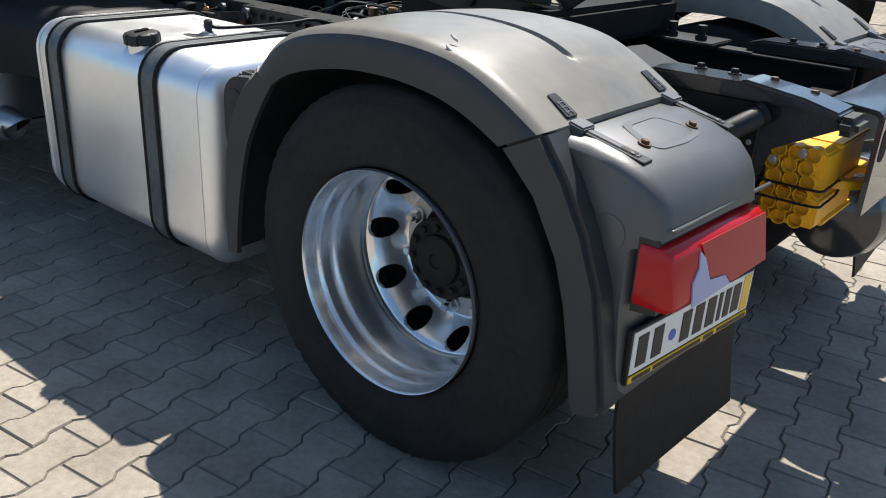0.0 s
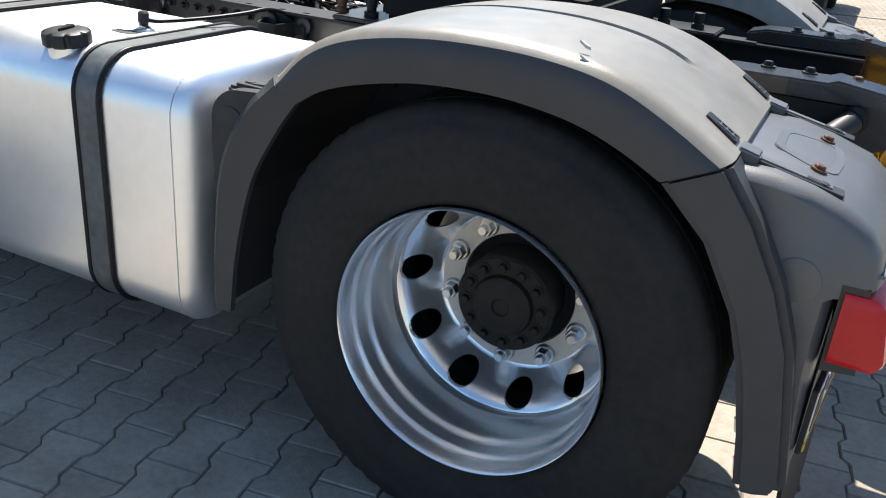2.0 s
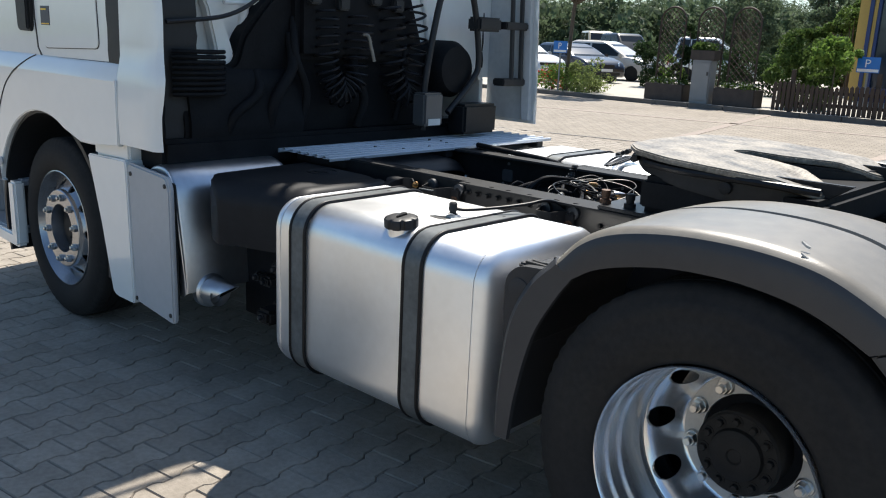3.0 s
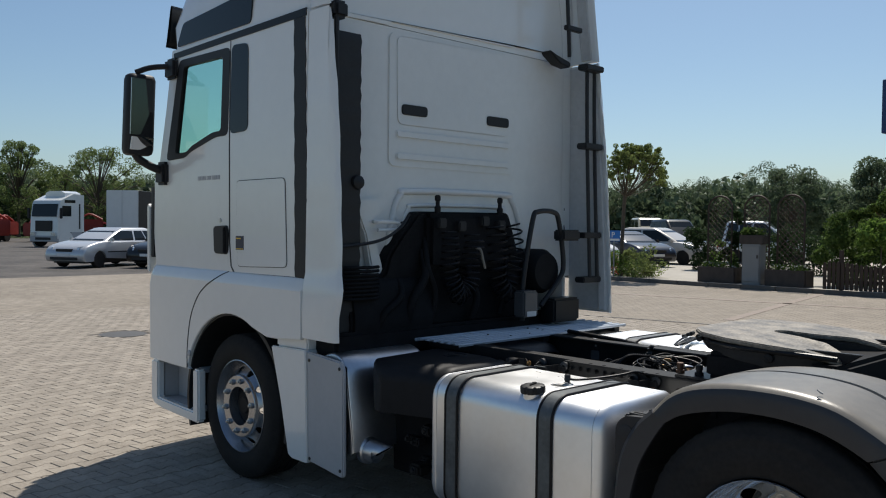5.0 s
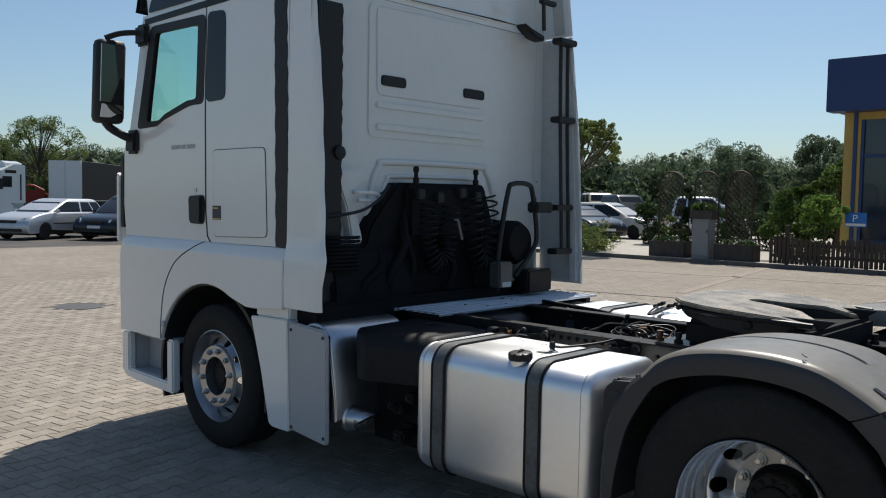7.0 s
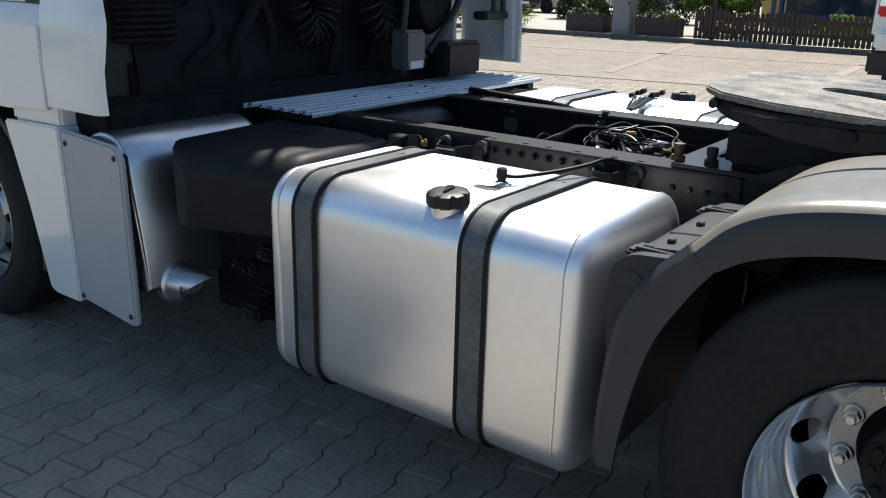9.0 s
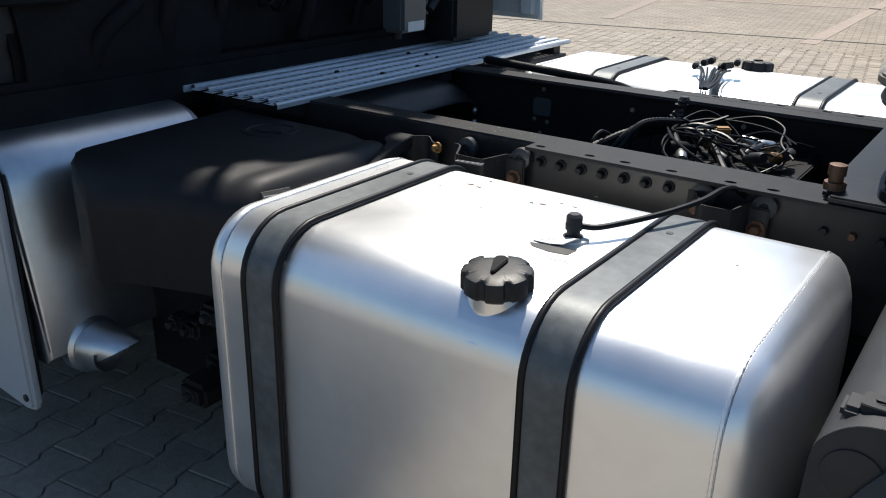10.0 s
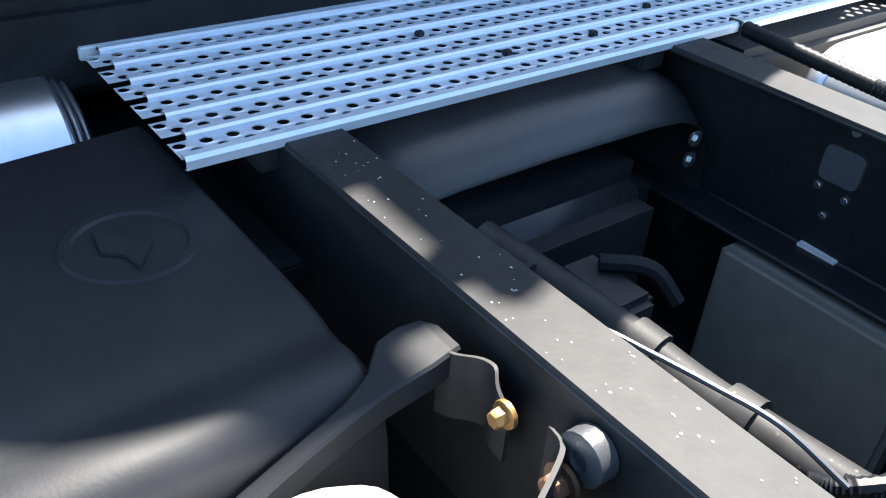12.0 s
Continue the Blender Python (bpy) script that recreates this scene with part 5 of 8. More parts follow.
for k in range(6):
    own = rbox(-0.010, 0.010, -0.026, 0.026, -0.011, 0.011, 0.004)
    bmesh.ops.transform(own, matrix=Matrix.Translation((-1.53 + 0.028 * k, 0.885 + 0.016 * (k % 2), 0.982 + 0.012 * (k % 3))) @ Matrix.Rotation(random.uniform(-0.5, 0.9), 4, "Z"), verts=own.verts)
    part("connector", own, BLACK, cab_lines)

# ---- fifth wheel coupling ----
fw = group("fifth_wheel", "greasy steel fifth wheel coupling plate")
out = [(-0.775, -0.30), (-0.80, -0.12), (-0.80, 0.12), (-0.775, 0.30), (-0.68, 0.40), (-0.50, 0.46), (-0.25, 0.47), (-0.05, 0.44), (0.03, 0.37), (0.05, 0.30), (0.02, 0.22), (-0.12, 0.14), (-0.30, 0.065), (-0.44, 0.05), (-0.47, 0.0), (-0.44, -0.05), (-0.30, -0.065), (-0.12, -0.14), (0.02, -0.22), (0.05, -0.30), (0.03, -0.37), (-0.05, -0.44), (-0.25, -0.47), (-0.50, -0.46), (-0.68, -0.40)]
out = [(-0.80 + (x + 0.80) * 0.85, y) for x, y in out]
skirt = prism([(-0.40 + (x + 0.40) * 0.93, y * 0.93) for x, y in round_poly(out, 0.03, 3)], "z", 1.075, 1.160, 0.008, 2)
for v in skirt.verts:
    v.co.z -= 0.05 * (v.co.x + 0.5)
    if v.co.z < 1.12:
        v.co.z += 0.045 * min(1.0, abs(v.co.x + 0.40) / 0.40)
part("under_frame", skirt, FRAME, fw, "dark cast body under the plate", smooth=30)
for s in (-1, 1):
    own = lathe([(0.020, s * 0.432), (0.020, s * 0.452), (0.012, s * 0.455)], (-0.34, 0, 1.115), "y", 12)
    part("pivot_pin", own, FRAME_TOP, fw)
bm = prism(round_poly(out, 0.03, 3), "z", 1.164, 1.185, 0.005, 2)
for v in bm.verts:
    v.co.z -= 0.05 * (v.co.x + 0.5)
for v in bm.verts:
    if v.co.x > -0.22:
        v.co.z -= (v.co.x + 0.22) ** 2 * 1.6 + (v.co.x + 0.22) * 0.08
part("top_plate", bm, GREASE, fw, "grey greased top plate", smooth=30)
for s in (-1, 1):
    part("skirt", prism([(-0.74, 1.155), (-0.70, 1.125), (-0.60, 1.11), (-0.45, 1.065), (-0.12, 1.07), (0.0, 1.155)], "y", s * 0.30 - 0.012, s * 0.30 + 0.012, 0.003), FRAME, fw)
    part("pedestal", prism([(-0.50, 1.0), (-0.42, 1.13), (-0.30, 1.13), (-0.20, 1.0)], "y", s * 0.34 - 0.03, s * 0.34 + 0.03, 0.01), FRAME, fw)
    part("mounting_plate", prism([(-0.80, 0.972), (-0.80, 0.985), (-0.55, 0.985), (-0.45, 1.03), (-0.25, 1.03), (-0.14, 0.985), (0.16, 0.985), (0.16, 0.972)], "y", s * 0.36 - 0.09, s * 0.36 + 0.09, 0.004), FRAME, fw)
    for x in (-0.80, -0.70, -0.02, 0.09):
        own = bmesh.new()
        lathe([(0.021, 0.985), (0.021, 1.000), (0.014, 1.001), (0.014, 1.012), (0.017, 1.013), (0.017, 1.034), (0.010, 1.036)], (x, s * (0.395 if x < -0.5 else 0.335), 0), "z", 10, own)
        part("stud", own, RUST if x == -0.80 and s < 0 else FRAME_TOP, fw)
part("cross_plate", rbox(-0.66, -0.05, -0.42, 0.42, 0.985, 1.11, 0.02), DEEP_BLACK, fw)
part("front_flange", tube([(-0.735, -0.34, 1.15), (-0.765, -0.20, 1.148), (-0.765, 0.20, 1.148), (-0.735, 0.34, 1.15)], 0.013, 8), FRAME, fw)
for s in (-1, 1):
    part("side_flange", tube([(-0.66, s * 0.385, 1.15), (-0.50, s * 0.44, 1.148), (-0.25, s * 0.45, 1.148), (-0.06, s * 0.42, 1.14)], 0.012, 8), FRAME, fw)
part("cross_beam", rbox(-0.82, -0.72, -0.40, 0.40, 0.90, 0.984, 0.008), FRAME, fw)
part("ramp_sheet", prism([(0.05, 1.0), (0.10, 1.012), (0.22, 0.975), (0.30, 0.975), (0.30, 0.968), (0.05, 0.968)], "y", -0.31, -0.10, 0.004), FRAME_TOP, fw)

# ---- wheel chocks, air tank and pipe at the rear ----
ch = group("wheel_chocks", "two stacked yellow plastic wheel chocks on a wire rack")
cx = Matrix.Translation((0.625, -0.42, 0.662))
for j in range(6):
    for i in range(3):
        own = bmesh.new()
        lathe([(0.0205, 0.0), (0.0205, 0.05), (0.0180, 0.05), (0.0172, 0.006), (0.0001, 0.006)], (0, 0, 0), "y", 12, own)
        bmesh.ops.transform(own, matrix=cx @ Matrix.Translation((0.022 + 0.043 * i + 0.010 * (j % 2), 0.075, 0.020 + 0.035 * j)) @ Matrix.Rotation(math.pi, 4, "Z"), verts=own.verts)
        part("chock_cell", own, YELLOW, ch)
for z0, z1, y1 in ((0.0, 0.092, 0.345), (0.100, 0.212, 0.37)):
    own = prism([(0.0, z0), (0.150, z0), (0.150, z1 - 0.012), (0.130, z1), (0.0, z1)], "y", 0.045, y1, 0.006)
    bmesh.ops.transform(own, matrix=cx, verts=own.verts)
    part("chock", own, YELLOW, ch, "yellow plastic wheel chock")
    own = rbox(-0.002, 0.157, y1 - 0.24, y1 + 0.012, z1 - 0.012 if z0 else z0 - 0.004, z1 + 0.003 if z0 else z0 + 0.012, 0.004)
    bmesh.ops.transform(own, matrix=cx, verts=own.verts)
    part("chock_rim", own, YELLOW, ch)
own = prism(round_poly([(0.13, 0.15), (0.185, 0.17), (0.225, 0.24), (0.225, 0.40), (0.13, 0.43)], 0.02), "z", 0.088, 0.112, 0.004, holes=[round_poly([(0.155, 0.20), (0.18, 0.21), (0.195, 0.25), (0.195, 0.36), (0.155, 0.37)], 0.012)])
bmesh.ops.transform(own, matrix=cx, verts=own.verts)
part("chock_handle", own, YELLOW, ch)
for z in (0.070, 0.112):
    own = tube([(-0.03, 0.06, z), (-0.01, 0.018, z), (0.06, 0.014, z), (0.150, 0.020, z), (0.160, 0.060, z + 0.002), (0.160, 0.150, z + 0.004)], 0.0036, 6, 4)
    bmesh.ops.transform(own, matrix=cx, verts=own.verts)
    part("wire", own, HOSE, ch)
own = tube([(0.160, 0.150, 0.074), (0.160, 0.170, 0.085), (0.160, 0.170, 0.105), (0.160, 0.150, 0.116)], 0.0036, 6, 4)
bmesh.ops.transform(own, matrix=cx, verts=own.verts)
part("wire", own, HOSE, ch)
at = group("air_tank", "black round compressed air tank with steel bands")
part("tank_shell", lathe([(0.0001, -0.31), (0.08, -0.30), (0.13, -0.27), (0.145, -0.22), (0.145, 0.22), (0.13, 0.27), (0.08, 0.30), (0.0001, 0.31)], (0.735, 0.255, 0.600), "y", 32), GLOSS_BLACK, at)
for y in (0.06, 0.095, 0.135, 0.40):
    part("band", lathe([(0.145, y), (0.149, y), (0.149, y + 0.012), (0.145, y + 0.012)], (0.735, 0, 0.600), "y", 32), STEEL, at)
pp = group("tail_pipe_bracket", "black lamp bracket pipe with a clamp")
part("pipe", tube([(0.55, -0.50, 0.895), (0.575, -0.47, 0.915), (0.61, -0.42, 0.945)], 0.028, 14), BLACK, pp)
part("pipe_clamp", tube([(0.600, -0.433, 0.938), (0.609, -0.42, 0.945)], 0.031, 14, 2), FRAME_TOP, pp)


# ---- cab ----
SIDE_Y = -1.195
cab = group("cab", "white high-roof sleeper cab")


def both(name, make, mat, parent=None, label="", smooth=38):
    """A cab part on the left and its twin on the right."""
    return part(name, make(), mat, parent or cab, label, smooth), part(name, mirrored(make()), mat, parent or cab, label, smooth)


FRONT = [(-4.76, 1.335), (-4.80, 1.60), (-4.79, 2.00), (-4.70, 2.15), (-4.60, 2.50), (-4.50, 2.93)]
win = round_poly([(-4.385, 2.845), (-3.665, 2.838), (-3.695, 2.262), (-3.86, 2.262), (-4.22, 2.180), (-4.30, 2.145), (-4.590, 2.135)], 0.05)
quarter = round_poly([(-3.640, 2.845), (-3.435, 2.832), (-3.440, 2.275), (-3.662, 2.268)], 0.05)
both("side_wall", lambda: prism(FRONT + [(-2.78, 2.93), (-2.78, 1.35)], "y", SIDE_Y, SIDE_Y + 0.035, 0.0, holes=[win]), WHITE, label="white painted cab side")
frame_in = round_poly([(-4.315, 2.792), (-3.758, 2.786), (-3.786, 2.300), (-3.90, 2.296), (-4.20, 2.222), (-4.27, 2.185), (-4.452, 2.180)], 0.03)
for sgn in (-1, 1):
    flip = (lambda b: b) if sgn < 0 else mirrored
    d = group("door_window", "green tinted cab door window in a black frame")
    part("window_frame", flip(prism(win, "y", SIDE_Y - 0.004, SIDE_Y + 0.03, 0.0, holes=[frame_in])), BLACK, d)
    g = part("pane", flip(prism(frame_in, "y", SIDE_Y + 0.012, SIDE_Y + 0.014)), TEAL, d, "green tinted window glass", 0)
    g.visible_shadow = False
    part("quarter_window", flip(prism(quarter, "y", SIDE_Y - 0.005, SIDE_Y - 0.0005)), DARK_GLASS, cab, "dark tinted side glass", 0)
    part("roof_window", flip(prism(round_poly([(-4.34, 3.105), (-3.40, 3.165), (-3.42, 2.955), (-4.44, 2.945)], 0.04), "y", SIDE_Y + 0.003, SIDE_Y + 0.012)), DARK_GLASS, cab, "dark glazed panel in the roof side", 0)
    part("side_band", flip(prism([(-4.47, 2.905), (-2.79, 2.938), (-2.79, 2.893), (-4.46, 2.865)], "y", SIDE_Y - 0.006, SIDE_Y + 0.004)), FRAME, cab, "dark grey trim band", 0)
    part("seal_strip", flip(prism([(-2.917 + 0.025 * k / 30 + 0.004 * math.sin(k * 1.9), 2.893 - 1.529 * k / 30) for k in range(31)] + [(-2.765 - 0.035 * k / 30 + 0.005 * math.sin(k * 2.3), 1.36 + 1.529 * k / 30) for k in range(31)], "y", SIDE_Y - 0.005, SIDE_Y + 0.004)), BLACK, cab, "black rubber gap seal", 0)
    part("door_gap", flip(prism([(-3.662, 2.90), (-3.655, 2.90), (-3.668, 2.2), (-3.660, 1.55), (-3.640, 1.40), (-3.60, 1.362), (-2.90, 1.366), (-2.90, 1.358), (-3.61, 1.353), (-3.652, 1.40), (-3.672, 1.55), (-3.680, 2.2)], "y", SIDE_Y - 0.0025, SIDE_Y + 0.002)), BLACK, cab, "", 0)
    hatch = [(-3.582, 1.960), (-3.004, 1.962), (-2.979, 1.416), (-3.564, 1.398)]
    part("hatch_gap", flip(prism(round_poly(hatch, 0.04), "y", SIDE_Y - 0.0025, SIDE_Y + 0.002, holes=[round_poly([(x * 0.985 - 0.049, z * 0.985 + 0.025) for x, z in hatch], 0.036)])), BLACK, cab, "", 0)
    part("hatch", flip(prism(round_poly([(x * 0.985 - 0.049, z * 0.985 + 0.025) for x, z in hatch], 0.036), "y", SIDE_Y - 0.006, SIDE_Y + 0.001, 0.002)), WHITE, cab, "white locker hatch")
    hd = part("door_handle", flip(prism(round_poly([(-3.872, 1.660), (-3.690, 1.668), (-3.676, 1.62), (-3.682, 1.50), (-3.70, 1.475), (-3.86, 1.478)], 0.03), "y", SIDE_Y - 0.012, SIDE_Y + 0.01, 0.004)), BLACK, cab, "black door handle recess")
    part("grip", flip(prism([(-3.74, 1.655), (-3.70, 1.655), (-3.70, 1.485), (-3.74, 1.485)], "y", SIDE_Y - 0.030, SIDE_Y - 0.011, 0.006)), BLACK, hd)
    part("door_lock", flip(lathe([(0.014, SIDE_Y - 0.006), (0.014, SIDE_Y + 0.002)], (-3.79, 0, 1.70), "y", 14)), STEEL, cab)
    # lower body with the wheel arch
    arch = [(-3.6 + 0.625 * math.cos(radians(a)), 0.462 + 0.628 * math.sin(radians(a))) for a in range(161, 59, -6)]
    low = [(-4.775, 1.292), (-4.80, 1.22), (-4.79, 0.66), (-4.15, 0.655)] + arch + [(-3.16, 0.985), (-3.05, 0.985), (-2.78, 1.005), (-2.78, 1.296)]
    part("lower_body", flip(prism(low, "y", -1.232, -1.202, 0.012, 3)), WHITE, cab, "white wheel arch body panel")
    rows = []
    for x in (-4.775, -4.765, -4.74, -4.0, -3.2, -2.80, -2.779):
        e = 0.012 if x < -4.77 or x > -2.785 else 0.0
        rows.append([Vector((x, y + e, z)) for y, z in ((-1.190, 1.366), (-1.199, 1.362), (-1.208, 1.350), (-1.222, 1.322), (-1.2315, 1.300), (-1.2335, 1.286), (-1.225, 1.284), (-1.190, 1.284))])
    part("body_shoulder", flip(loft(rows)), WHITE, cab, "white sloping shoulder under the door", 50)
    part("flare_groove", flip(tube([(-4.19, -1.2325, 0.66), (-4.185, -1.2325, 0.82), (-4.14, -1.2325, 1.02), (-4.04, -1.2325, 1.17), (-3.93, -1.2330, 1.25), (-3.83, -1.2330, 1.295), (-3.74, -1.214, 1.338), (-3.67, -1.200, 1.362)], 0.004, 6)), BLACK, cab, "dark panel gap")
    part("side_reflector", flip(lathe([(0.022, -1.232), (0.022, -1.240), (0.018, -1.243)], (-4.15, 0, 0.768), "y", 18)), GREY_PANEL, cab, "round grey side marker")
    # rear side fairing
    rows = []
    keys = (((1.018, -2.455, -1.225), (1.16, -2.448, -1.228), (1.315, -2.425, -1.222), (1.40, -2.455, -1.205), (1.8, -2.475, -1.20), (2.3, -2.505, -1.197), (2.7, -2.56, -1.192), (2.915, -2.60, -1.188)) if sgn < 0 else ((1.04, -2.362, -1.21), (1.30, -2.372, -1.21), (1.60, -2.387, -1.208), (2.0, -2.410, -1.206), (2.3, -2.435, -1.204), (2.6, -2.465, -1.20), (2.92, -2.497, -1.195)))
    for (z0, x0, y0), (z1, x1, y1) in zip(keys, keys[1:]):
        n = max(2, int((z1 - z0) / 0.05))
        for k in range(n + (z1 == keys[-1][0])):
            f = k / n
            z, xe, yo2 = z0 + (z1 - z0) * f, x0 + (x1 - x0) * f, y0 + (y1 - y0) * f
            wob, dent = 0.004 * math.sin(z * 21), 0.005 * math.sin(z * 19) * math.sin(z * 7.3) * (z > 1.45)
            rows.append([Vector((-2.775, yo2, z)), Vector((-2.68, yo2 + dent, z)), Vector((-2.58, yo2 - dent * 0.7, z)), Vector((xe - 0.03, yo2 - 0.002 + dent, z)), Vector((xe - 0.008, yo2 + 0.008, z)), Vector((xe + wob, yo2 + 0.03, z)), Vector((xe - 0.012, yo2 + 0.034, z)), Vector((xe - 0.035, yo2 + 0.02, z)), Vector((-2.775, yo2 + 0.018, z))])
    out = Vector((0, 0.075 if sgn > 0 else 0.0, 0))
    own = flip(loft(rows))
    bmesh.ops.translate(own, vec=out, verts=own.verts)
    part("side_fairing", own, WHITE, cab, "white side fairing behind the cab", 50)
    # roof side fairing
    rows = []
    for z, xe, yo2 in (((2.93, -2.60, -1.188), (3.20, -2.60, -1.165), (3.45, -2.60, -1.13), (3.62, -2.60, -1.095), (3.72, -2.60, -1.07)) if sgn < 0 else ((2.93, -2.499, -1.195), (3.20, -2.530, -1.193), (3.45, -2.556, -1.19), (3.70, -2.578, -1.185), (3.84, -2.592, -1.18), (3.855, -2.60, -1.178))):
        xb = -2.76 if sgn < 0 else -3.05
        rows.append([Vector((xb, yo2, z)), Vector((xe - 0.03, yo2, z)), Vector((xe, yo2 + 0.02, z)), Vector((xe - 0.02, yo2 + 0.035, z)), Vector((xb, yo2 + 0.02, z))])
    own = flip(loft(rows))
    bmesh.ops.translate(own, vec=out, verts=own.verts)
    part("roof_fairing", own, WHITE, cab, "", 50)
    if sgn > 0:  # unpainted lining of the right fairings
        part("fairing_lining", loft([[Vector((x, y, z)) for x, y in ((-3.04, yi), (-3.04, yi - 0.006), (xe - 0.30, yi - 0.022), (xe - 0.27, yi - 0.008), (xe - 0.16, yi - 0.010), (xe - 0.14, yi - 0.028), (xe - 0.06, yi - 0.026), (xe - 0.05, yi))] for z, xe, yi in ((2.95, -2.50, 1.250), (3.20, -2.53, 1.248), (3.45, -2.556, 1.245), (3.74, -2.58, 1.240))]), FAIRING_IN, cab, "unpainted grey fairing lining", 40)
        part("fairing_lining", loft([[Vector((x, y, z)) for x, y in ((-2.77, yi), (-2.77, yi - 0.006), (xe - 0.22, yi - 0.010 - 0.012 * w), (xe - 0.19, yi - 0.004), (xe - 0.12, yi - 0.006), (xe - 0.10, yi - 0.024 - 0.01 * w), (xe - 0.05, yi - 0.022), (xe - 0.04, yi))] for z, xe, yi, w in ((1.06, -2.365, 1.268, 0), (1.30, -2.372, 1.268, 1), (1.60, -2.387, 1.266, 0), (2.0, -2.410, 1.263, 1), (2.3, -2.435, 1.261, 0), (2.6, -2.465, 1.257, 1), (2.90, -2.497, 1.252, 0))]), FAIRING_IN, cab, "unpainted grey fairing lining", 40)
    # mud guard column behind the front wheel
    part("wheel_column", flip(prism(round_poly([(-3.125, 0.935), (-2.762, 0.945), (-2.757, 0.90), (-2.735, 0.285), (-2.90, 0.285), (-2.935, 0.30), (-3.02, 0.62)], 0.018), "y", -1.215, -1.12, 0.012, 3)), WHITE, cab, "white mud guard behind the front wheel")
    part("column_top", flip(rbox(-3.10, -2.77, -1.19, -1.10, 0.935, 1.03, 0.01)), WHITE, cab)
    part("arch_liner", flip(loft([[Vector((-3.6 + r2 * math.cos(radians(a)), y, 0.462 + r2 * math.sin(radians(a)))) for r2, y in ((0.615, -1.206), (0.615, -0.72), (0.64, -0.72), (0.64, -1.206))] for a in range(200, -15, -10)])), BLACK, cab, "black wheel arch liner", 50)
    # entry step
    st = part("entry_step", flip(prism([(-4.79, 0.65), (-4.79, 0.36), (-4.74, 0.315), (-4.60, 0.300), (-4.07, 0.285), (-4.045, 0.30), (-4.05, 0.66), (-4.13, 0.66), (-4.13, 0.36), (-4.68, 0.375), (-4.68, 0.65)], "y", -1.222, -1.16, 0.012, 2)), WHITE, cab, "white entry step frame")
    part("step_back", flip(rbox(-4.69, -4.12, -1.05, -1.02, 0.35, 0.66)), GREY_PANEL, st)
    part("step_front", flip(rbox(-4.715, -4.692, -1.165, -1.02, 0.35, 0.66)), GREY_PANEL, st)
    part("step_tread", flip(rbox(-4.69, -4.12, -1.19, -1.03, 0.345, 0.372, 0.006)), GREY_PANEL, st)
    part("step_upper", flip(rbox(-4.69, -4.12, -1.15, -1.02, 0.62, 0.655, 0.006)), GREY_PANEL, st)
    # front wheel
    fwh = group("front_wheel", "silver front wheel with a black tyre")
    part("tyre", flip(tyre_mesh((-3.6, -1.015, 0.475), 0.475, 0.31, 0.292)), RUBBER, fwh)
    yb = -1.145
    part("rim", flip(lathe([(0.285, -1.115), (0.304, -1.152), (0.306, -1.158), (0.300, -1.160), (0.288, -1.140), (0.272, -1.105), (0.262, -1.09), (0.262, -0.9)], (-3.6, 0, 0.475), "y", 72, caps=False)), RIM_FRONT, fwh)
    part("wheel_disc", flip(holed_disc((-3.6, 0, 0.475), 0.206, 0.262, 10, 0.232, 0.025, lambda r: -1.085 - 0.055 * min(1, max(0, (0.258 - r) / 0.05)))), RIM_FRONT, fwh)
    part("disc_face", flip(lathe([(0.208, yb + 0.006), (0.205, yb - 0.012), (0.200, yb - 0.016), (0.128, yb - 0.016), (0.124, yb + 0.02), (0.118, yb + 0.06), (0.0001, yb + 0.06)], (-3.6, 0, 0.475), "y", 56, caps=False)), RIM_FRONT, fwh)
    part("hub_bore", flip(lathe([(0.112, yb + 0.045), (0.09, yb + 0.03), (0.06, yb + 0.03), (0.05, yb + 0.02), (0.0001, yb + 0.02)], (-3.6, 0, 0.475), "y", 32)), HUB, fwh)
    for k in range(10):
        a = radians(10 + 36 * k)
        own = bmesh.new()
        lathe([(0.020, yb - 0.016), (0.018, yb - 0.032), (0.011, yb - 0.034), (0.011, yb - 0.042), (0.008, yb - 0.044)], (-3.6 + 0.1675 * math.cos(a), 0, 0.475 + 0.1675 * math.sin(a)), "y", 6, own)
        part("wheel_nut", flip(own), STEEL, fwh)
    # mirrors
    mi = group("door_mirror", "black door mirror housing on two arms")
    rows = []
    cxm = -4.63
    for f, sx, sy in ((0.0, 0.75, 0.6), (0.02, 0.92, 0.85), (0.07, 1, 1), (0.93, 1, 1), (0.98, 0.92, 0.85), (1.0, 0.75, 0.6)):
        z = 2.165 + 0.585 * f
        rows.append([Vector((cxm + u * sy, -1.40 + v * sx + 0.02 * f, z)) for u, v in rrect(0.12, 0.215, 0.045, 4)])
    part("mirror_shell", flip(loft(rows)), BLACK, mi)
    for nm, zc, hh in (("mirror_glass", 2.51, 0.20), ("wide_glass", 2.248, 0.047)):  # panes turned to the driver
        own = rbox(-0.0035, 0.0035, -0.088, 0.088, -hh, hh, 0.002)
        bmesh.ops.transform(own, matrix=Matrix.Translation((cxm + 0.066, -1.395, zc)) @ Matrix.Rotation(radians(7), 4, "Z") @ Matrix.Rotation(radians(3 if hh > 0.1 else 14), 4, "Y"), verts=own.verts)
        part(nm, flip(own), MIRROR, mi)
    part("upper_arm", flip(tube([(-4.62, -1.42, 2.76), (-4.57, -1.33, 2.80), (-4.50, -1.22, 2.815)], 0.020, 8)), BLACK, mi)
    part("arm_head", flip(rbox(-4.56, -4.40, -1.235, -1.185, 2.72, 2.87, 0.02)), BLACK, mi)
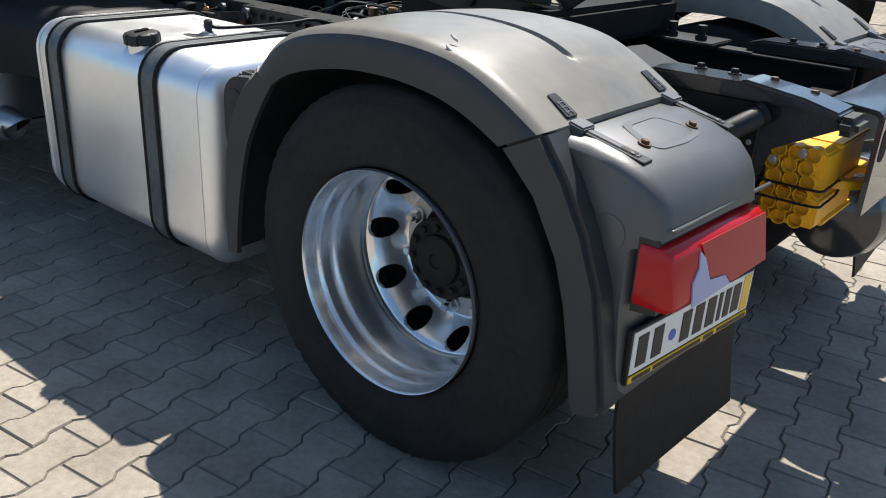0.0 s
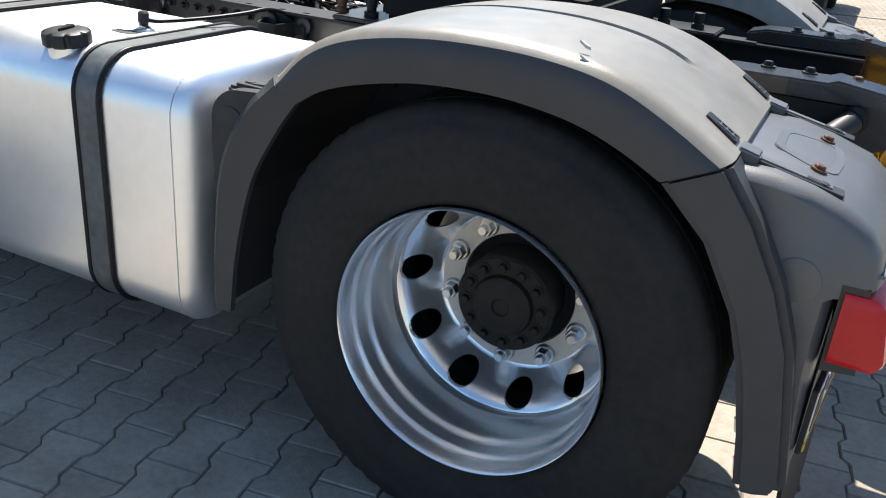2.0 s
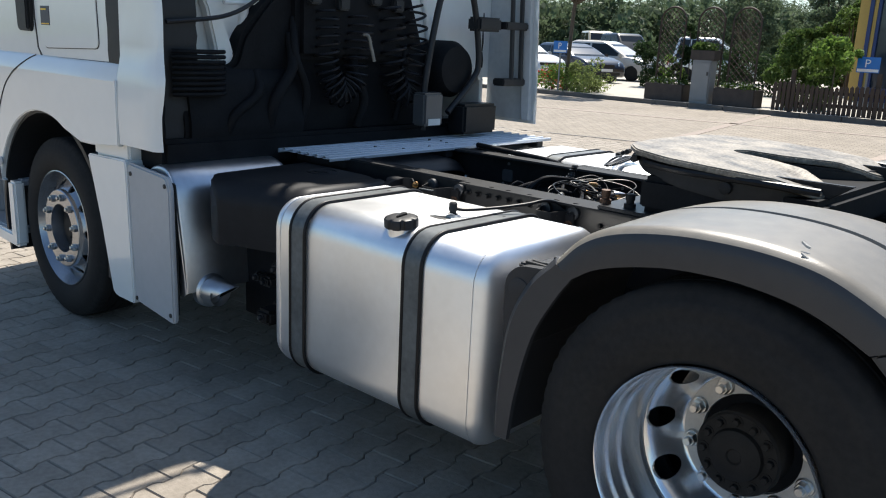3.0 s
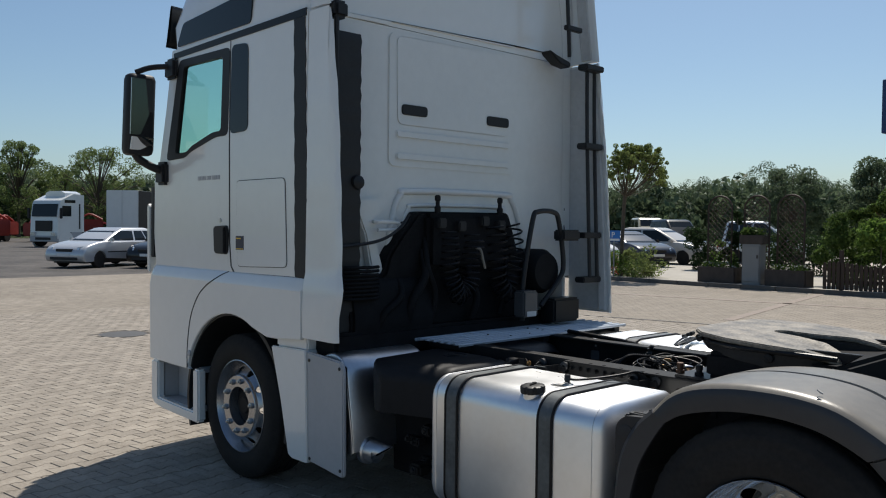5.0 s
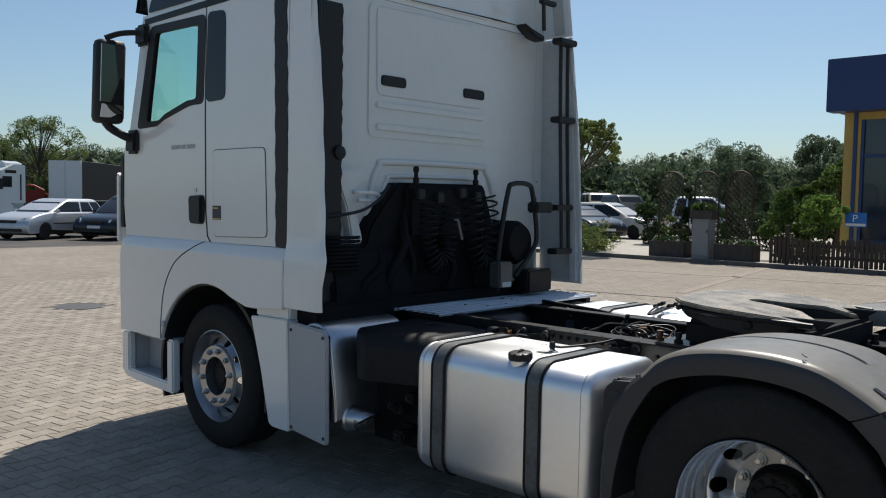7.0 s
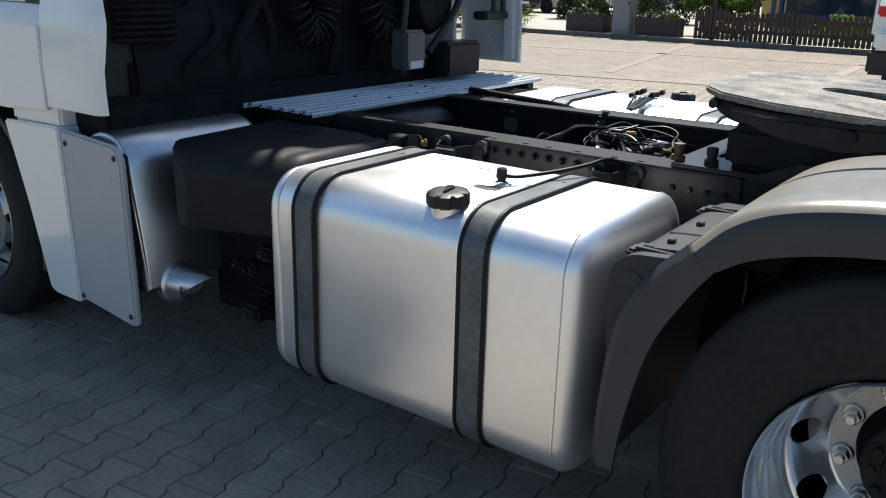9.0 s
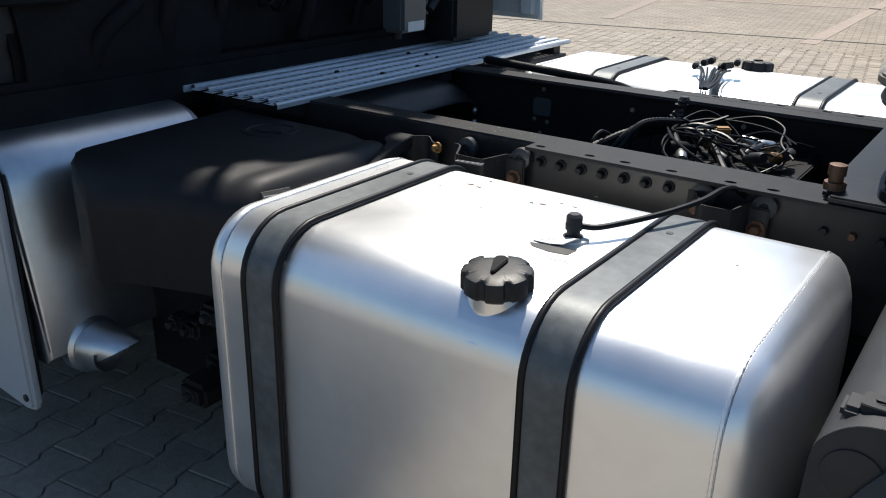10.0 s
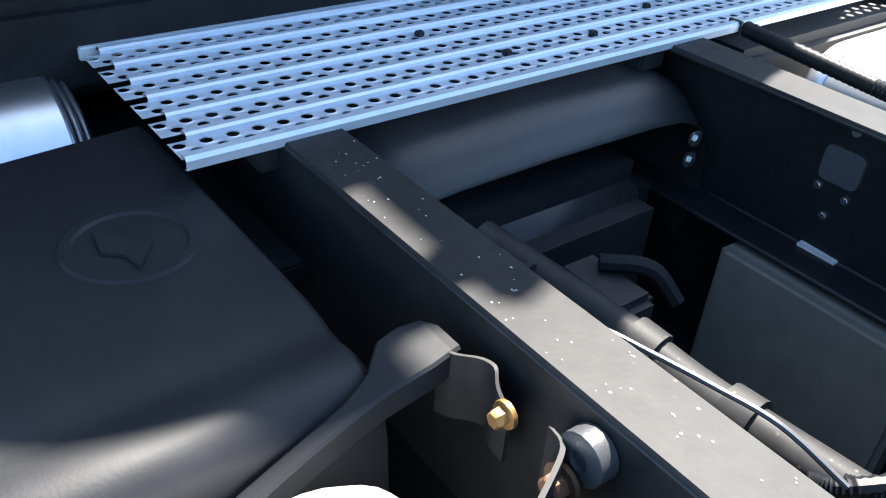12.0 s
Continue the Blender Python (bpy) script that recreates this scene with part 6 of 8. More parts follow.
    part("lower_arm", flip(tube([(-4.63, -1.42, 2.18), (-4.63, -1.38, 2.135), (-4.63, -1.28, 2.085), (-4.62, -1.20, 2.06)], 0.030, 10)), BLACK, mi)
    part("arm_foot", flip(rbox(-4.70, -4.56, -1.24, -1.17, 1.96, 2.13, 0.02)), BLACK, mi)

part("fairing_return", prism([(1.10, 1.30), (1.10, 3.62), (1.24, 3.60), (1.275, 2.95), (1.285, 1.30)], "x", -2.815, -2.772), WHITE_REAR, cab, "white return panel of the right fairing")

# front face, floor and interior
part("front_wall", loft([[Vector((x - 0.12 * (1 - (y / 1.1) ** 2) - 0.0, y, z)) for y in (-1.16, -1.05, -0.7, 0.0, 0.7, 1.05, 1.16)] for x, z in ((-4.78, 0.45), (-4.80, 0.8), (-4.80, 1.335), (-4.80, 2.0), (-4.71, 2.15))], False), WHITE, cab, "white cab front", 50)
ws = part("windscreen", loft([[Vector((x - 0.12 * (1 - (y / 1.1) ** 2), y, z)) for y in (-1.16, -1.05, -0.7, 0.0, 0.7, 1.05, 1.16)] for x, z in ((-4.71, 2.15), (-4.60, 2.5), (-4.50, 2.93))], False), TEAL, cab, "windscreen glass", 50)
ws.visible_shadow = False
part("cab_floor", rbox(-4.75, -2.80, -1.16, 1.16, 1.25, 1.33), BLACK, cab)
part("bunk_wall", rbox(-3.40, -3.37, -1.155, 1.155, 1.33, 2.93), BLACK, cab)
part("dashboard", rbox(-4.72, -4.42, -1.1, 1.1, 1.9, 2.16, 0.05, 3), BLACK, cab)
for y in (-0.68, 0.68):
    part("cab_seat", rbox(-3.95, -3.45, y - 0.26, y + 0.26, 1.33, 1.85, 0.08, 3), BLACK, cab)
    part("seat_back", rbox(-3.60, -3.44, y - 0.25, y + 0.25, 1.85, 2.35, 0.06, 3), BLACK, cab)
part("sun_visor", loft([[Vector((x - 0.12 * (1 - (y / 1.2) ** 2), y, z)) for y in (-1.18, -0.9, -0.4, 0, 0.4, 0.9, 1.18)] for x, z in ((-4.64, 2.98), (-4.625, 3.02), (-4.56, 3.26), (-4.545, 3.27), (-4.53, 3.25), (-4.58, 2.99))], False), DARK_GLASS, cab, "dark tinted sun visor", 50)

# rear wall with pressed ribs and recesses
part("rear_wall", prism([(-1.13, 1.36), (-1.13, 2.926), (1.13, 2.926), (1.13, 1.36)], "x", -2.80, -2.765), WHITE_REAR, cab, "white pressed cab rear wall", 0)
both("rear_corner", lambda: loft([[Vector((-2.80 + 0.035 * math.sin(radians(a)), -1.13 - 0.06 * math.cos(radians(a)), z)) for a in range(0, 91, 15)] + [Vector((-2.81, -1.12, z))] for z in (1.36, 2.95)]), WHITE_REAR)
part("rear_field", prism(round_poly([(-0.60, 2.05), (-0.60, 2.90), (0.60, 2.92), (0.60, 2.05)], 0.06), "x", -2.768, -2.757, 0.005, 2), WHITE_REAR, cab)
part("rear_field_inner", prism(round_poly([(-0.53, 2.32), (-0.54, 2.88), (0.46, 2.90), (0.52, 2.32)], 0.05), "x", -2.760, -2.752, 0.004, 2), WHITE_REAR, cab)
for z in (2.26, 2.12):
    part("pressed_rib", prism(round_poly([(-0.54, z - 0.025), (-0.54, z + 0.025), (0.53, z + 0.022), (0.53, z - 0.028)], 0.024), "x", -2.762, -2.744, 0.008, 3), WHITE_REAR, cab)
for y0, y1 in ((-0.497, -0.278), (0.288, 0.512)):
    part("rear_slot", prism(round_poly([(y0, 2.385), (y0, 2.452), (y1, 2.452), (y1, 2.385)], 0.025), "x", -2.756, -2.742, 0.003), BLACK, cab, "black plastic wall vent")
# U-shaped pressing round the air intake
u_out = [(-0.62, 1.40), (-0.56, 1.74), (-0.50, 1.87), (-0.40, 1.90), (0.46, 1.905), (0.56, 1.87), (0.64, 1.72), (0.70, 1.45)]
part("pressed_arch", tube([(-2.758, y, z) for y, z in u_out], 0.022, 10, 8), WHITE_REAR, cab, "", 60)
part("pressed_arch", tube([(-2.758, y * 0.86, z - 0.09) for y, z in u_out], 0.014, 10, 8), WHITE_REAR, cab, "", 60)
part("rear_seam_trim", prism([(-1.10, 2.925), (-0.62, 2.93), (-0.58, 2.955), (0.55, 2.965), (0.60, 2.985), (1.12, 2.985), (1.12, 3.0), (-1.10, 2.95)], "x", -2.775, -2.752, 0.003), WHITE_REAR, cab, "pressed seam under the roof")
part("corner_brace", prism([(-0.92, 1.84), (-0.70, 1.84), (-0.74, 1.60), (-0.66, 1.36), (-0.76, 1.36), (-0.82, 1.62)], "x", -2.765, -2.70, 0.01), WHITE_REAR, cab, "white pressed corner brace")
part("step_hook", tube([(-2.70, -0.76, 1.70), (-2.66, -0.76, 1.70), (-2.66, -0.60, 1.695), (-2.66, -0.60, 1.655), (-2.66, -0.76, 1.65)], 0.012, 8, 3), WHITE_REAR, cab)

# roof shell
rows = []
for z, xf, xr, w, r in ((2.93, -4.52, -2.765, 1.186, 0.10), (3.10, -4.60, -2.765, 1.178, 0.14), (3.28, -4.53, -2.765, 1.160, 0.20), (3.42, -4.40, -2.765, 1.130, 0.26), (3.52, -4.18, -2.765, 1.085, 0.32), (3.58, -3.85, -2.768, 1.030, 0.34), (3.62, -3.40, -2.770, 0.965, 0.34), (3.655, -3.00, -2.775, 0.86, 0.10)):
    pts = []
    cx, cyy = (xf + xr) / 2, 0
    L = xr - xf
    for kx, ky, a0 in ((1, 1, 0), (-1, 1, 90), (-1, -1, 180), (1, -1, 270)):
        rr = 0.06 if kx > 0 else r
        for k in range(7):
            a = radians(a0 + 15 * k)
            pts.append(Vector((cx + kx * (L / 2 - rr) + rr * math.cos(a), ky * (w - rr) + rr * math.sin(a), z)))
    rows.append(pts)
part("roof_shell", loft(rows), WHITE, cab, "white high roof", 60)
# roof spoiler: a thin sagging blade, grey underneath
def blade(lift, thick):
    rows = []
    for k in range(25):
        y = -1.22 + 2.44 * k / 24
        end = max(0.0, abs(y) - 1.08) / (0.14 if y < 0 else 0.22)
        z = 3.95 + 0.085 * (abs(y) / 1.1) ** 2 - 0.09 * end ** 2 + lift
        xr = -2.90 + 0.28 * (abs(y) / 1.22) ** 3 - 0.03 * end ** 2
        c = 1.0 - (0.72 if y < 0 else 0.50) * min(1.0, max(0.0, abs(y) - 0.92) / 0.26)
        pts = curve_points([(xr, y, z), (xr - 0.16 * c, y * 0.985, z - 0.095 * c), (xr - 0.36 * c, y * 0.96, z - 0.245 * c - 0.03 * end * c), (xr - 0.62 * c, y * 0.90, z - 0.40 * c)], 4)
        rows.append([Vector(p) for p in pts] + [Vector(p) - Vector((0, 0, thick)) for p in reversed(pts)])
    return loft(rows)


part("roof_spoiler", blade(0.0, 0.022), WHITE, cab, "white curved roof spoiler", 60)
part("spoiler_underside", blade(-0.0225, 0.004), UNDERSIDE, cab, "grey underside of the spoiler", 60)
for y in (-0.93, 0.62):
    part("spoiler_strut", tube([(-2.755, y, 3.52), (-2.745, y, 3.62), (-2.73, y, 3.74), (-2.76, y, 3.92)], 0.020, 8, 3), BLACK, cab)
    part("strut_foot", rbox(-2.765, -2.735, y - 0.022, y + 0.022, 3.47, 3.60, 0.006), BLACK, cab)
part("spoiler_hose", tube([(-2.74, -0.93, 3.82), (-2.76, -0.62, 3.73), (-2.77, -0.3, 3.71), (-2.77, 0.1, 3.735), (-2.74, 0.62, 3.80)], 0.016, 8), BLACK, cab)
part("antenna", tube([(-3.49, -0.98, 3.58), (-3.45, -1.0, 3.75), (-3.41, -1.0, 3.90)], 0.003, 6), BLACK, cab, "thin black roof antenna")

# black gap cover, posts and hoses on the left edge
part("gap_bellows", loft([[Vector((-2.745, -1.10, z)), Vector((-2.62 + 0.006 * math.sin(z * 60), -1.09, z)), Vector((-2.62 + 0.006 * math.sin(z * 60), -0.925, z)), Vector((-2.745, -0.915, z))] for z in [1.0 + 0.045 * k for k in range(41)]]), BLACK, cab, "black rubber bellows intake duct", 30)
part("intake_post", tube([(-2.60, -1.12, 2.88), (-2.60, -1.12, 2.4), (-2.60, -1.12, 1.2)], 0.015, 8, 2), BLACK, cab)
part("post_head", rbox(-2.66, -2.57, -1.15, -1.05, 2.86, 2.96, 0.02), BLACK, cab)
part("duct_knob", lathe([(0.05, -2.64), (0.04, -2.60), (0.015, -2.59)], (0, -0.95, 1.93), "x", 16), BLACK, cab)
part("tie_rod", tube([(-2.60, -1.08, 1.55), (-2.60, -0.80, 1.585), (-2.62, -0.62, 1.66), (-2.64, -0.52, 1.75)], 0.010, 8), BLACK, cab)

# dark machinery against the rear wall
eng = group("engine_tunnel", "black engine tunnel, air filter and coiled air lines behind the cab")
part("tunnel", prism(round_poly([(-1.02, 0.99), (-1.02, 1.36), (-0.70, 1.37), (-0.66, 1.50), (-0.56, 1.62), (-0.42, 1.77), (0.44, 1.775), (0.50, 1.62), (0.58, 1.40), (0.66, 1.30), (0.66, 0.99)], 0.04), "x", -2.80, -2.66, 0.02, 2), DEEP_BLACK, eng)
part("tunnel_floor", rbox(-2.80, -2.57, -1.13, 1.10, 0.90, 1.05, 0.02), DEEP_BLACK, eng)
part("air_filter", prism(round_poly([(-2.80, 0.98), (-2.60, 0.98), (-2.585, 1.10), (-2.62, 1.30), (-2.66, 1.36), (-2.80, 1.36)], 0.03), "y", -1.0, -0.34, 0.02, 2), DEEP_BLACK, eng)
part("filter_housing", rbox(-2.70, -2.60, -0.38, 0.40, 1.40, 1.76, 0.03, 2), DEEP_BLACK, eng)
part("round_can", lathe([(0.0001, -2.52), (0.13, -2.53), (0.16, -2.58), (0.16, -2.76)], (0, 0.70, 1.36), "x", 28), DEEP_BLACK, eng)
part("step_box", rbox(-2.52, -2.42, 0.33, 0.48, 1.06, 1.24, 0.012), HOUSING, eng, "grey box beside the grab rail")
part("step_tag", rbox(-2.4195, -2.417, 0.36, 0.455, 1.065, 1.10), PAPER, eng, "small white tag")
part("side_box", rbox(-2.56, -2.42, 0.66, 0.95, 1.0, 1.17, 0.015), FRAME, eng)


def coil(path, r0, r1, turns, thick, x=-2.58):
    """A spiral air line that hangs in a loop: a helix wound round a path in the y-z plane, its radius going from r0 to r1."""
    line = curve_points([(x, y, z) for y, z in path], 12)
    n = turns * 14
    pts = []
    for k in range(n + 1):
        f = k / n * (len(line) - 1)
        i = min(int(f), len(line) - 2)
        p, t = line[i].lerp(line[i + 1], f - i), (line[i + 1] - line[i]).normalized()
        side = Vector((0, t.z, -t.y))
        a, r = 2 * math.pi * k / 14, r0 + (r1 - r0) * k / n
        r *= 1 + 0.12 * math.sin(k * 0.37)
        pts.append(p + Vector((0.75 * r * math.cos(a), 0, 0)) + side * (r * math.sin(a)))
    return tube(pts, thick, 6, 1)


part("coiled_line", coil([(-0.21, 1.64), (-0.22, 1.48), (-0.20, 1.32), (-0.13, 1.235), (-0.05, 1.30), (-0.02, 1.46), (0.0, 1.62)], 0.060, 0.072, 24, 0.0065), HOSE, eng, "black spiral air line hanging in a loop")
part("coiled_line", coil([(0.22, 1.68), (0.22, 1.50), (0.235, 1.32), (0.30, 1.225), (0.37, 1.30), (0.405, 1.48), (0.39, 1.70)], 0.072, 0.062, 20, 0.0075, -2.57), HOSE, eng, "black spiral air line hanging in a loop")
for y in (-0.26, 0.335):
    part("coupling", lathe([(0.018, 1.74), (0.022, 1.80), (0.014, 1.81), (0.014, 1.84), (0.02, 1.845), (0.02, 1.87), (0.01, 1.88)], (-2.66, y, 0), "z", 12), FRAME_TOP, eng, "dusty air line coupling")
for y0, z0, y1, z1, rr in ((-0.55, 1.05, -0.42, 1.52, 0.028), (-0.36, 1.06, -0.40, 1.60, 0.020), (0.02, 1.06, -0.02, 1.50, 0.024), (0.30, 1.08, 0.34, 1.60, 0.020), (-0.78, 1.04, -0.62, 1.34, 0.024)):
    part("pipe", tube([(-2.62, y0, z0), (-2.59, y0 + 0.02, (z0 * 2 + z1) / 3), (-2.60, y1, (z0 + 2 * z1) / 3), (-2.66, y1 + 0.03, z1)], rr, 10), DEEP_BLACK, eng)
for y, z in ((-0.30, 1.70), (-0.12, 1.68), (0.10, 1.715), (0.26, 1.69)):
    part("valve_body", rbox(-2.62, -2.56, y - 0.035, y + 0.035, z - 0.035, z + 0.03, 0.008), BLACK, eng)
for k in range(9):
    zc = 1.245 + 0.023 * k
    part("bellows_fold", tube([(-2.60, -1.06, zc), (-2.575, -1.0, zc), (-2.57, -0.86, zc), (-2.60, -0.80, zc)], 0.010, 6, 3), DEEP_BLACK, eng)
part("pale_nozzle", tube([(-2.53, -0.03, 1.535), (-2.52, 0.0, 1.525), (-2.515, 0.02, 1.46), (-2.51, 0.035, 1.40)], 0.009, 8), FENDER_TOP, eng, "dusty grey air nozzle")
part("grab_rail", tube([(-2.50, 0.40, 1.03), (-2.50, 0.41, 1.30), (-2.50, 0.50, 1.72), (-2.50, 0.56, 1.785), (-2.50, 0.73, 1.785), (-2.50, 0.79, 1.72), (-2.50, 0.85, 1.42), (-2.50, 0.80, 1.30), (-2.50, 0.60, 1.12)], 0.018, 10), BLACK, eng, "black bent grab rail")

# ladder rails and clamps on the right fairing
lad = group("fairing_stays", "black stays and clamps inside the right side fairing")
for y in (1.10, 1.19):
    part("stay", tube([(-2.50, y, 2.86), (-2.49, y, 2.3), (-2.455, y + 0.01, 1.29)], 0.014, 8, 2), BLACK, lad)
for z in (2.86, 2.28, 1.62, 1.29):
    part("clamp", rbox(-2.53, -2.44, 1.02, 1.235, z - 0.022, z + 0.022, 0.008), BLACK, lad)
part("clamp_arm", prism([(0.82, 2.975), (0.92, 2.945), (1.06, 2.915), (1.06, 2.875), (0.94, 2.89), (0.84, 2.945)], "x", -2.72, -2.62, 0.008), BLACK, lad)
part("clamp_arm", rbox(-2.56, -2.46, 0.80, 1.0, 1.58, 1.66, 0.012), BLACK, lad)
part("upper_pipe", tube([(-2.68, 0.66, 3.60), (-2.60, 0.78, 3.56), (-2.56, 0.90, 3.46), (-2.55, 0.93, 3.2), (-2.55, 0.95, 2.93)], 0.015, 8), BLACK, lad)
for z in (3.42, 3.14):
    part("upper_clamp", rbox(-2.57, -2.53, 0.90, 1.08, z - 0.018, z + 0.018, 0.006), BLACK, lad)

# model lettering, sticker
part("sticker", rbox(-3.575, -3.478, SIDE_Y - 0.0085, SIDE_Y - 0.006, 1.51, 1.60, 0.0), NIGHT_BLUE, cab, "small navy sticker with yellow print", 0)
part("sticker_strip", rbox(-3.570, -3.483, SIDE_Y - 0.0095, SIDE_Y - 0.0085, 1.514, 1.519, 0.0), PLATE_Y, cab, "", 0)
part("sticker_bar", rbox(-3.568, -3.51, SIDE_Y - 0.0095, SIDE_Y - 0.0085, 1.580, 1.588, 0.0), PLATE_Y, cab, "", 0)
for k, (u0, u1) in enumerate(((0.0, 0.042), (0.05, 0.092), (0.10, 0.142), (0.165, 0.18), (0.19, 0.225), (0.245, 0.28), (0.29, 0.325), (0.335, 0.37))):
    part("lettering_bar", rbox(-4.105 + 0.82 * u0, -4.105 + 0.82 * u1, SIDE_Y - 0.003, SIDE_Y + 0.001, 1.976, 2.004), GREY_PANEL, cab, "", 0)
for sgn in (-1, 1):
    # slim air deflector on the front corner
    flip = (lambda b: b) if sgn < 0 else mirrored
    part("corner_deflector", flip(prism(round_poly([(-4.885, 1.32), (-4.845, 1.30), (-4.845, 1.80), (-4.87, 1.83), (-4.885, 1.80)], 0.012), "y", -1.212, -1.10, 0.006)), WHITE, cab, "white front corner air deflector")
    part("deflector_gap", flip(rbox(-4.84, -4.80, -1.20, -1.10, 1.42, 1.95)), BLACK, cab, "", 0)

# Hidden box added so that less light reaches the ground under the cab.
part("under_cab_block", rbox(-4.55, -2.85, -0.48, 0.48, 0.34, 0.98, 0.05, 2), DEEP_BLACK, eng, "dark box added unseen to block light under the cab")


# ---- ground: one sheet, laid with interlocking concrete pavers where the camera passes ----
def paved(name, base, second, red=None):
    """Far paving: soft rows of joints and stains over concrete stone."""
    m = material(name, base, 0.88, 0, 0.10, 0.35, 0.1, 60, second=second)
    t = m.node_tree
    b = t.nodes["Principled BSDF"]
    co = t.nodes.new("ShaderNodeTexCoord")
    mp = t.nodes.new("ShaderNodeMapping")
    mp.inputs["Rotation"].default_value = (0, 0, radians(-8))
    t.links.new(co.outputs["Object"], mp.inputs["Vector"])
    br = t.nodes.new("ShaderNodeTexBrick")
    br.inputs["Scale"].default_value = 1.0
    br.inputs["Brick Width"].default_value, br.inputs["Row Height"].default_value = 0.20, 0.14
    br.inputs["Mortar Size"].default_value, br.inputs["Mortar Smooth"].default_value = 0.009, 0.3
    br.inputs["Color1"].default_value, br.inputs["Color2"].default_value, br.inputs["Mortar"].default_value = (1, 1, 1, 1), (0.80, 0.80, 0.80, 1), (0.46, 0.43, 0.39, 1)
    t.links.new(mp.outputs["Vector"], br.inputs["Vector"])
    old = b.inputs["Base Color"].links[0].from_socket
    mul = t.nodes.new("ShaderNodeMix")
    mul.data_type, mul.blend_type = "RGBA", "MULTIPLY"
    mul.inputs["Factor"].default_value = 1.0
    t.links.new(old, mul.inputs["A"])
    t.links.new(br.outputs["Color"], mul.inputs["B"])
    t.links.new(mul.outputs["Result"], b.inputs["Base Color"])
    return m


PAVER = material("beige_concrete_paver", (0.234, 0.201, 0.161), 0.85, 0, 0.14, 5.0, 0.45, 150, second=(0.290, 0.255, 0.211), per_piece=0.12, specks=0.6, world=True)
RED_PAVER = material("red_concrete_paver", (0.250, 0.203, 0.168), 0.85, 0, 0.12, 9.0, 0.3, 180, second=(0.285, 0.235, 0.198), per_piece=0.10)
YARD = paved("beige_paving_far", (0.243, 0.209, 0.166), (0.296, 0.259, 0.212))
SAND = material("dark_joint_sand", (0.105, 0.092, 0.078), 0.95, 0, 0.3, 30.0, 0.3, 200)
ASPHALT = material("grey_asphalt", (0.046, 0.042, 0.039), 0.9, 0, 0.35, 0.5, 0.2, 40, second=(0.080, 0.071, 0.064))
KERB = material("grey_concrete_kerb", (0.105, 0.099, 0.092), 0.85, 0, 0.2, 4.0, 0.3, 90)
SIDEWALK = material("pale_concrete_slabs", (0.36, 0.335, 0.29), 0.85, 0, 0.12, 1.2, 0.2, 60)
GRASS = material("rough_grass", (0.06, 0.085, 0.025), 0.9, 0, 0.4, 0.3, 0.4, 12, second=(0.10, 0.12, 0.04))
WOOD = material("dark_stained_wood", (0.042, 0.026, 0.017), 0.7, 0, 0.3, 6.0, 0.3, 80, stretch=(1, 1, 0.15))
PLANTER = material("dark_brown_planter_wood", (0.045, 0.034, 0.028), 0.7, 0, 0.3, 5.0, 0.3, 60)
CABINET = material("grey_utility_cabinet", (0.22, 0.225, 0.225), 0.55, 0, 0.06, 4.0)
BARK = material("tree_bark", (0.09, 0.07, 0.05), 0.9, 0, 0.3, 9.0, 0.6, 40)
IRON = material("dark_iron", (0.075, 0.072, 0.068), 0.6, 0.3, 0.2, 20)
SIGN = material("blue_sign_sheet", (0.015, 0.16, 0.50), 0.4, 0, 0.04, 6.0)
BLUE = material("dark_blue_fascia", (0.011, 0.032, 0.125), 0.4, 0, 0.08, 1.0)
OCHRE = material("ochre_plaster", (0.46, 0.31, 0.09), 0.85, 0, 0.08, 2.0, 0.2, 40)


def leaf_material(name, color, second):
    m = material(name, color, 0.55, 0, 0.25, 1.5, second=second, per_piece=0.3, spec=0.12)
    t = m.node_tree
    b, o = t.nodes["Principled BSDF"], t.nodes["Material Output"]
    tl = t.nodes.new("ShaderNodeBsdfTranslucent")
    t.links.new(b.inputs["Base Color"].links[0].from_socket, tl.inputs["Color"])
    mx = t.nodes.new("ShaderNodeMixShader")
    mx.inputs["Fac"].default_value = 0.45
    t.links.new(b.outputs["BSDF"], mx.inputs[1])
    t.links.new(tl.outputs["BSDF"], mx.inputs[2])
    t.links.new(mx.outputs["Shader"], o.inputs["Surface"])
    return m


LEAF = leaf_material("green_leaves", (0.06, 0.10, 0.025), (0.085, 0.135, 0.035))
# Distance haze is mixed into this leaf colour.
LEAF_WOODS = leaf_material("haze_tinted_green_leaves", (0.090, 0.128, 0.072), (0.115, 0.155, 0.090))
LEAF_PALE = leaf_material("bright_green_leaves", (0.10, 0.17, 0.03), (0.14, 0.22, 0.05))
LEAF_GREY = leaf_material("dusty_green_leaves", (0.125, 0.175, 0.06), (0.165, 0.215, 0.082))
LEAF_OLIVE = leaf_material("olive_green_leaves", (0.155, 0.20, 0.06), (0.215, 0.26, 0.09))
LEAF_DARK = leaf_material("dark_conifer_needles", (0.02, 0.042, 0.016), (0.035, 0.06, 0.022))
FLOWER = leaf_material("red_flowers", (0.45, 0.03, 0.03), (0.5, 0.08, 0.06))
FLOWER_W = leaf_material("white_flowers", (0.6, 0.58, 0.55), (0.65, 0.6, 0.6))

EDGE_X = -25.6  # where the paving ends and the rough yard begins
KERB_Y = 18.35
ground = solid("ground", [(-2500, -2500, -0.010), (2500, -2500, -0.010), (2500, 2500, -0.010), (-2500, 2500, -0.010)], [(0, 1, 2, 3)], GRASS)
tagged(ground, "rough grassland round the truck yard", "ground", kind="structure")
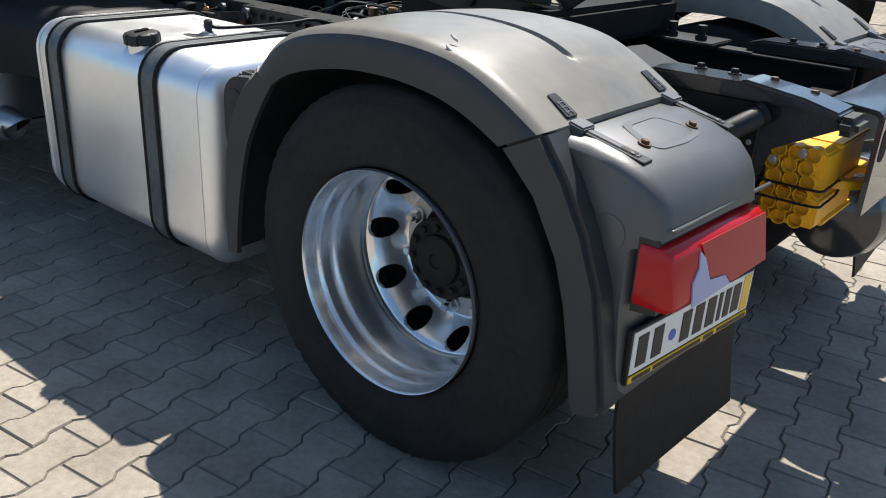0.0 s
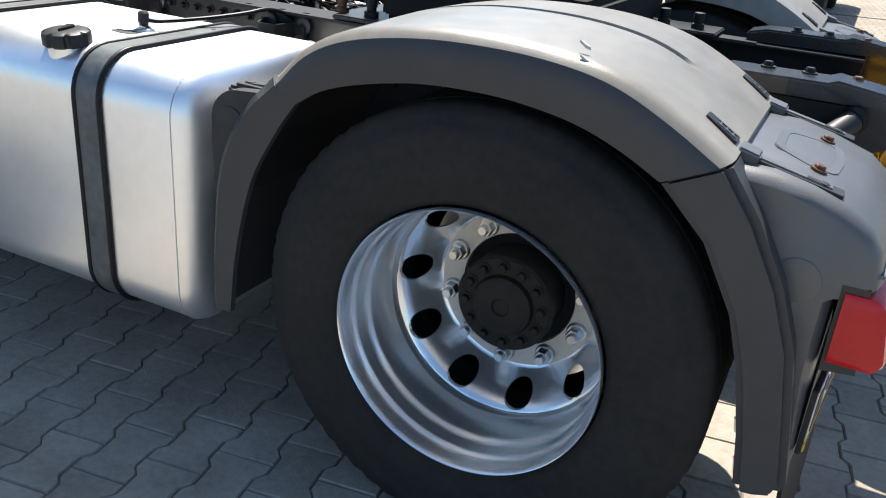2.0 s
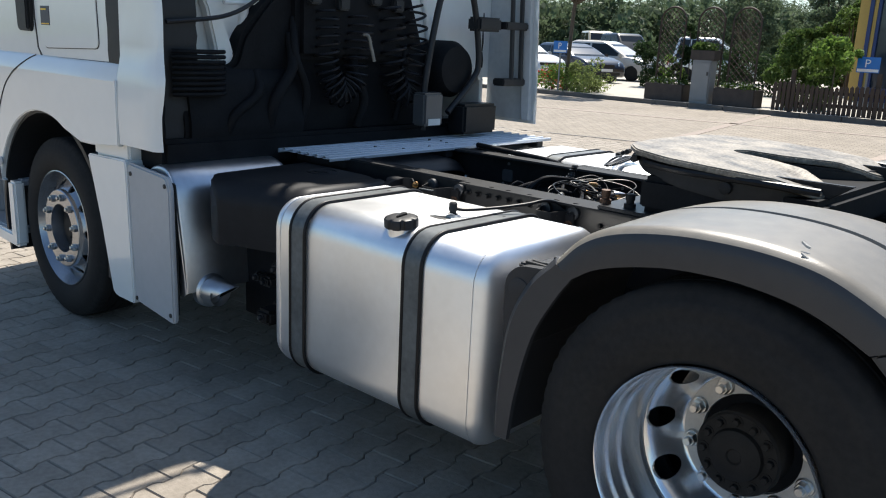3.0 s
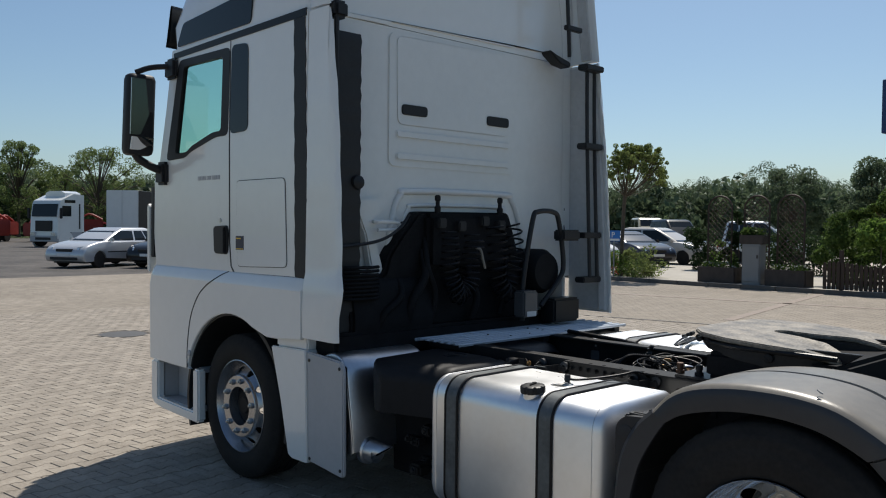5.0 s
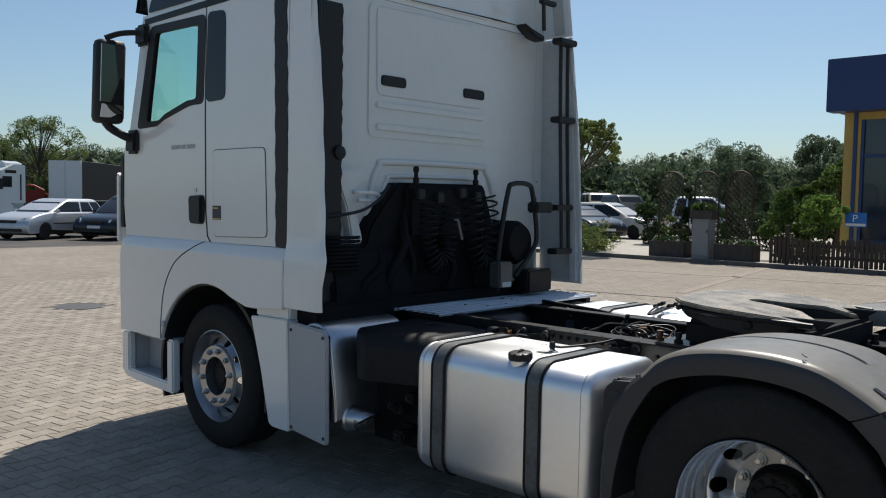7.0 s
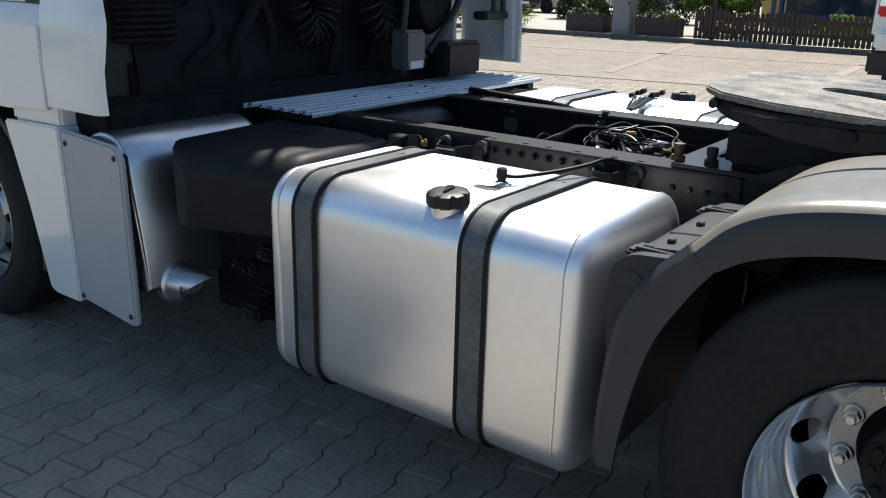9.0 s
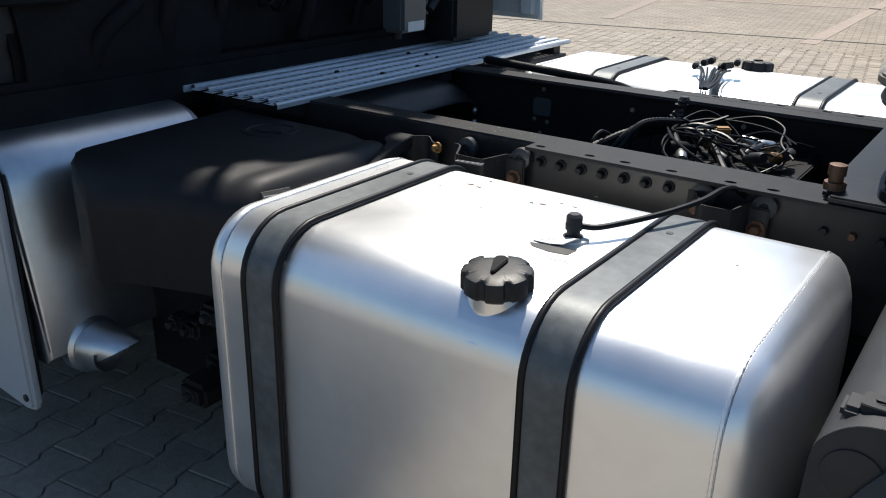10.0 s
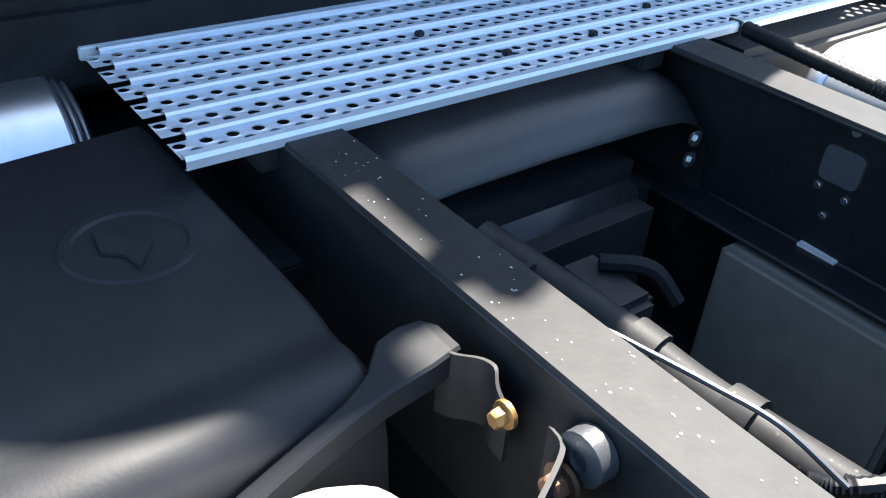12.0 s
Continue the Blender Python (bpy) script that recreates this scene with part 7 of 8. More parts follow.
yard = solid("pavement", [(EDGE_X, -60, -0.004), (40, -60, -0.004), (40, KERB_Y, -0.004), (EDGE_X, KERB_Y, -0.004)], [(0, 1, 2, 3)], YARD)
tagged(yard, "beige block-paved truck yard", "pavement", kind="structure")
lot = solid("road", [(-90, -60, -0.005), (EDGE_X - 0.004, -60, -0.005), (EDGE_X - 0.004, 70, -0.005), (-90, 70, -0.005)], [(0, 1, 2, 3)], ASPHALT)
tagged(lot, "dusty grey parking ground beyond the paving", "road", kind="structure")
kerb = thing("kerb", label="low grey concrete kerb along the yard", category="kerb", kind="structure")
x = -25.0
while x < 8:
    part("kerb_stone", rbox(x, x + 0.99, KERB_Y, KERB_Y + 0.12, -0.05, 0.115, 0.012), KERB, kerb)
    x += 1.0
walk_way = solid("sidewalk", [(EDGE_X, KERB_Y + 0.12, 0.10), (8, KERB_Y + 0.12, 0.10), (8, 60, 0.10), (EDGE_X, 60, 0.10)], [(0, 1, 2, 3)], SIDEWALK)
tagged(walk_way, "pale concrete footway and car park behind the kerb", "pavement", kind="structure")


# ---- plants ----
def leaves(centres, radii, count, size, rng, outward=0.0):
    """Vertices and faces of many small leaves filling soft clumps."""
    v, f = [], []
    per = max(1, count // len(centres))
    for (cx, cy, cz), rad in zip(centres, radii):
        d = rng.normal(size=(per, 3))
        d /= np.linalg.norm(d, axis=1)[:, None]
        r = rad * rng.uniform(0.45, 1.0, per) ** 0.5
        p = d * r[:, None] * np.array([1, 1, 0.85]) + (cx, cy, cz)
        a = rng.normal(size=(per, 3))
        a /= np.linalg.norm(a, axis=1)[:, None]
        b = np.cross(a, d * outward * 3.0 + rng.normal(size=(per, 3)))
        if outward:
            a = np.cross(b, d * outward * 3.0 + rng.normal(size=(per, 3)) * 0.6)
            a /= np.linalg.norm(a, axis=1)[:, None]
        b /= np.linalg.norm(b, axis=1)[:, None]
        s = size * rng.uniform(0.6, 1.3, per)[:, None]
        base = len(v)
        quad = np.stack([p - a * s, p + b * s * 0.55, p + a * s, p - b * s * 0.55], 1).reshape(-1, 3)
        v += quad.tolist()
        f += [(base + 4 * k, base + 4 * k + 1, base + 4 * k + 2, base + 4 * k + 3) for k in range(per)]
    return v, f


def tree(loc, height, crown_w, crown_h, mat, label, seed, count=5000, leaf=0.10, trunk_r=0.12, bare=0.35, group_name="", lean=0.0, clumps=0, fine=1.0, outward=0.0):
    """A tapered trunk with limbs and a crown of many small leaves in uneven clumps."""
    rng = np.random.default_rng(seed)
    t = thing("tree", loc, label=label, category="tree", group=group_name)
    base = height - crown_h
    bm = bmesh.new()
    top = base + crown_h * 0.55
    tube([(0, 0, 0), (0.02 * height * lean, 0, base * 0.5), (0.03 * height * lean, 0.01, base), (0.04 * height * lean, 0, top)], trunk_r, 8, 4, bm)
    for v in bm.verts:
        k = 1 - 0.75 * max(0, v.co.z) / top
        v.co.x, v.co.y = v.co.x * k + 0.03 * lean * v.co.z * (1 - k), v.co.y * k
    centres, radii = [], []
    n = clumps or int(26 if bare < 0.5 else 40)
    for k in range(n):
        a, h = rng.uniform(0, 2 * math.pi), rng.uniform(0, 1)
        w = crown_w / 2 * (math.sin(math.pi * (0.12 + 0.80 * h)) ** 0.7) * rng.uniform(0.35, 0.95)
        c = (w * math.cos(a), w * math.sin(a), base + crown_h * (0.08 + 0.84 * h))
        centres.append(c)
        radii.append(crown_w * rng.uniform(0.08, 0.17) * (1 - 0.35 * bare) * fine)
        if k % 2 == 0:
            z0 = base + (c[2] - base) * 0.35
            own = tube([(0, 0, min(z0, top)), (c[0] * 0.5, c[1] * 0.5, (z0 + c[2]) / 2 + 0.04 * crown_h), c], trunk_r * 0.22, 5, 3)
            merge(bm, own)
    part("trunk", bm, BARK, t)
    v, f = leaves(centres, radii, count, leaf, rng, outward)
    tagged(solid("crown", v, f, mat, t), kind="stuff")
    return t


def bush(name, loc, w, h, mat, label, seed, count=2500, leaf=0.05, droop=False, category="shrub"):
    rng = np.random.default_rng(seed)
    t = thing(name, loc, label=label, category=category)
    centres, radii = [], []
    for k in range(22):
        a, q = rng.uniform(0, 2 * math.pi), rng.uniform(0.05, 0.95)
        wd = w / 2 * (math.sqrt(max(0.05, 1 - (q * 0.9) ** 2)) if droop else math.sin(math.pi * (0.2 + 0.7 * q))) * rng.uniform(0.3, 0.9)
        centres.append((wd * math.cos(a), wd * math.sin(a), h * q * 0.9 + 0.05))
        radii.append(w * rng.uniform(0.12, 0.2))
    bm = bmesh.new()
    for k in range(5):
        c = centres[k]
        tube([(0.03 * k - 0.06, 0, 0), (c[0] * 0.4, c[1] * 0.4, c[2] * 0.6), c], 0.012, 5, 3, bm)
    part("stems", bm, BARK, t)
    v, f = leaves(centres, radii, count, leaf, rng)
    tagged(solid("foliage", v, f, mat, t), kind="stuff")
    return t


# ---- the planted edge across the yard ----


def umbrella_tree(loc, height, crown_w, crown_h, mat, label, seed):
    """A clear trunk whose limbs fan out into a bowl, leafy on the outside only."""
    rng = np.random.default_rng(seed)
    t = thing("tree", loc, label=label, category="tree")
    base = height - crown_h
    bm = bmesh.new()
    tube([(0, 0, 0), (0.02, 0.01, base * 0.5), (0.06, 0.04, base), (0.10, 0.07, base + 0.18)], 0.06, 8, 4, bm)
    centres, radii = [], []
    for k in range(46):
        az, q = k * 2.399963 + rng.uniform(-0.2, 0.2), (k + 0.5) / 46
        rad = crown_w / 2 * math.sqrt(q) * rng.uniform(0.88, 1.06)
        top = base + crown_h * (0.22 + 0.76 * math.sqrt(max(0.0, 1 - (q * 0.97) ** 1.6))) * rng.uniform(0.93, 1.03)
        end = Vector((0.34 + rad * math.cos(az), 0.22 + rad * math.sin(az), top))
        foot = Vector((0.08, 0.05, base + 0.12))
        mid = foot.lerp(end, 0.5) + Vector((0.10 * math.cos(az), 0.10 * math.sin(az), -0.06))
        merge(bm, tube([foot, mid, end], 0.011, 5, 3))
        for j in range(5):
            f = rng.uniform(0.55, 0.9)
            p = mid.lerp(end, (f - 0.5) * 2) if f > 0.5 else mid
            tip = end.lerp(p, rng.uniform(0.1, 0.6)) + Vector(rng.normal(size=3) * 0.12)
            merge(bm, tube([p, tip], 0.006, 4, 0))
            centres.append(tuple(tip))
            radii.append(rng.uniform(0.055, 0.10))
        centres.append(tuple(end))
        radii.append(rng.uniform(0.07, 0.12))
    part("trunk", bm, BARK, t)
    v, f = leaves(centres, radii, 24000, 0.030, rng, 0.2)
    tagged(solid("crown", v, f, mat, t), kind="stuff")
    return t


umbrella_tree((-14.62, 19.25, 0.10), 4.22, 2.15, 1.75, LEAF_OLIVE, "small umbrella-crowned street tree with sparse pale leaves", 3)
for px, pw in ((-11.0, 1.15), (-8.95, 1.12)):
    p = thing("planter", (px, 19.05, 0.10), label="dark wooden planter box with white and green bedding plants", category="planter", group="planters along the kerb")
    part("box_front", rbox(-pw / 2, pw / 2, -0.30, -0.26, 0.0, 0.46, 0.008), PLANTER, p)
    part("box_back", rbox(-pw / 2, pw / 2, 0.26, 0.30, 0.0, 0.46, 0.008), PLANTER, p)
    for s in (-1, 1):
        part("box_end", rbox(s * pw / 2 - 0.02, s * pw / 2 + 0.02, -0.26, 0.26, 0.0, 0.46, 0.008), PLANTER, p)
    part("soil", rbox(-pw / 2 + 0.03, pw / 2 - 0.03, -0.25, 0.25, 0.36, 0.42), BARK, p)
    rng = np.random.default_rng(int(-px * 10))
    cs = [(rng.uniform(-pw / 2, pw / 2), rng.uniform(-0.25, 0.25), 0.50) for k in range(14)]
    v, f = leaves(cs, [0.13] * 14, 700, 0.035, rng)
    tagged(solid("bedding_leaves", v, f, LEAF, p), kind="stuff")
    v, f = leaves(cs, [0.14] * 14, 160, 0.03, rng)
    tagged(solid("bedding_flowers", v, f, FLOWER_W, p), kind="stuff")


def trellis(loc, w, h, seed):
    t = thing("trellis", loc, label="dark arched wooden lattice trellis", category="trellis", group="arched trellises")
    r = w / 2
    arch = [(-r, 0, 0.0), (-r, 0, (h - r) * 0.5), (-r, 0, h - r)] + [(-r * math.cos(radians(a)), 0, h - r + r * math.sin(radians(a))) for a in range(20, 180, 20)] + [(r, 0, h - r), (r, 0, (h - r) * 0.5), (r, 0, 0.0)]
    part("arch_frame", tube(arch, 0.028, 6, 2), WOOD, t)
    step = 0.16
    n = int((h + w) / step)
    for s in (1, -1):
        for k in range(n):
            z0 = 0.45 + (k - w / step / 2) * step
            pts = []
            for j in range(13):
                xx = -r + w * j / 12
                zz = z0 + (xx + r) * s + (0 if s > 0 else w)
                lim = h - r + math.sqrt(max(0, r * r - xx * xx))
                if 0.45 < zz < lim - 0.02:
                    pts.append((xx, 0.012 * s, zz))
            if len(pts) > 1:
                part("lath", tube([pts[0], pts[-1]], 0.011, 4, 0), WOOD, t)
    return t


trellis((-11.20, 19.35, 0.10), 0.76, 2.55, 1)
trellis((-10.10, 19.45, 0.10), 0.76, 2.55, 2)
trellis((-9.05, 19.35, 0.10), 0.76, 2.55, 3)
cabn = thing("utility_cabinet", (-9.93, 18.95, 0.10), label="grey metal utility cabinet on the footway", category="cabinet")
part("case", rbox(-0.27, 0.27, -0.18, 0.18, 0.0, 1.15, 0.012), CABINET, cabn)
part("door_leaf", rbox(-0.25, 0.25, -0.195, -0.18, 0.08, 1.10, 0.008), CABINET, cabn)
part("lock", rbox(0.17, 0.22, -0.21, -0.195, 0.75, 0.85, 0.004), IRON, cabn)
tp = thing("flower_trough", (-9.93, 18.95, 1.25), label="brown flower trough on top of the cabinet", category="planter")
part("trough", rbox(-0.36, 0.34, -0.18, 0.18, 0.0, 0.26, 0.012), PLANTER, tp)
rng = np.random.default_rng(8)
cs = [(rng.uniform(-0.34, 0.32), rng.uniform(-0.15, 0.15), 0.36) for k in range(10)]
v, f = leaves(cs, [0.14] * 10, 600, 0.04, rng)
tagged(solid("trough_plants", v, f, LEAF, tp), kind="stuff")
bush("ivy", (-10.75, 19.75, 0.10), 0.95, 2.35, LEAF_DARK, "dark green climber behind the trellises", 21, 4500, 0.045)
bush("evergreen", (-11.5, 25.4, 0.10), 2.7, 1.65, LEAF_DARK, "low dark evergreen across the car park", 23, 6500, 0.05)
bush("ivy", (-11.25, 19.6, 0.10), 0.7, 1.3, LEAF_PALE, "pale green climber at the foot of the trellis", 22, 1800, 0.04)
bush("weeping_shrub", (-7.95, 20.6, 0.10), 1.9, 2.15, LEAF, "weeping dark green shrub behind the fence", 31, 6000, 0.055, True)
bush("shrub", (-15.2, 25.3, 0.10), 1.75, 1.65, LEAF_DARK, "dense upright dark green shrub", 32, 6500, 0.04, True)
tree((-6.75, 19.6, 0.10), 1.80, 1.45, 0.70, LEAF_PALE, "small standard tree with bright green leaves", 35, 2600, 0.06, 0.03, 0.3)
bush("weeping_shrub", (-2.8, 20.8, 0.10), 2.4, 2.2, LEAF, "weeping dark green shrub by the showroom", 33, 5000, 0.055, True)
bush("flower_bed", (-14.9, 19.4, 0.10), 1.8, 0.7, LEAF_PALE, "flower bed with red blooms by the kerb", 36, 2200, 0.045)
bush("flower_bed", (-13.85, 19.2, 0.10), 1.55, 0.95, LEAF_OLIVE, "yellowish green low bush by the kerb", 37, 3200, 0.04)
bush("red_flower_patch", (-15.2, 19.3, 0.10), 1.3, 0.75, FLOWER, "patch of red flowers", 38, 260, 0.05, category="flowers")
bush("hedge", (-4.6, 20.2, 0.10), 1.6, 0.6, LEAF_PALE, "low bright green plants behind the fence", 39, 1500, 0.05)
for k, (cxp, cyp) in enumerate(((-9.9, 24.5), (-8.6, 26.0), (-11.6, 25.5), (-11.0, 27.5))):
    tree((cxp, cyp + 6, 0.0), (3.6, 4.6, 2.6, 2.9)[k], 2.6, (3.3, 4.2, 2.4, 2.7)[k], LEAF, "dark green tree behind the car park", 50 + k, 11000, 0.06, 0.10, 0.1)

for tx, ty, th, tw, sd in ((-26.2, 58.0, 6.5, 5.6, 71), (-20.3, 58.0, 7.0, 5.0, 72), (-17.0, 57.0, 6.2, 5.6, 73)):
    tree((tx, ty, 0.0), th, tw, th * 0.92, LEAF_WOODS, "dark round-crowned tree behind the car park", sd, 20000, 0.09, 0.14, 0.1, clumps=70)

fence = thing("picket_fence", (0, 0, 0), label="dark stained wooden picket fence along the kerb", category="fence")
fy = KERB_Y + 0.22
for z in (0.34, 0.64):
    part("rail", rbox(-7.78, 1.6, fy + 0.03, fy + 0.07, z - 0.04, z + 0.04, 0.006), WOOD, fence)
x = -7.78
while x < 1.6:
    h = 0.78 + 0.08 * (0.5 + 0.5 * math.cos((x + 7.45) * 2 * math.pi / 1.8))
    own = prism([(-0.045, 0.12), (0.045, 0.12), (0.045, h - 0.05), (0.0, h), (-0.045, h - 0.05)], "y", -0.012, 0.012, 0.004, 1)
    o = part("picket", own, WOOD, fence, smooth=0)
    o.location = (x, fy, 0)
    x += 0.115
for x in (-7.4, -5.4, -3.4, -1.4, 0.6):
    part("post", rbox(x - 0.05, x + 0.05, fy + 0.07, fy + 0.16, 0.10, 1.15, 0.01), WOOD, fence)


def parking_sign(loc, w):
    s = thing("parking_sign", loc, label="blue parking sign with a white letter P on a post", category="sign", group="parking signs")
    part("post", tube([(0, 0.02, 0.10 - loc[2]), (0, 0.02, 0.7), (0, 0.02, 1.45)], 0.025, 8, 2), CABINET, s)
    part("board", rbox(-w / 2, w / 2, -0.012, 0.0, 1.40, 1.40 + w * 0.70, 0.004), SIGN, s)
    part("white_strip", rbox(-w / 2 + 0.02, w / 2 - 0.02, -0.016, -0.012, 1.42, 1.42 + w * 0.13), PLATE, s)
    text_mesh("P", w * 0.52, Matrix.Translation((-w * 0.17, -0.016, 1.40 + w * 0.24)) @ Matrix.Rotation(radians(90), 4, "X"), PLATE, s, "letter", 0.002)


parking_sign((-6.0, 19.7, -0.25), 0.54)
parking_sign((-14.58, 18.75, -0.16), 0.5)

# ---- showroom ----
shop = thing("showroom", (-8.72, 27.0, 0.0), label="ochre showroom with a dark blue fascia and tall windows", category="building")
part("wall", prism([(0, 0), (0.55, 0), (0.55, 4.7), (12, 4.7), (12, 0), (24, 0), (24, 5.0), (0, 5.0)], "y", 0.0, 0.35), OCHRE, shop)
part("side_wall", rbox(0, 0.35, 0.35, 14, 0, 5.0), OCHRE, shop)
part("back_wall", rbox(0, 24, 14, 14.3, 0, 5.0), OCHRE, shop)
part("floor_slab", rbox(0.3, 24, 0.3, 14, 0.05, 0.15), SIDEWALK, shop)
part("fascia", rbox(-0.40, 24.5, -0.75, 0.0, 4.95, 6.75, 0.02), BLUE, shop, "dark blue fascia")
part("roof", rbox(-0.40, 24.5, 0.0, 14.5, 5.0, 6.70, 0.02), BLUE, shop)
part("sill_wall", rbox(0.55, 12, 0.05, 0.30, 0.0, 0.55), BLUE, shop)
part("chimney", lathe([(0.12, 6.7), (0.12, 7.4), (0.16, 7.42), (0.16, 7.6)], (1.6, 1.0, 0), "z", 12), STEEL, shop)
for k in range(4):
    wx0, wx1 = 0.55 + 2.86 * k, 0.55 + 2.86 * (k + 1)
    w = new("window")
    w.parent = shop
    part("mullion", rbox(wx0, wx0 + 0.10, 0.02, 0.20, 0.55, 4.7), BLUE, w)
    part("transom", rbox(wx0, wx1, 0.04, 0.18, 3.40, 3.50), BLUE, w)
    part("pane", rbox(wx0 + 0.10, wx1, 0.11, 0.125, 0.55, 4.7), SHOP_GLASS, w, "dark reflecting shop window glass", 0)
part("corner_post", rbox(0.32, 0.44, -0.06, 0.02, 0, 4.95), BLUE, shop)
for a, b2, z0, z1 in ((1.6, 2.2, 5.6, 6.3), (2.4, 3.0, 5.6, 6.3), (3.2, 3.8, 5.6, 6.3)):
    part("sign_bar", rbox(a, b2, -0.77, -0.75, z0, z1), PLATE, shop)


# ---- vehicles ----
def paint(name, color, metal=0.3):
    return material(name, color, 0.28, metal, 0.04, 2.0, coat=0.4)


SILVER = paint("silver_car_paint", (0.60, 0.61, 0.62), 0.4)
NAVY = paint("dark_blue_car_paint", (0.012, 0.018, 0.035), 0.0)
DARK_CAR = paint("black_car_paint", (0.012, 0.013, 0.015))
CHAMPAGNE = paint("champagne_car_paint", (0.60, 0.56, 0.50), 0.25)
WHITE_CAR = paint("white_car_paint", (0.72, 0.72, 0.71), 0.0)
GREEN_CAR = paint("beige_car_paint", (0.42, 0.38, 0.27), 0.1)
LAMP = material("clear_head_lamp", (0.7, 0.72, 0.74), 0.12, 0.4, 0.05, 8.0, coat=0.5)


def car(loc, rz, mat, label, length=4.4, width=1.75, height=1.48, tail=0.9, group_name="parked cars"):
    """A parked car heading along +x: lower body, painted cabin with set-in panes, wheels, lamps. tail: how upright the rear end is."""
    c = thing("car", loc, rz, label, "car", group_name)
    L, W, H = length / 2, width / 2, height
    wheels = (-L + 0.80, L - 0.86)
    side = [(-L + 0.02, 0.34), (-L, 0.50), (-L + 0.02, 0.70), (-L + 0.05, 0.90), (-L + 0.14, 0.97), (-0.3, 0.985), (L - 1.10, 0.985), (L - 0.75, 0.935), (L - 0.35, 0.845), (L - 0.15, 0.755), (L - 0.04, 0.62), (L, 0.46), (L - 0.03, 0.30), (L - 0.12, 0.23)]
    for wx in reversed(wheels):
        side += [(wx + 0.37 * math.cos(radians(a)), 0.30 + 0.37 * math.sin(radians(a))) for a in range(-8, 190, 18)]
    side += [(-L + 0.14, 0.26)]
    rows = []
    for y, ins in ((-1.0, 0.16), (-0.985, 0.07), (-0.95, 0.02), (-0.86, 0.0), (0.86, 0.0), (0.95, 0.02), (0.985, 0.07), (1.0, 0.16)):
        nose = 1 - 0.05 * ins / 0.16
        rows.append([Vector((x * nose if abs(x) > L - 0.7 else x, y * W, z if z < 0.45 else 0.45 + (z - 0.45) * (1 - ins * 0.9))) for x, z in side])
    part("body", loft(rows), mat, c, smooth=50)

    def cab_at(z):
        f = min(1.0, max(0.0, (z - 0.94) / (H - 0.05 - 0.94)))
        return -L + 0.16 + (0.16 + 1.0 * (1 - tail)) * f, L - 1.10 - 0.92 * f - 0.18 * f * f, W * (0.955 - 0.155 * f)

    rows = []
    for z, cut in ((0.93, 0.0), (1.05, 0.0), (1.20, 0.0), (H - 0.16, 0.0), (H - 0.08, 0.02), (H - 0.03, 0.07), (H, 0.20)):
        xr, xf, hw = cab_at(z)
        rows.append([Vector(((xr + xf) / 2 + u, v, z)) for u, v in rrect(xf - xr - 2 * cut, 2 * hw - 1.2 * cut, 0.14, 4)])
    part("cabin", loft(rows), mat, c, smooth=40)
    z0, z1 = 1.00, H - 0.12
    (r0, f0, w0), (r1, f1, w1) = cab_at(z0), cab_at(z1)
    for s in (-1, 1):
        bx = (r0 + f0) / 2 - 0.10
        for a0, b0, a1, b1 in ((bx + 0.05, f0 - 0.16, bx + 0.03, f1 - 0.12), (r0 + (0.75 if tail > 0.7 else 0.35), bx - 0.05, r1 + (0.62 if tail > 0.7 else 0.14), bx - 0.07)) + (((r0 + 0.16, r0 + 0.66, r1 + 0.13, r1 + 0.55),) if tail > 0.7 else ()):
            part("side_pane", loft([[Vector((a0, s * (w0 + d), z0)), Vector((b0, s * (w0 + d), z0)), Vector((b1, s * (w1 + d), z1)), Vector((a1, s * (w1 + d), z1))] for d in (-0.01, 0.007)]), DARK_GLASS, c, "dark side window", 0)
        part("door_mirror", rbox(f0 - 0.30, f0 - 0.16, s * (W + 0.05) - 0.08, s * (W + 0.05) + 0.08, 0.96, 1.09, 0.03), mat, c)
        part("head_lamp", loft([[Vector((L - 0.50, s * W * 0.93, 0.70)), Vector((L - 0.40, s * W * 0.93, 0.82)), Vector((L - 0.10, s * W * 0.62, 0.755)), Vector((L - 0.06, s * W * 0.62, 0.66))], [Vector((L - 0.50, s * W * 0.955, 0.70)), Vector((L - 0.40, s * W * 0.955, 0.83)), Vector((L - 0.05, s * W * 0.66, 0.765)), Vector((L - 0.02, s * W * 0.66, 0.65))]]), LAMP, c, "clear head lamp")
        part("tail_lamp", rbox(-L - 0.005, -L + 0.12, s * W * 0.86 - 0.09, s * W * 0.86 + 0.085, 0.66, 0.95, 0.02), RED, c, "red tail lamp")
        part("door_strip", rbox(-0.95, 0.95, s * (W + 0.004) - 0.008, s * (W + 0.004) + 0.008, 0.56, 0.60, 0.004), BLACK, c)
        for wx in wheels:
            t = part("wheel", lathe([(0.20, -0.10), (0.29, -0.10), (0.315, -0.07), (0.315, 0.07), (0.29, 0.10), (0.20, 0.10)], (wx, s * (W - 0.095), 0.315), "y", 24), RUBBER, c)
            part("rim", lathe([(0.205, s * 0.085), (0.19, s * 0.070), (0.17, s * 0.068)], (wx, s * (W - 0.095), 0.315), "y", 20), RIM, t)
            for k in range(5):
                a = 2 * math.pi * k / 5 + 0.3
                part("spoke", tube([(wx + 0.03 * math.cos(a), s * (W - 0.022), 0.315 + 0.03 * math.sin(a)), (wx + 0.19 * math.cos(a), s * (W - 0.018), 0.315 + 0.19 * math.sin(a))], 0.022, 6, 0), RIM, t)
    for x0, x1, nm in ((f0, f1, "windscreen"), (r0, r1, "rear_window")):
        e = 0.012 if nm == "windscreen" else -0.012
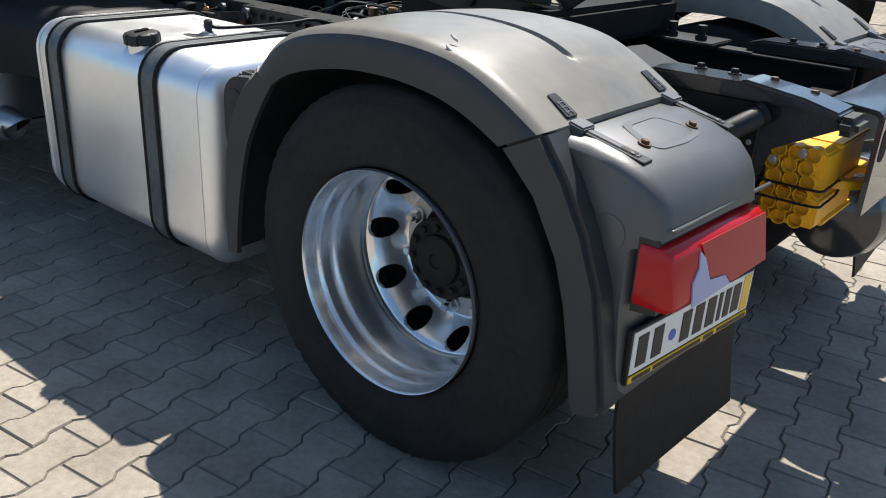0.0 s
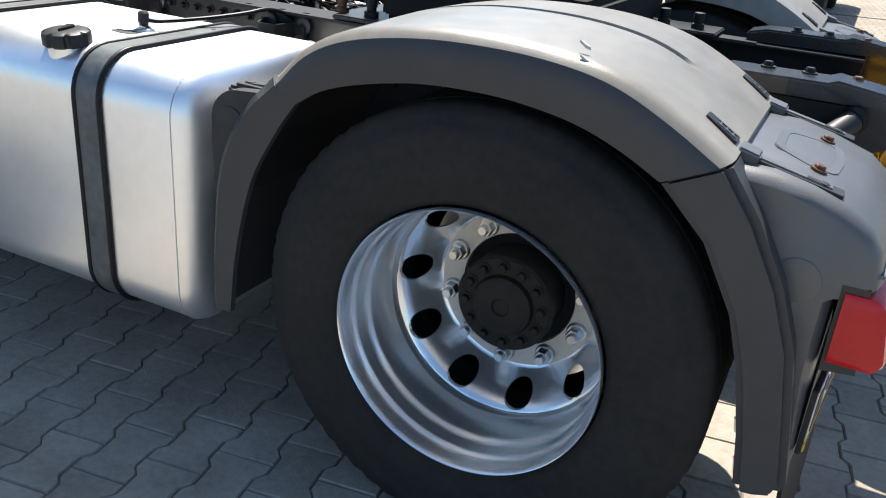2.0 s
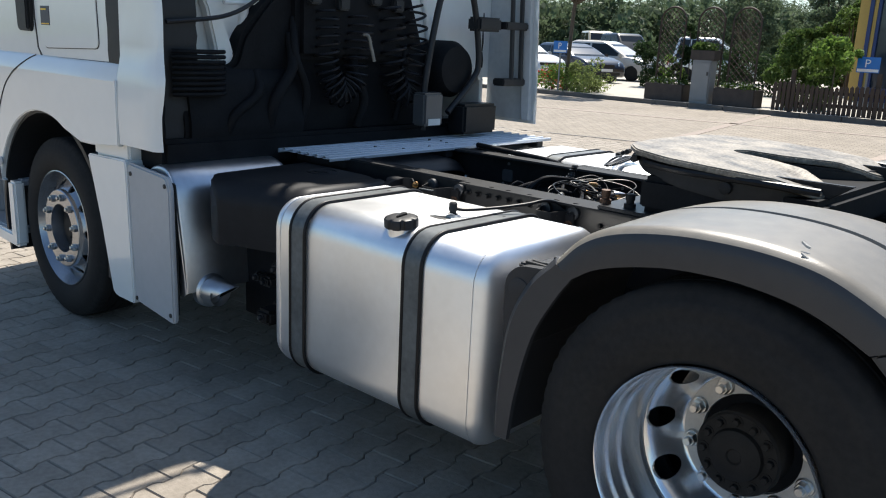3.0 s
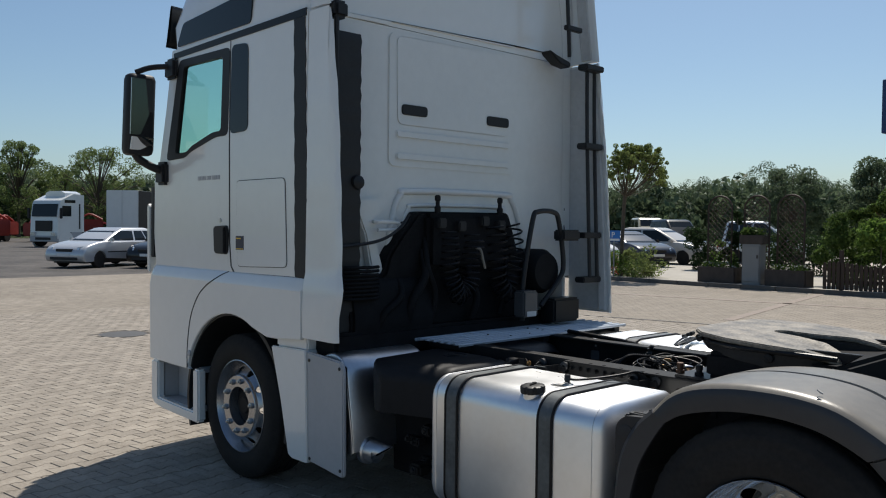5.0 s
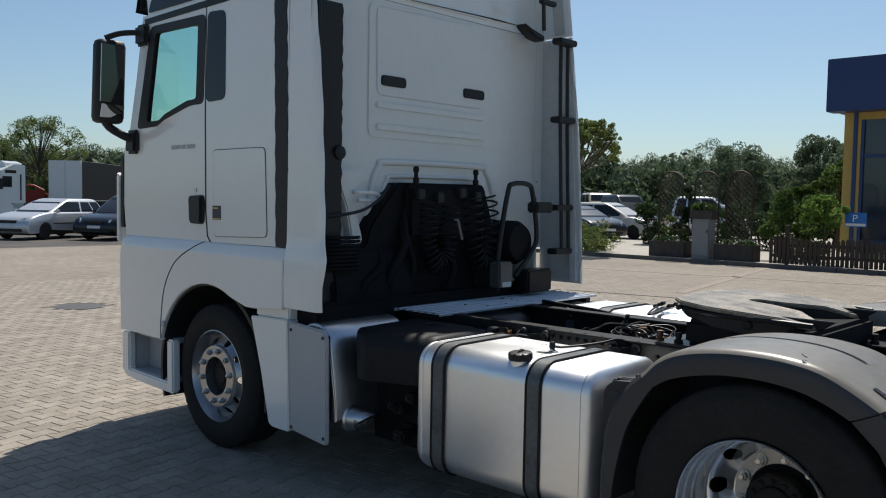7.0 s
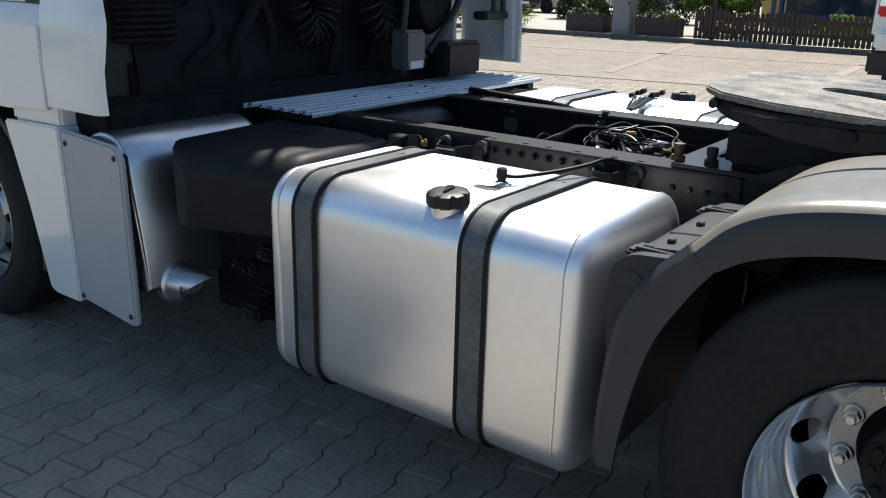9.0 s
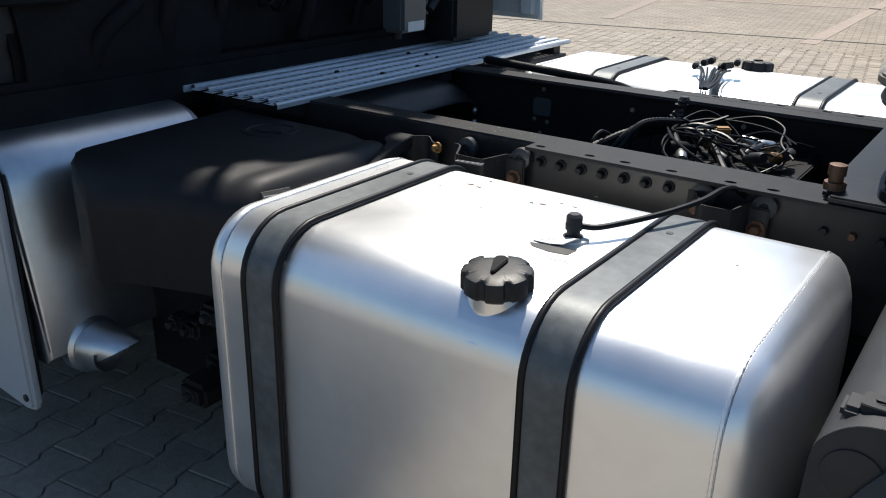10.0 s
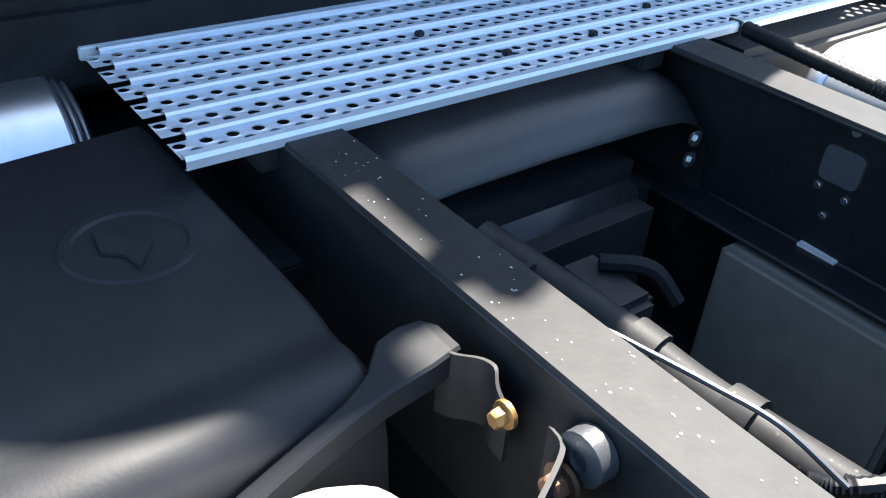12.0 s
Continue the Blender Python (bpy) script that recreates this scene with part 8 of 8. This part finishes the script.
        part(nm, loft([[Vector((x0 + d, -w0 * 0.86, z0)), Vector((x0 + d, w0 * 0.86, z0)), Vector((x1 + d, w1 * 0.84, z1)), Vector((x1 + d, -w1 * 0.84, z1))] for d in (-e, e)]), DARK_GLASS, c, "dark window glass", 0)
    part("grille", rbox(L - 0.10, L - 0.005, -W * 0.40, W * 0.40, 0.60, 0.70, 0.01), BLACK, c)
    part("bumper_slot", rbox(L - 0.06, L + 0.006, -W * 0.7, W * 0.7, 0.30, 0.40, 0.01), BLACK, c)
    part("plate_bar", rbox(L - 0.02, L + 0.012, -0.26, 0.26, 0.44, 0.54), PLATE, c)
    part("underbody", rbox(-L + 0.3, L - 0.3, -W * 0.8, W * 0.8, 0.17, 0.34), BLACK, c)
    return c


car((-31.3, 9.0, 0.0), -62, SILVER, "silver estate car parked on the far ground", 4.5, 1.76, 1.48, 0.75)
car((-29.6, 11.2, 0.0), -60, DARK_CAR, "black hatchback parked beside the silver estate", 4.3, 1.8, 1.68, 0.95)
car((-19.35, 29.3, 0.10), 5, CHAMPAGNE, "champagne-coloured saloon in the car park", 4.6, 1.8, 1.60, 0.60)
car((-19.16, 26.24, 0.10), -22, NAVY, "dark blue saloon in the car park", 4.6, 1.78, 1.44, 0.55)
car((-27.0, 40.2, 0.10), -45, GREEN_CAR, "beige minibus at the back of the car park", 4.8, 1.85, 2.20, 0.97)
car((-22.5, 36.0, 0.10), -30, DARK_CAR, "tall dark car in the car park", 4.3, 1.8, 2.05, 0.95)
car((-16.6, 34.0, 0.10), 18, SILVER, "silver people carrier parked behind the trellises", 4.3, 1.8, 1.95, 0.95)
car((-20.06, 24.0, 0.10), -22, SILVER, "silver-blue hatchback in the car park", 3.9, 1.7, 1.5, 0.95)

# white pick-up behind the right fender, seen from its rear
pu = thing("pickup_truck", (-0.80, 7.7, 0.22), 0, "white pick-up truck with red tail lamps and a dark bumper", "car")
part("tailgate", rbox(-0.72, 0.72, -0.02, 0.06, 0.82, 1.33, 0.02), WHITE_CAR, pu, "white tailgate")
for s in (-1, 1):
    part("bed_side", rbox(s * 0.87 - 0.13, s * 0.87 + 0.13, 0.0, 2.2, 0.72, 1.36, 0.04, 3), WHITE_CAR, pu)
    part("tail_lamp", rbox(s * 0.86 - 0.10, s * 0.86 + 0.10, -0.03, 0.12, 0.95, 1.32, 0.02), RED, pu, "red tail lamp")
    part("reverse_lamp", rbox(s * 0.86 - 0.09, s * 0.86 + 0.09, -0.036, -0.028, 1.06, 1.14), LAMP, pu)
    for wy in (0.9, 4.0):  # tall off-road tyres
        part("wheel", lathe([(0.2, -0.12), (0.38, -0.12), (0.41, -0.08), (0.41, 0.08), (0.38, 0.12), (0.2, 0.12)], (s * 0.78, wy, 0.19), "x", 24), RUBBER, pu)
part("bumper", rbox(-0.93, 0.93, -0.16, 0.05, 0.60, 0.80, 0.03, 3), WHITE_CAR, pu, "pale rear bumper")
part("step_bumper", rbox(-0.98, 0.98, -0.10, 0.10, 0.33, 0.60, 0.03), BLACK, pu, "black lower bumper")
part("plate_bar", rbox(-0.33, 0.22, -0.175, -0.16, 0.64, 0.77), PLATE, pu)
for k in range(7):
    part("bar", rbox(-0.26 + 0.065 * k, -0.215 + 0.065 * k, -0.178, -0.175, 0.665, 0.745), INK, pu)
part("badge", rbox(-0.36, -0.22, -0.024, -0.02, 1.12, 1.22), BLUE_INK, pu, "small dark blue emblem")
part("cab_shell", loft([[Vector((x, y, z)) for x, z in ((-0.9, 0.7), (-0.88, 1.1), (-0.70, 1.72), (-0.55, 1.78), (0.55, 1.78), (0.70, 1.72), (0.88, 1.1), (0.9, 0.7))] for y in (2.2, 4.2)]), WHITE_CAR, pu)
part("rear_glass", prism(round_poly([(-0.62, 1.32), (-0.55, 1.66), (0.55, 1.66), (0.62, 1.32)], 0.05), "y", 2.17, 2.2), DARK_GLASS, pu)
part("engine_bay", rbox(-0.9, 0.9, 4.2, 5.3, 0.5, 1.12, 0.08, 3), WHITE_CAR, pu)
part("chassis", rbox(-0.7, 0.7, 0.1, 5.0, 0.38, 0.75, 0.03), BLACK, pu)

# second tractor unit and a box trailer on the far ground
t2 = thing("parked_truck", (-57.9, 16.3, 0.0), -66, "white tractor unit parked far off", "truck")
part("cab_body", loft([[Vector((x, y, z)) for x, z in ((-1.1, 1.0), (-1.1, 3.5), (-0.2, 3.55), (0.85, 3.1), (0.95, 2.9), (1.1, 2.0), (1.15, 0.55), (0.6, 0.5), (0.3, 1.0))] for y in (-1.22, -1.18, 1.18, 1.22)]), WHITE, t2)
part("windscreen", loft([[Vector((1.135, y, 2.02)), Vector((0.985, y, 2.86)), Vector((1.0, y, 2.87)), Vector((1.15, y, 2.03))] for y in (-1.1, 1.1)]), DARK_GLASS, t2)
part("grille", rbox(1.12, 1.18, -0.75, 0.75, 1.05, 1.75, 0.02), BLACK, t2)
part("bumper_slot", rbox(1.16, 1.235, -0.7, 0.7, 0.45, 0.66, 0.02), BLACK, t2)
part("roof_fairing", loft([[Vector((x, y * q, z)) for y, z in ((-1.1, 3.1), (-1.0, 3.62), (-0.6, 3.76), (0.6, 3.76), (1.0, 3.62), (1.1, 3.1))] for x, q in ((-1.0, 1.0), (-0.3, 0.98), (0.2, 0.85))]), WHITE, t2)
for s in (-1, 1):
    part("head_lamp", rbox(1.1, 1.235, s * 0.9 - 0.2, s * 0.9 + 0.2, 0.78, 0.98, 0.02), LAMP, t2)
    part("side_skirt", rbox(-0.95, 0.0, s * 1.2 - 0.03, s * 1.2 + 0.03, 0.55, 1.02, 0.02), GREY_PANEL, t2)
part("lower_bumper", rbox(0.9, 1.22, -1.2, 1.2, 0.35, 0.75, 0.04), GREY_PANEL, t2)
for s in (-1, 1):
    part("side_glass", rbox(0.0, 0.75, s * 1.225 - 0.006, s * 1.225 + 0.006, 2.05, 2.75), DARK_GLASS, t2)
    part("roof_glass", rbox(-0.35, 0.55, s * 1.225 - 0.006, s * 1.225 + 0.006, 2.95, 3.15), DARK_GLASS, t2)
    part("seal_strip", rbox(-0.78, -0.66, s * 1.225 - 0.006, s * 1.225 + 0.006, 1.2, 2.9), BLACK, t2)
    part("wheel_arch", lathe([(0.56, s * 1.14), (0.60, s * 1.14), (0.60, s * 1.235), (0.56, s * 1.235)], (0.45, 0, 0.5), "y", 24), WHITE, t2)
    # Black disc painted in as the shade inside the wheel arch.
    part("arch_shadow", lathe([(0.0001, s * 1.16), (0.565, s * 1.16), (0.565, s * 1.228), (0.0001, s * 1.228)], (0.45, 0, 0.5), "y", 24), DEEP_BLACK, t2)
    part("mirror", rbox(1.0, 1.12, s * 1.45 - 0.1, s * 1.45 + 0.1, 1.9, 2.6, 0.03), BLACK, t2)
    for wx in (0.45, -3.1):
        part("wheel", lathe([(0.3, -0.15), (0.48, -0.15), (0.5, -0.1), (0.5, 0.1), (0.48, 0.15), (0.3, 0.15)], (wx, s * 1.05, 0.5), "y", 24), RUBBER, t2)
part("chassis", rbox(-4.0, 0.5, -0.45, 0.45, 0.7, 1.0, 0.03), BLACK, t2)
tr = thing("box_trailer", (-66.2, 24.2, 0.0), 46, "box trailer with pale doors and a dark tarpaulin side", "trailer")
for s in (-1, 1):
    part("rear_door", rbox(s * 0.645 - 0.635, s * 0.645 + 0.635, -0.06, 0.0, 1.1, 4.3, 0.02), WHITE_CAR, tr, "pale grey rear door")
part("body", rbox(-1.28, 1.28, 0.0, 12.5, 1.1, 4.3, 0.03), WHITE_REAR, tr)
part("tarpaulin", rbox(1.28, 1.32, 0.1, 12.4, 1.2, 4.28), TARP, tr, "dark tarpaulin side")
part("underframe", rbox(-1.0, 1.0, 0.2, 12.2, 0.7, 1.1), BLACK, tr)
for s in (-1, 1):
    for y in (2.2, 3.4, 4.6):
        part("wheel", lathe([(0.3, -0.15), (0.5, -0.13), (0.5, 0.13), (0.3, 0.15)], (s * 1.0, y, 0.5), "x", 20), RUBBER, tr)
RED_MACH = material("red_machine_paint", (0.26, 0.030, 0.018), 0.45, 0, 0.2, 1.0)
random.seed(3)
for k in range(14):
    mx, my = -72 - random.random() * 6, 9 + k * 1.5
    mch = thing("farm_machine", (mx, my, 0.0), random.uniform(0, 180), "red farm machine on the far ground", "machine", "red farm machines")
    h = random.uniform(1.0, 2.0)
    part("body", rbox(-1.2, 1.2, -0.5, 0.5, 0.5, h, 0.1), RED_MACH, mch)
    part("arm", tube([(-1.1, 0, h * 0.8), (0, 0.1, h + 0.5), (1.2, 0, h)], 0.10, 6, 3), RED_MACH, mch)
    for s in (-1, 1):
        part("wheel", lathe([(0.2, -0.1), (0.45, -0.1), (0.45, 0.1), (0.2, 0.1)], (s * 0.8, s * 0.55, 0.45), "y", 16), RUBBER, mch)

# manhole cover
mh = thing("manhole_cover", (-11.1, 1.2, 0.0), label="round dark iron manhole cover in the paving", category="manhole")
part("iron_lid", lathe([(0.34, -0.003), (0.34, 0.004), (0.31, 0.006), (0.0001, 0.006)], (0, 0, 0), "z", 36), IRON, mh)

# drain slot across the yard
dr = thing("drain_channel", (0, 0, 0), label="narrow dark drain channel across the paving", category="drain", kind="structure")
own = rbox(-14, 14, -0.03, 0.03, -0.003, 0.003)
bmesh.ops.transform(own, matrix=Matrix.Translation((-4.5, 9.9, 0)) @ Matrix.Rotation(radians(12.5), 4, "Z"), verts=own.verts)
part("grating", own, IRON, dr)
for ang, ox, oy, ln in ((101, -7.0, 14.4, 8), (92, -3.2, 14.0, 8.6), (12, -8.0, 14.6, 12)):
    own = rbox(-ln / 2, ln / 2, -0.10, 0.10, -0.0035, 0.0015)
    bmesh.ops.transform(own, matrix=Matrix.Translation((ox, oy, 0)) @ Matrix.Rotation(radians(ang), 4, "Z"), verts=own.verts)
    tagged(part("red_paver_row", own, RED_PAVER, yard), "row of reddish pavers")

# ---- distant trees ----
rng = np.random.default_rng(77)
for k, (tx, ty, th, tw) in enumerate(((-92, 18, 9.5, 9), (-95, 25, 10.6, 8.5), (-98, 30, 8.0, 5.5), (-90, 31.5, 10.0, 10.5), (-99, 37, 6.5, 6), (-97, 13, 8.5, 8), (-104, 22, 8, 9), (-100, 8, 8, 8))):
    tree((tx, ty, -0.01), th, tw, th * 0.8, LEAF_GREY, "tall airy tree on the far edge of the yard", 60 + k, 14000, 0.10, 0.22, 0.75, clumps=110, fine=0.62, outward=0.4)
woods_v, woods_f = [], []
for k in range(190):
    ang = radians(rng.uniform(12, 82))
    dist = rng.uniform(112, 150)
    bx, by = 1.4 - dist * math.cos(ang), -4 + dist * math.sin(ang)
    h = rng.uniform(7.6, 9.3) if k % 13 else rng.uniform(10.5, 12.5)
    w = rng.uniform(7, 11)
    cs = [(bx + rng.uniform(-0.4, 0.4) * w, by + rng.uniform(-0.4, 0.4) * w, h * q - 0.5) for q in (0.1, 0.2, 0.35, 0.45, 0.55, 0.65, 0.72, 0.8, 0.86, 0.9)]
    fv, ff = leaves(cs[:7], [w * 0.24] * 7, 420, 0.55, rng, 1.0)
    base = len(woods_v)
    woods_v += fv
    woods_f += [tuple(i + base for i in q) for q in ff]
    v, f = leaves(cs, [w * rng.uniform(0.18, 0.28) * (1.15 - 0.55 * q) for q in (0.1, 0.2, 0.35, 0.45, 0.55, 0.65, 0.72, 0.8, 0.86, 0.9)], 3000, 0.115, rng, 1.0)
    base = len(woods_v)
    woods_v += v
    woods_f += [tuple(i + base for i in q) for q in f]
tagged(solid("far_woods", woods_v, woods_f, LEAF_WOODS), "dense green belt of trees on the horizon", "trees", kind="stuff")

# ---- pavers: double-T stones in a running bond ----
TH = radians(8.0)
U, V = Vector((math.cos(TH), math.sin(TH), 0)), Vector((-math.sin(TH), math.cos(TH), 0))
O = Vector((-0.919, -1.534, 0))
half = [(0.0800, 0.100), (0.0800, 0.0625), (0.0600, 0.0375)]
outline = [(-u, v) for u, v in half[:1]] + [(u, v) for u, v in half] + [(u, -v) for u, v in reversed(half)] + [(-u, -v) for u, v in half] + [(-u, v) for u, v in reversed(half[1:])]


def paver_shape(drop=0.0):
    top, low = [], []
    for u, v in outline:
        uu, vv = u - math.copysign(0.0052, u), v - (math.copysign(0.0052, v) if abs(v) > 0.09 else 0)
        top.append(U * uu + V * vv)
        uu, vv = u - math.copysign(0.0016, u), v - (math.copysign(0.0016, v) if abs(v) > 0.09 else 0)
        low.append(U * uu + V * vv + Vector((0, 0, -0.006)))
    return [p + Vector((0, 0, 0.004)) for p in top] + [p + Vector((0, 0, 0.004)) for p in low]


shape = paver_shape()
N = len(outline)
p_faces = [tuple(range(N))] + [(i, i + N, (i + 1) % N + N, (i + 1) % N) for i in range(N)]
p_mesh = bpy.data.meshes.new("paver")
p_mesh.from_pydata(shape, [], p_faces)
p_mesh.materials.append(PAVER)
p_mesh.validate()
bedding = solid("bedding_sand", [(-14.9, -5.9, -0.0022), (2.9, -5.9, -0.0022), (2.9, 8.9, -0.0022), (-14.9, 8.9, -0.0022)], [(0, 1, 2, 3)], SAND, yard)
tagged(bedding, "dark sand in the joints")
rest_v, rest_f, made = [], [], 0
sh = np.array([tuple(p) for p in shape])
rngp = np.random.default_rng(4)
for i in range(-120, 50):
    for j in range(-40, 75):
        c = O + U * (0.140 * i + 0.0) + V * (0.2 * j + (0.1 if i % 2 else 0.0) + 0.1)
        if not (-15 < c.x < 3 and -6 < c.y < 9) or (c - Vector((-11.1, 1.2, 0))).length < 0.42:
            continue
        dz = rngp.uniform(-0.0016, 0.0012)
        if -2.35 < c.x < 1.25 and -2.20 < c.y < -0.12 and made < 300:
            ob = bpy.data.objects.new("paver", p_mesh)
            scene.collection.objects.link(ob)
            ob.parent = yard
            ob.matrix_basis = Matrix.Translation(c + Vector((0, 0, dz))) @ Matrix.Rotation(rngp.normal() * 0.006, 4, "Z")
            made += 1
            continue
        base = len(rest_v)
        rest_v += (sh + (c.x, c.y, dz)).tolist()
        rest_f += [tuple(k + base for k in q) for q in p_faces]
tagged(solid("pavers", rest_v, rest_f, PAVER, yard), "beige interlocking concrete pavers", kind="stuff")
